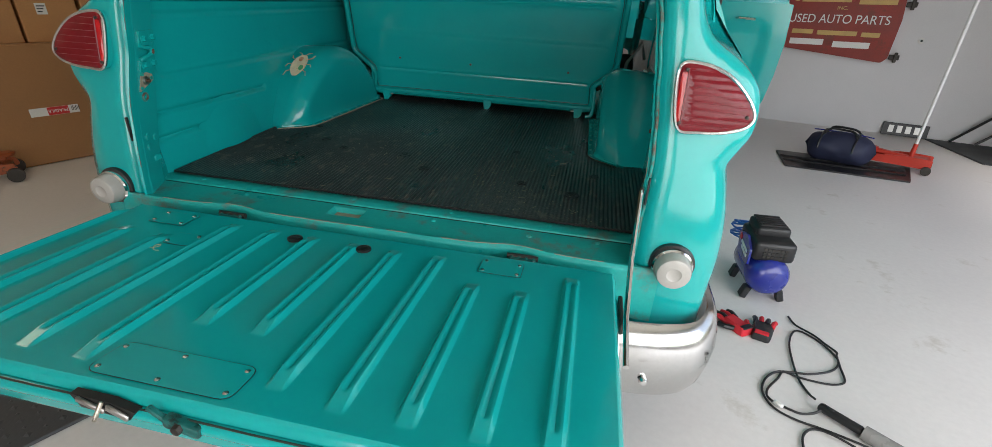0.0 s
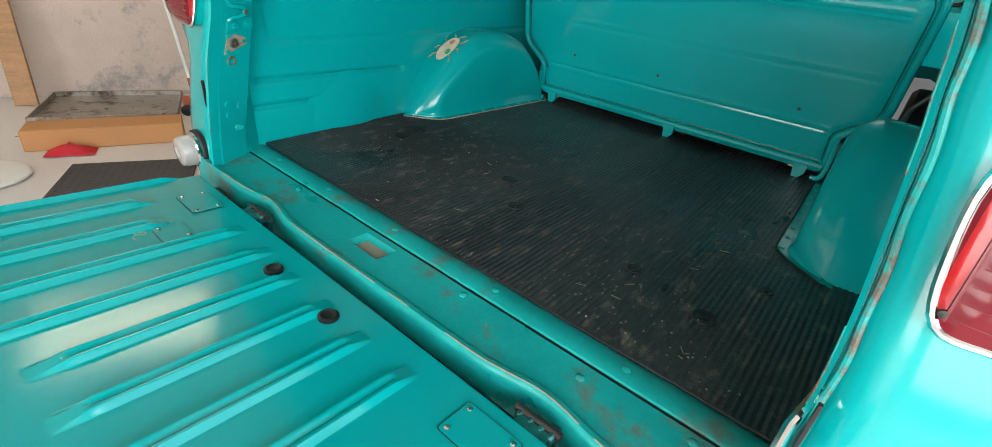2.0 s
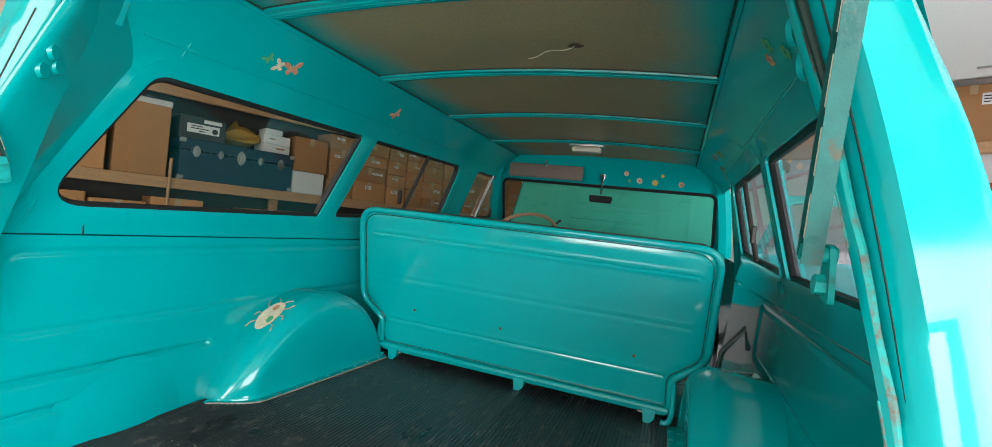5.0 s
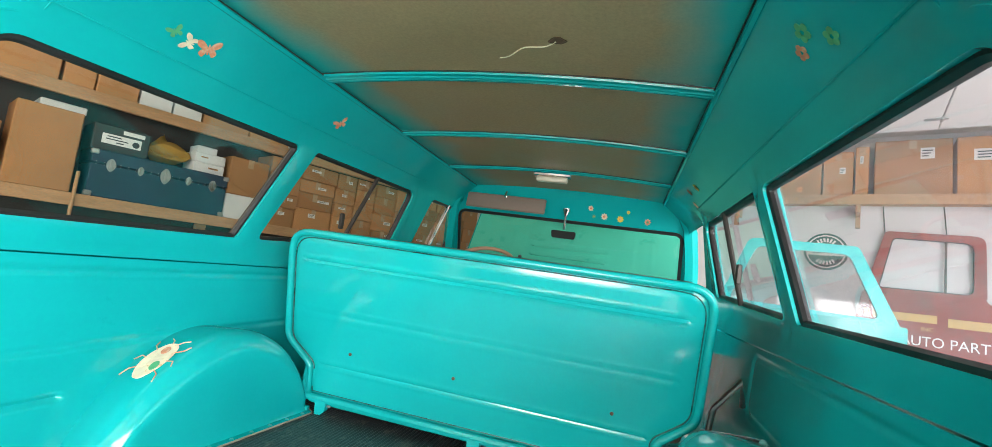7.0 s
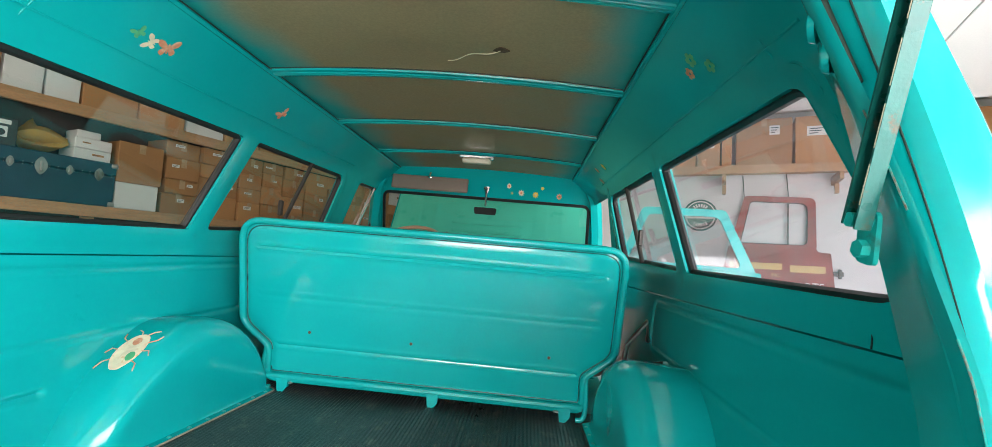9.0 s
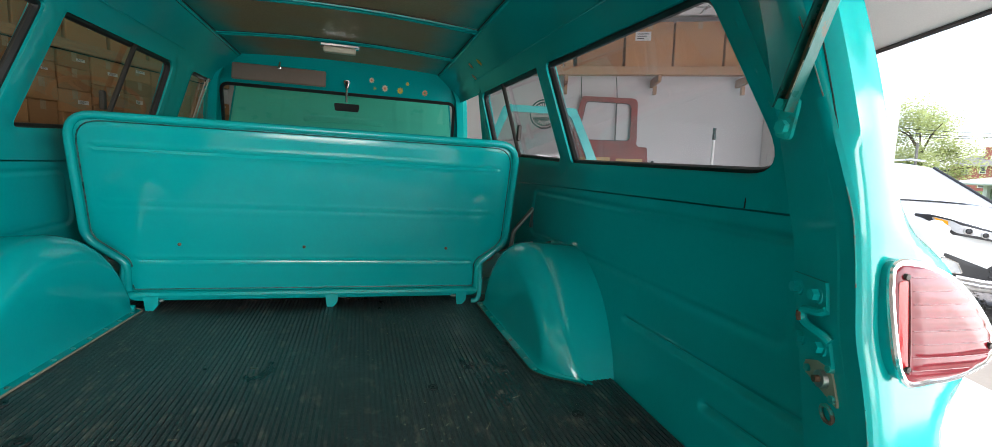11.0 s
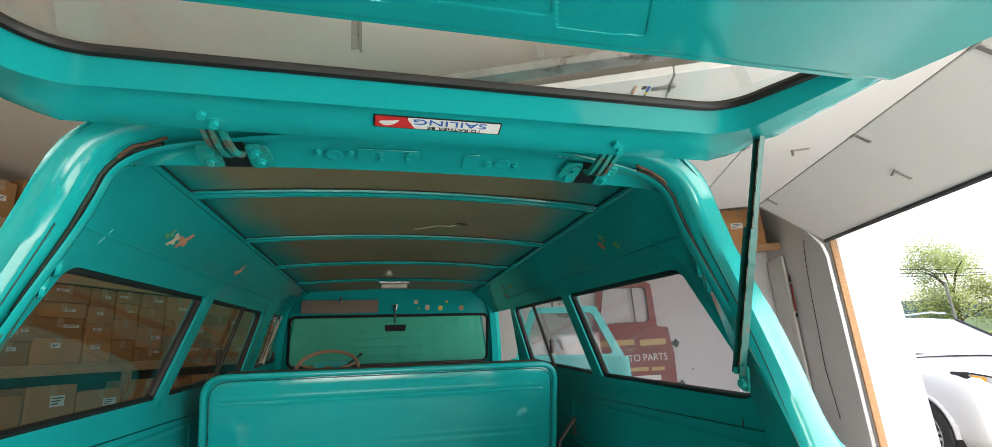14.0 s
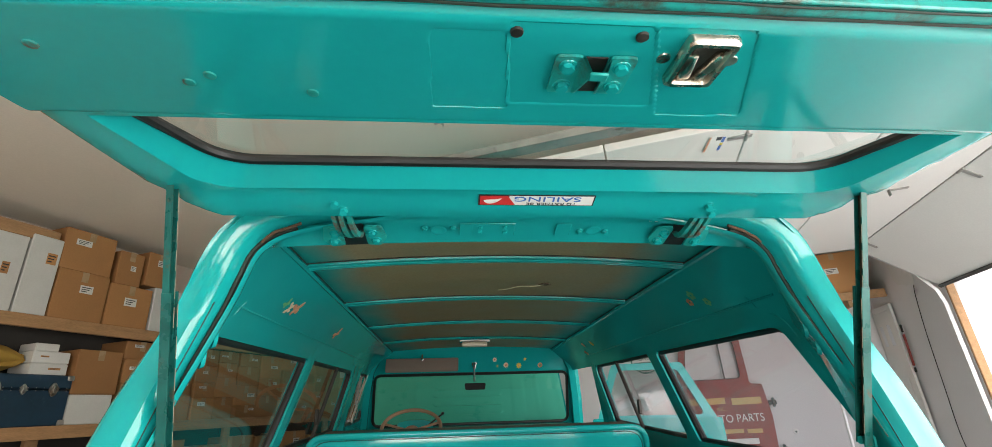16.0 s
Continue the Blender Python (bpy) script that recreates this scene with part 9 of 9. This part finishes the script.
for z, r in ((0.415, 0.026), (0.375, 0.022)):
    tube(bm, [(FX(a, 0.4) + 0.004 - (0.45 - z) * 0.25, a, z + 0.10 * max(0, abs(a) - 0.5)) for a in (-0.72, -0.55, -0.3, 0, 0.3, 0.55, 0.72)], r, 8)
part("skid_strip", bm, SILVER, suv, "satin silver bumper strip")
bm = B()
box(bm, (FX(0, 0.5) + 0.025, 0.0, 0.515), (0.010, 0.305, 0.152), 0.006)
pl = part("number_plate", bm, HOUSE_WHITE, suv, "white number plate with a red corner")
for k in range(6):
    bm = B()
    box(bm, (FX(0, 0.5) + 0.032, -0.085 + 0.040 * k, 0.515), (0.002, 0.020, 0.062))
    part("plate_bar", bm, GREY_RUBBER, pl, smooth=False)
bm = B()
box(bm, (FX(0, 0.5) + 0.031, -0.118, 0.468), (0.002, 0.045, 0.036))
part("plate_corner", bm, RED_PRINT, pl, smooth=False)
for x in (0.0, -2.78):
    for s in (1, -1):
        m = Matrix.Translation((x, s * 0.872, 0.365)) @ pose(0, 0, 0, -90 * s, 0, 0)
        bm = B()
        lathe(bm, [(0.24, -0.10), (0.34, -0.11), (0.365, -0.08), (0.368, 0.0), (0.365, 0.07), (0.34, 0.105), (0.245, 0.10), (0.235, 0.06)], m, 40)
        w = part("tyre", bm, RUBBER, suv)
        bm = B()
        lathe(bm, [(0.24, 0.09), (0.225, 0.06), (0.225, 0.0), (0, 0.0)], m, 30)
        part("brake_disc", bm, DARK_STEEL, w)
        bm = B()
        lathe(bm, [(0.243, 0.088), (0.243, 0.102), (0.228, 0.10), (0.225, 0.085)], m, 36)
        for k in range(5):
            for dd in (-0.16, 0.16):
                t = 2 * math.pi * k / 5
                cyl(bm, m @ Vector((0.05 * math.cos(t), 0.05 * math.sin(t), 0.085)), m @ Vector((0.23 * math.cos(t + dd), 0.23 * math.sin(t + dd), 0.09)), 0.018, 0.014, seg=6)
        lathe(bm, [(0.06, 0.075), (0.05, 0.1), (0, 0.1)], m, 16)
        part("rim", bm, SILVER, w, "alloy rim")
        bm = B()
        box(bm, m @ Vector((0.14, 0.05, 0.04)), (0.10, 0.05, 0.10), 0.01)
        part("caliper", bm, RED_PRINT, w, "red brake caliper")
        bm = B()
        tube(bm, [(x + 0.40 * math.cos(t), s * 0.944, 0.365 + 0.40 * math.sin(t)) for t in (math.pi * (k / 20) for k in range(21))], 0.024, 6)
        part("arch_lip", bm, CAR_WHITE, suv)
        bm = B()
        lathe(bm, [(0.40, 0.02), (0.40, 0.106), (0, 0.106)], Matrix.Translation((x, s * 0.845, 0.365)) @ pose(0, 0, 0, -90 * s, 0, 0), 36)
        part("wheel_arch", bm, CAR_TRIM, suv)

# -- house with a glazed porch --
hs = thing("porch_house", GARAGE @ pose(17.17, 20.41, 0, 0, 0, -98.7), "cream house with a long glazed porch", "house")     # x along the porch front, y away from the garage
bm = B()
box(bm, (5.0, 0.10, -0.80), (10.2, 0.20, 0.86))
part("porch_wall", bm, BRICK, hs, smooth=False)
bm = B()
box(bm, (5.0, 0.06, -0.35), (10.3, 0.30, 0.05))
part("porch_sill", bm, HOUSE_WHITE, hs, smooth=False)
for k in range(8):
    x = 0.08 + 1.22 * k
    bm = B()
    box(bm, (x, 0.08, 0.31), (0.15 if k else 0.24, 0.16, 1.28), 0.01)
    part("porch_post", bm, HOUSE_WHITE, hs, smooth=False)
    bm = B()
    box(bm, (x + 0.61, 0.12, 0.28), (1.07, 0.02, 1.20))
    w = part("porch_window", bm, SCREEN_GREEN if k in (0, 3, 6) else SCREEN, hs, smooth=False)
    for c, d in (((x + 0.61, 0.09, -0.30), (1.06, 0.06, 0.05)), ((x + 0.61, 0.09, 0.86), (1.06, 0.06, 0.05)), ((x + 0.61, 0.095, 0.28), (1.06, 0.03, 0.03))):
        if d[2] > 0.04 or k in (0, 3, 6):
            bm = B()
            box(bm, c, d)
            part("window_rail", bm, HOUSE_WHITE, w, smooth=False)
bm = B()
prism(bm, [(-0.60, 0.96), (2.4, 1.42), (2.4, 1.52), (-0.62, 1.09)], lambda a, b, d: Vector((-0.75 + d, a, b)), 11.0)
part("porch_roof", bm, HOUSE_WHITE, hs, smooth=False)
bm = B()
tube(bm, [(-0.75, -0.66, 1.03), (10.2, -0.66, 1.01)], 0.055, 8)
part("gutter", bm, HOUSE_WHITE, hs)
bm = B()
prism(bm, [(0.55, -1.2), (8.6, -1.2), (8.6, 2.05), (4.6, 3.75), (0.55, 2.05)], lambda a, b, d: Vector((a, 2.4 + d, b)), 7.0)
part("house_wall", bm, CREAM_SIDING, hs, smooth=False)
for sgn in (1, -1):
    bm = B()
    prism(bm, [(4.6, 4.02), (4.6, 3.86), (4.6 + sgn * 4.5, 2.02), (4.6 + sgn * 4.5, 2.18)], lambda a, b, d: Vector((a, 1.95 + d, b)), 7.9)
    part("house_roof", bm, HOUSE_WHITE, hs, smooth=False)
for k in range(1, 14):
    bm = B()
    box(bm, (4.6, 2.395, -0.2 + 0.2 * k), (8.0, 0.02, 0.012))
    part("siding_lap", bm, CREAM_SIDING, hs, smooth=False)

# -- brick house farther off --
bh = thing("brick_house", GARAGE @ pose(88.25, 108.85, -1.3, 0, 0, -28), "two-storey red brick house with a hipped roof", "house")
bm = B()
box(bm, (0.0, 4.0, 2.6), (7.0, 8.0, 5.2))
part("brick_wall", bm, BRICK, bh, smooth=False)
bm = B()
v = [bm.verts.new(p) for p in ((-3.8, -0.4, 5.1), (3.8, -0.4, 5.1), (3.8, 8.4, 5.1), (-3.8, 8.4, 5.1), (-0.8, 4, 7.4), (0.8, 4, 7.4))]
for f in ((0, 1, 5, 4), (1, 2, 5), (2, 3, 4, 5), (3, 0, 4), (3, 2, 1, 0)):
    bm.faces.new([v[k] for k in f])
part("hipped_roof", bm, SHINGLE, bh, smooth=False)
bm = B()
box(bm, (1.3, 2.6, 7.7), (0.9, 0.7, 2.7))
part("chimney", bm, BRICK, bh, smooth=False)
for x, z in ((-2.4, 4.0), (0.3, 4.3), (2.7, 4.0), (-2.4, 1.4), (0.3, 1.4), (2.7, 1.4)):
    bm = B()
    box(bm, (x, -0.03, z), (1.0, 0.10, 1.5))
    w = part("window_frame", bm, HOUSE_WHITE, bh, smooth=False)
    bm = B()
    box(bm, (x, -0.09, z), (0.8, 0.04, 1.3))
    part("window_pane", bm, SCREEN, w, smooth=False)


def tree(x, y, z, height, spread, seed, label):
    random.seed(seed)
    t = thing("tree", GARAGE @ pose(x, y, z), label, "tree", "trees")
    b1, tips = B(), []
    tube(b1, [(0, 0, 0), (0.05, 0.02, height * 0.2), (0.0, 0.1, height * 0.42), (0.1, 0.05, height * 0.6)], 0.3, 8, radii=[height * 0.034, height * 0.026, height * 0.02, height * 0.012])
    for k in range(11):
        a = k * 2.4 + random.random()
        z0 = height * random.uniform(0.16, 0.6)
        r = spread * random.uniform(0.45, 0.85) * (1 - 0.5 * max(0, z0 / height - 0.45))
        e = Vector((r * math.cos(a), r * math.sin(a), z0 + height * random.uniform(0.12, 0.34)))
        tube(b1, [(0, 0, z0), (e.x * 0.45, e.y * 0.45, z0 + (e.z - z0) * 0.65), e], 0.1, 6, radii=[height * 0.012, height * 0.008, height * 0.004])
        tips.append(e)
        for q in range(2):
            tips.append(Vector((e.x * random.uniform(0.45, 0.8), e.y * random.uniform(0.45, 0.8), e.z * random.uniform(0.7, 1.2))))
    tips.append(Vector((0, 0, height * 0.9)))
    part("trunk", b1, BARK, t)
    b2 = B()
    for e in tips:
        R = spread * random.uniform(0.24, 0.40)
        for k in range(620):
            d = Vector((random.gauss(0, 1), random.gauss(0, 1), random.gauss(0, 0.75)))
            d = d.normalized() * R * random.random() ** 0.45
            p = e + d
            if p.z < height * 0.16:
                continue
            s_ = height * random.uniform(0.007, 0.014)
            u = Vector((random.gauss(0, 1), random.gauss(0, 1), random.gauss(0, 1))).normalized() * s_
            w = u.orthogonal().normalized() * s_ * 0.7
            b2.faces.new([b2.verts.new(p + u), b2.verts.new(p + w), b2.verts.new(p - u), b2.verts.new(p - w)])
    tagged(part("crown", b2, LEAF, t, smooth=False), kind="stuff")


tree(40.2, 56.9, -1.3, 9.7, 5.5, 5, "broad leafy tree with airy gaps")
tree(98.0, 109.0, -1.3, 7.2, 5.0, 9, "low rounded leafy tree")
tree(103.5, 110.0, -1.3, 6.6, 5.0, 12, "low rounded leafy tree")
bm = B()
for k in range(3200):
    p = Vector((random.uniform(-4, 4), random.uniform(-0.5, 0.5), random.uniform(0.0, 1.6)))
    u = Vector((random.gauss(0, 1), random.gauss(0, 1), random.gauss(0, 1))).normalized() * 0.07
    w = u.orthogonal() * 0.7
    bm.faces.new([bm.verts.new(p + u), bm.verts.new(p + w), bm.verts.new(p - u), bm.verts.new(p - w)])
solo("hedge", bm, LEAF, GARAGE @ pose(24.65, 30.56, -1.2, 0, 0, -40), "clipped green hedge", "hedge", kind="stuff", smooth=False)
up = thing("utility_pole", GARAGE @ pose(33.0, 47.0, -1.3), "weathered grey utility pole", "pole")
bm = B()
cyl(bm, (0, 0, 0), (0, 0, 5.6), 0.13, 0.10, seg=10)
part("pole", bm, GRAVEL, up)
for k, (z0, z1) in enumerate(((7.1, 4.6), (6.7, 4.35), (6.3, 4.4))):
    bm = B()
    a, b = Vector((24.0, 50.0, z0)), Vector((41.0, 36.0, z1))
    tube(bm, [a.lerp(b, q / 12) - Vector((0, 0, 0.9 * math.sin(math.pi * q / 12))) for q in range(13)], 0.022, 5)
    solo("overhead_wire", bm, BLACK_PLASTIC, GARAGE, "thin black overhead wire", "wire", "overhead wires")
bm = B()
loft(bm, [[Vector((lerp(300, 900, u), 1100 - lerp(0, 560, u), -5)) for u in (k / 40 for k in range(41))],
          [Vector((lerp(300, 900, u), 1100 - lerp(0, 560, u), 22 + 10 * math.sin(u * 7) + 5 * math.sin(u * 19))) for u in (k / 40 for k in range(41))]])
structure("backdrop", bm, HILL, "far blue wooded hills", "hills")

# -- straw, grit and paint flakes scattered on the cargo mat --
rnd = random.Random(31)
LITTER = mat("straw and grit", (0.42, 0.36, 0.25), rough=0.8, vary=0.3, bump=0.0, island=0.5)
bm = B()
for k in range(420):
    x = rnd.uniform(-0.66, 0.66)
    y = 0.23 + 1.2 * rnd.random() ** 1.3
    if rnd.random() < 0.35:
        x, y = 0.2 + abs(rnd.gauss(0, 0.22)), 0.23 + abs(rnd.gauss(0, 0.22))
    if abs(x) > (0.55 if y > 0.7 else 0.68):
        continue
    straw = rnd.random() < 0.16
    ln = rnd.uniform(0.008, 0.024) if straw else rnd.uniform(0.0012, 0.0042)
    wd = 0.0011 if straw else ln * rnd.uniform(0.4, 1.0)
    box(bm, (x, y, 0.7085 + rnd.uniform(0, 0.001)), (ln, wd, 0.0010), 0, pose(0, 0, 0, rnd.uniform(-8, 8), rnd.uniform(-8, 8), rnd.uniform(0, 180)))
solo("floor_litter", bm, LITTER, TRUCK, "pale straw bits and grit scattered on the cargo mat", "litter", kind="stuff", smooth=False)

# -- warm lamp panel on the ceiling, mirrored in the tailgate's enamel --
lp = thing("ceiling_light", GARAGE @ pose(-3.04, -1.01, ZC), "warm white ceiling light with a flat diffuser", "ceiling light")
bm = B()
for x, y, sx, sy in ((0.375, 0, 0.03, 1.22), (-0.375, 0, 0.03, 1.22), (0, 0.595, 0.72, 0.03), (0, -0.595, 0.72, 0.03)):
    box(bm, (x, y, -0.03), (sx, sy, 0.06), 0.004)
part("frame", bm, WHITE_PAINT, lp)
DIFFUSER = mat("lit opal diffuser", (0.8, 0.78, 0.7), rough=0.5, vary=0.02, bump=0.0)
bs = next(n for n in DIFFUSER.node_tree.nodes if n.type == "BSDF_PRINCIPLED")
bs.inputs["Emission Color"].default_value = (1.0, 0.86, 0.62, 1)
bs.inputs["Emission Strength"].default_value = 2.9
bm = B()
box(bm, (0, 0, -0.035), (0.718, 1.158, 0.02), 0.003)
part("diffuser", bm, DIFFUSER, lp, "glowing warm white diffuser")
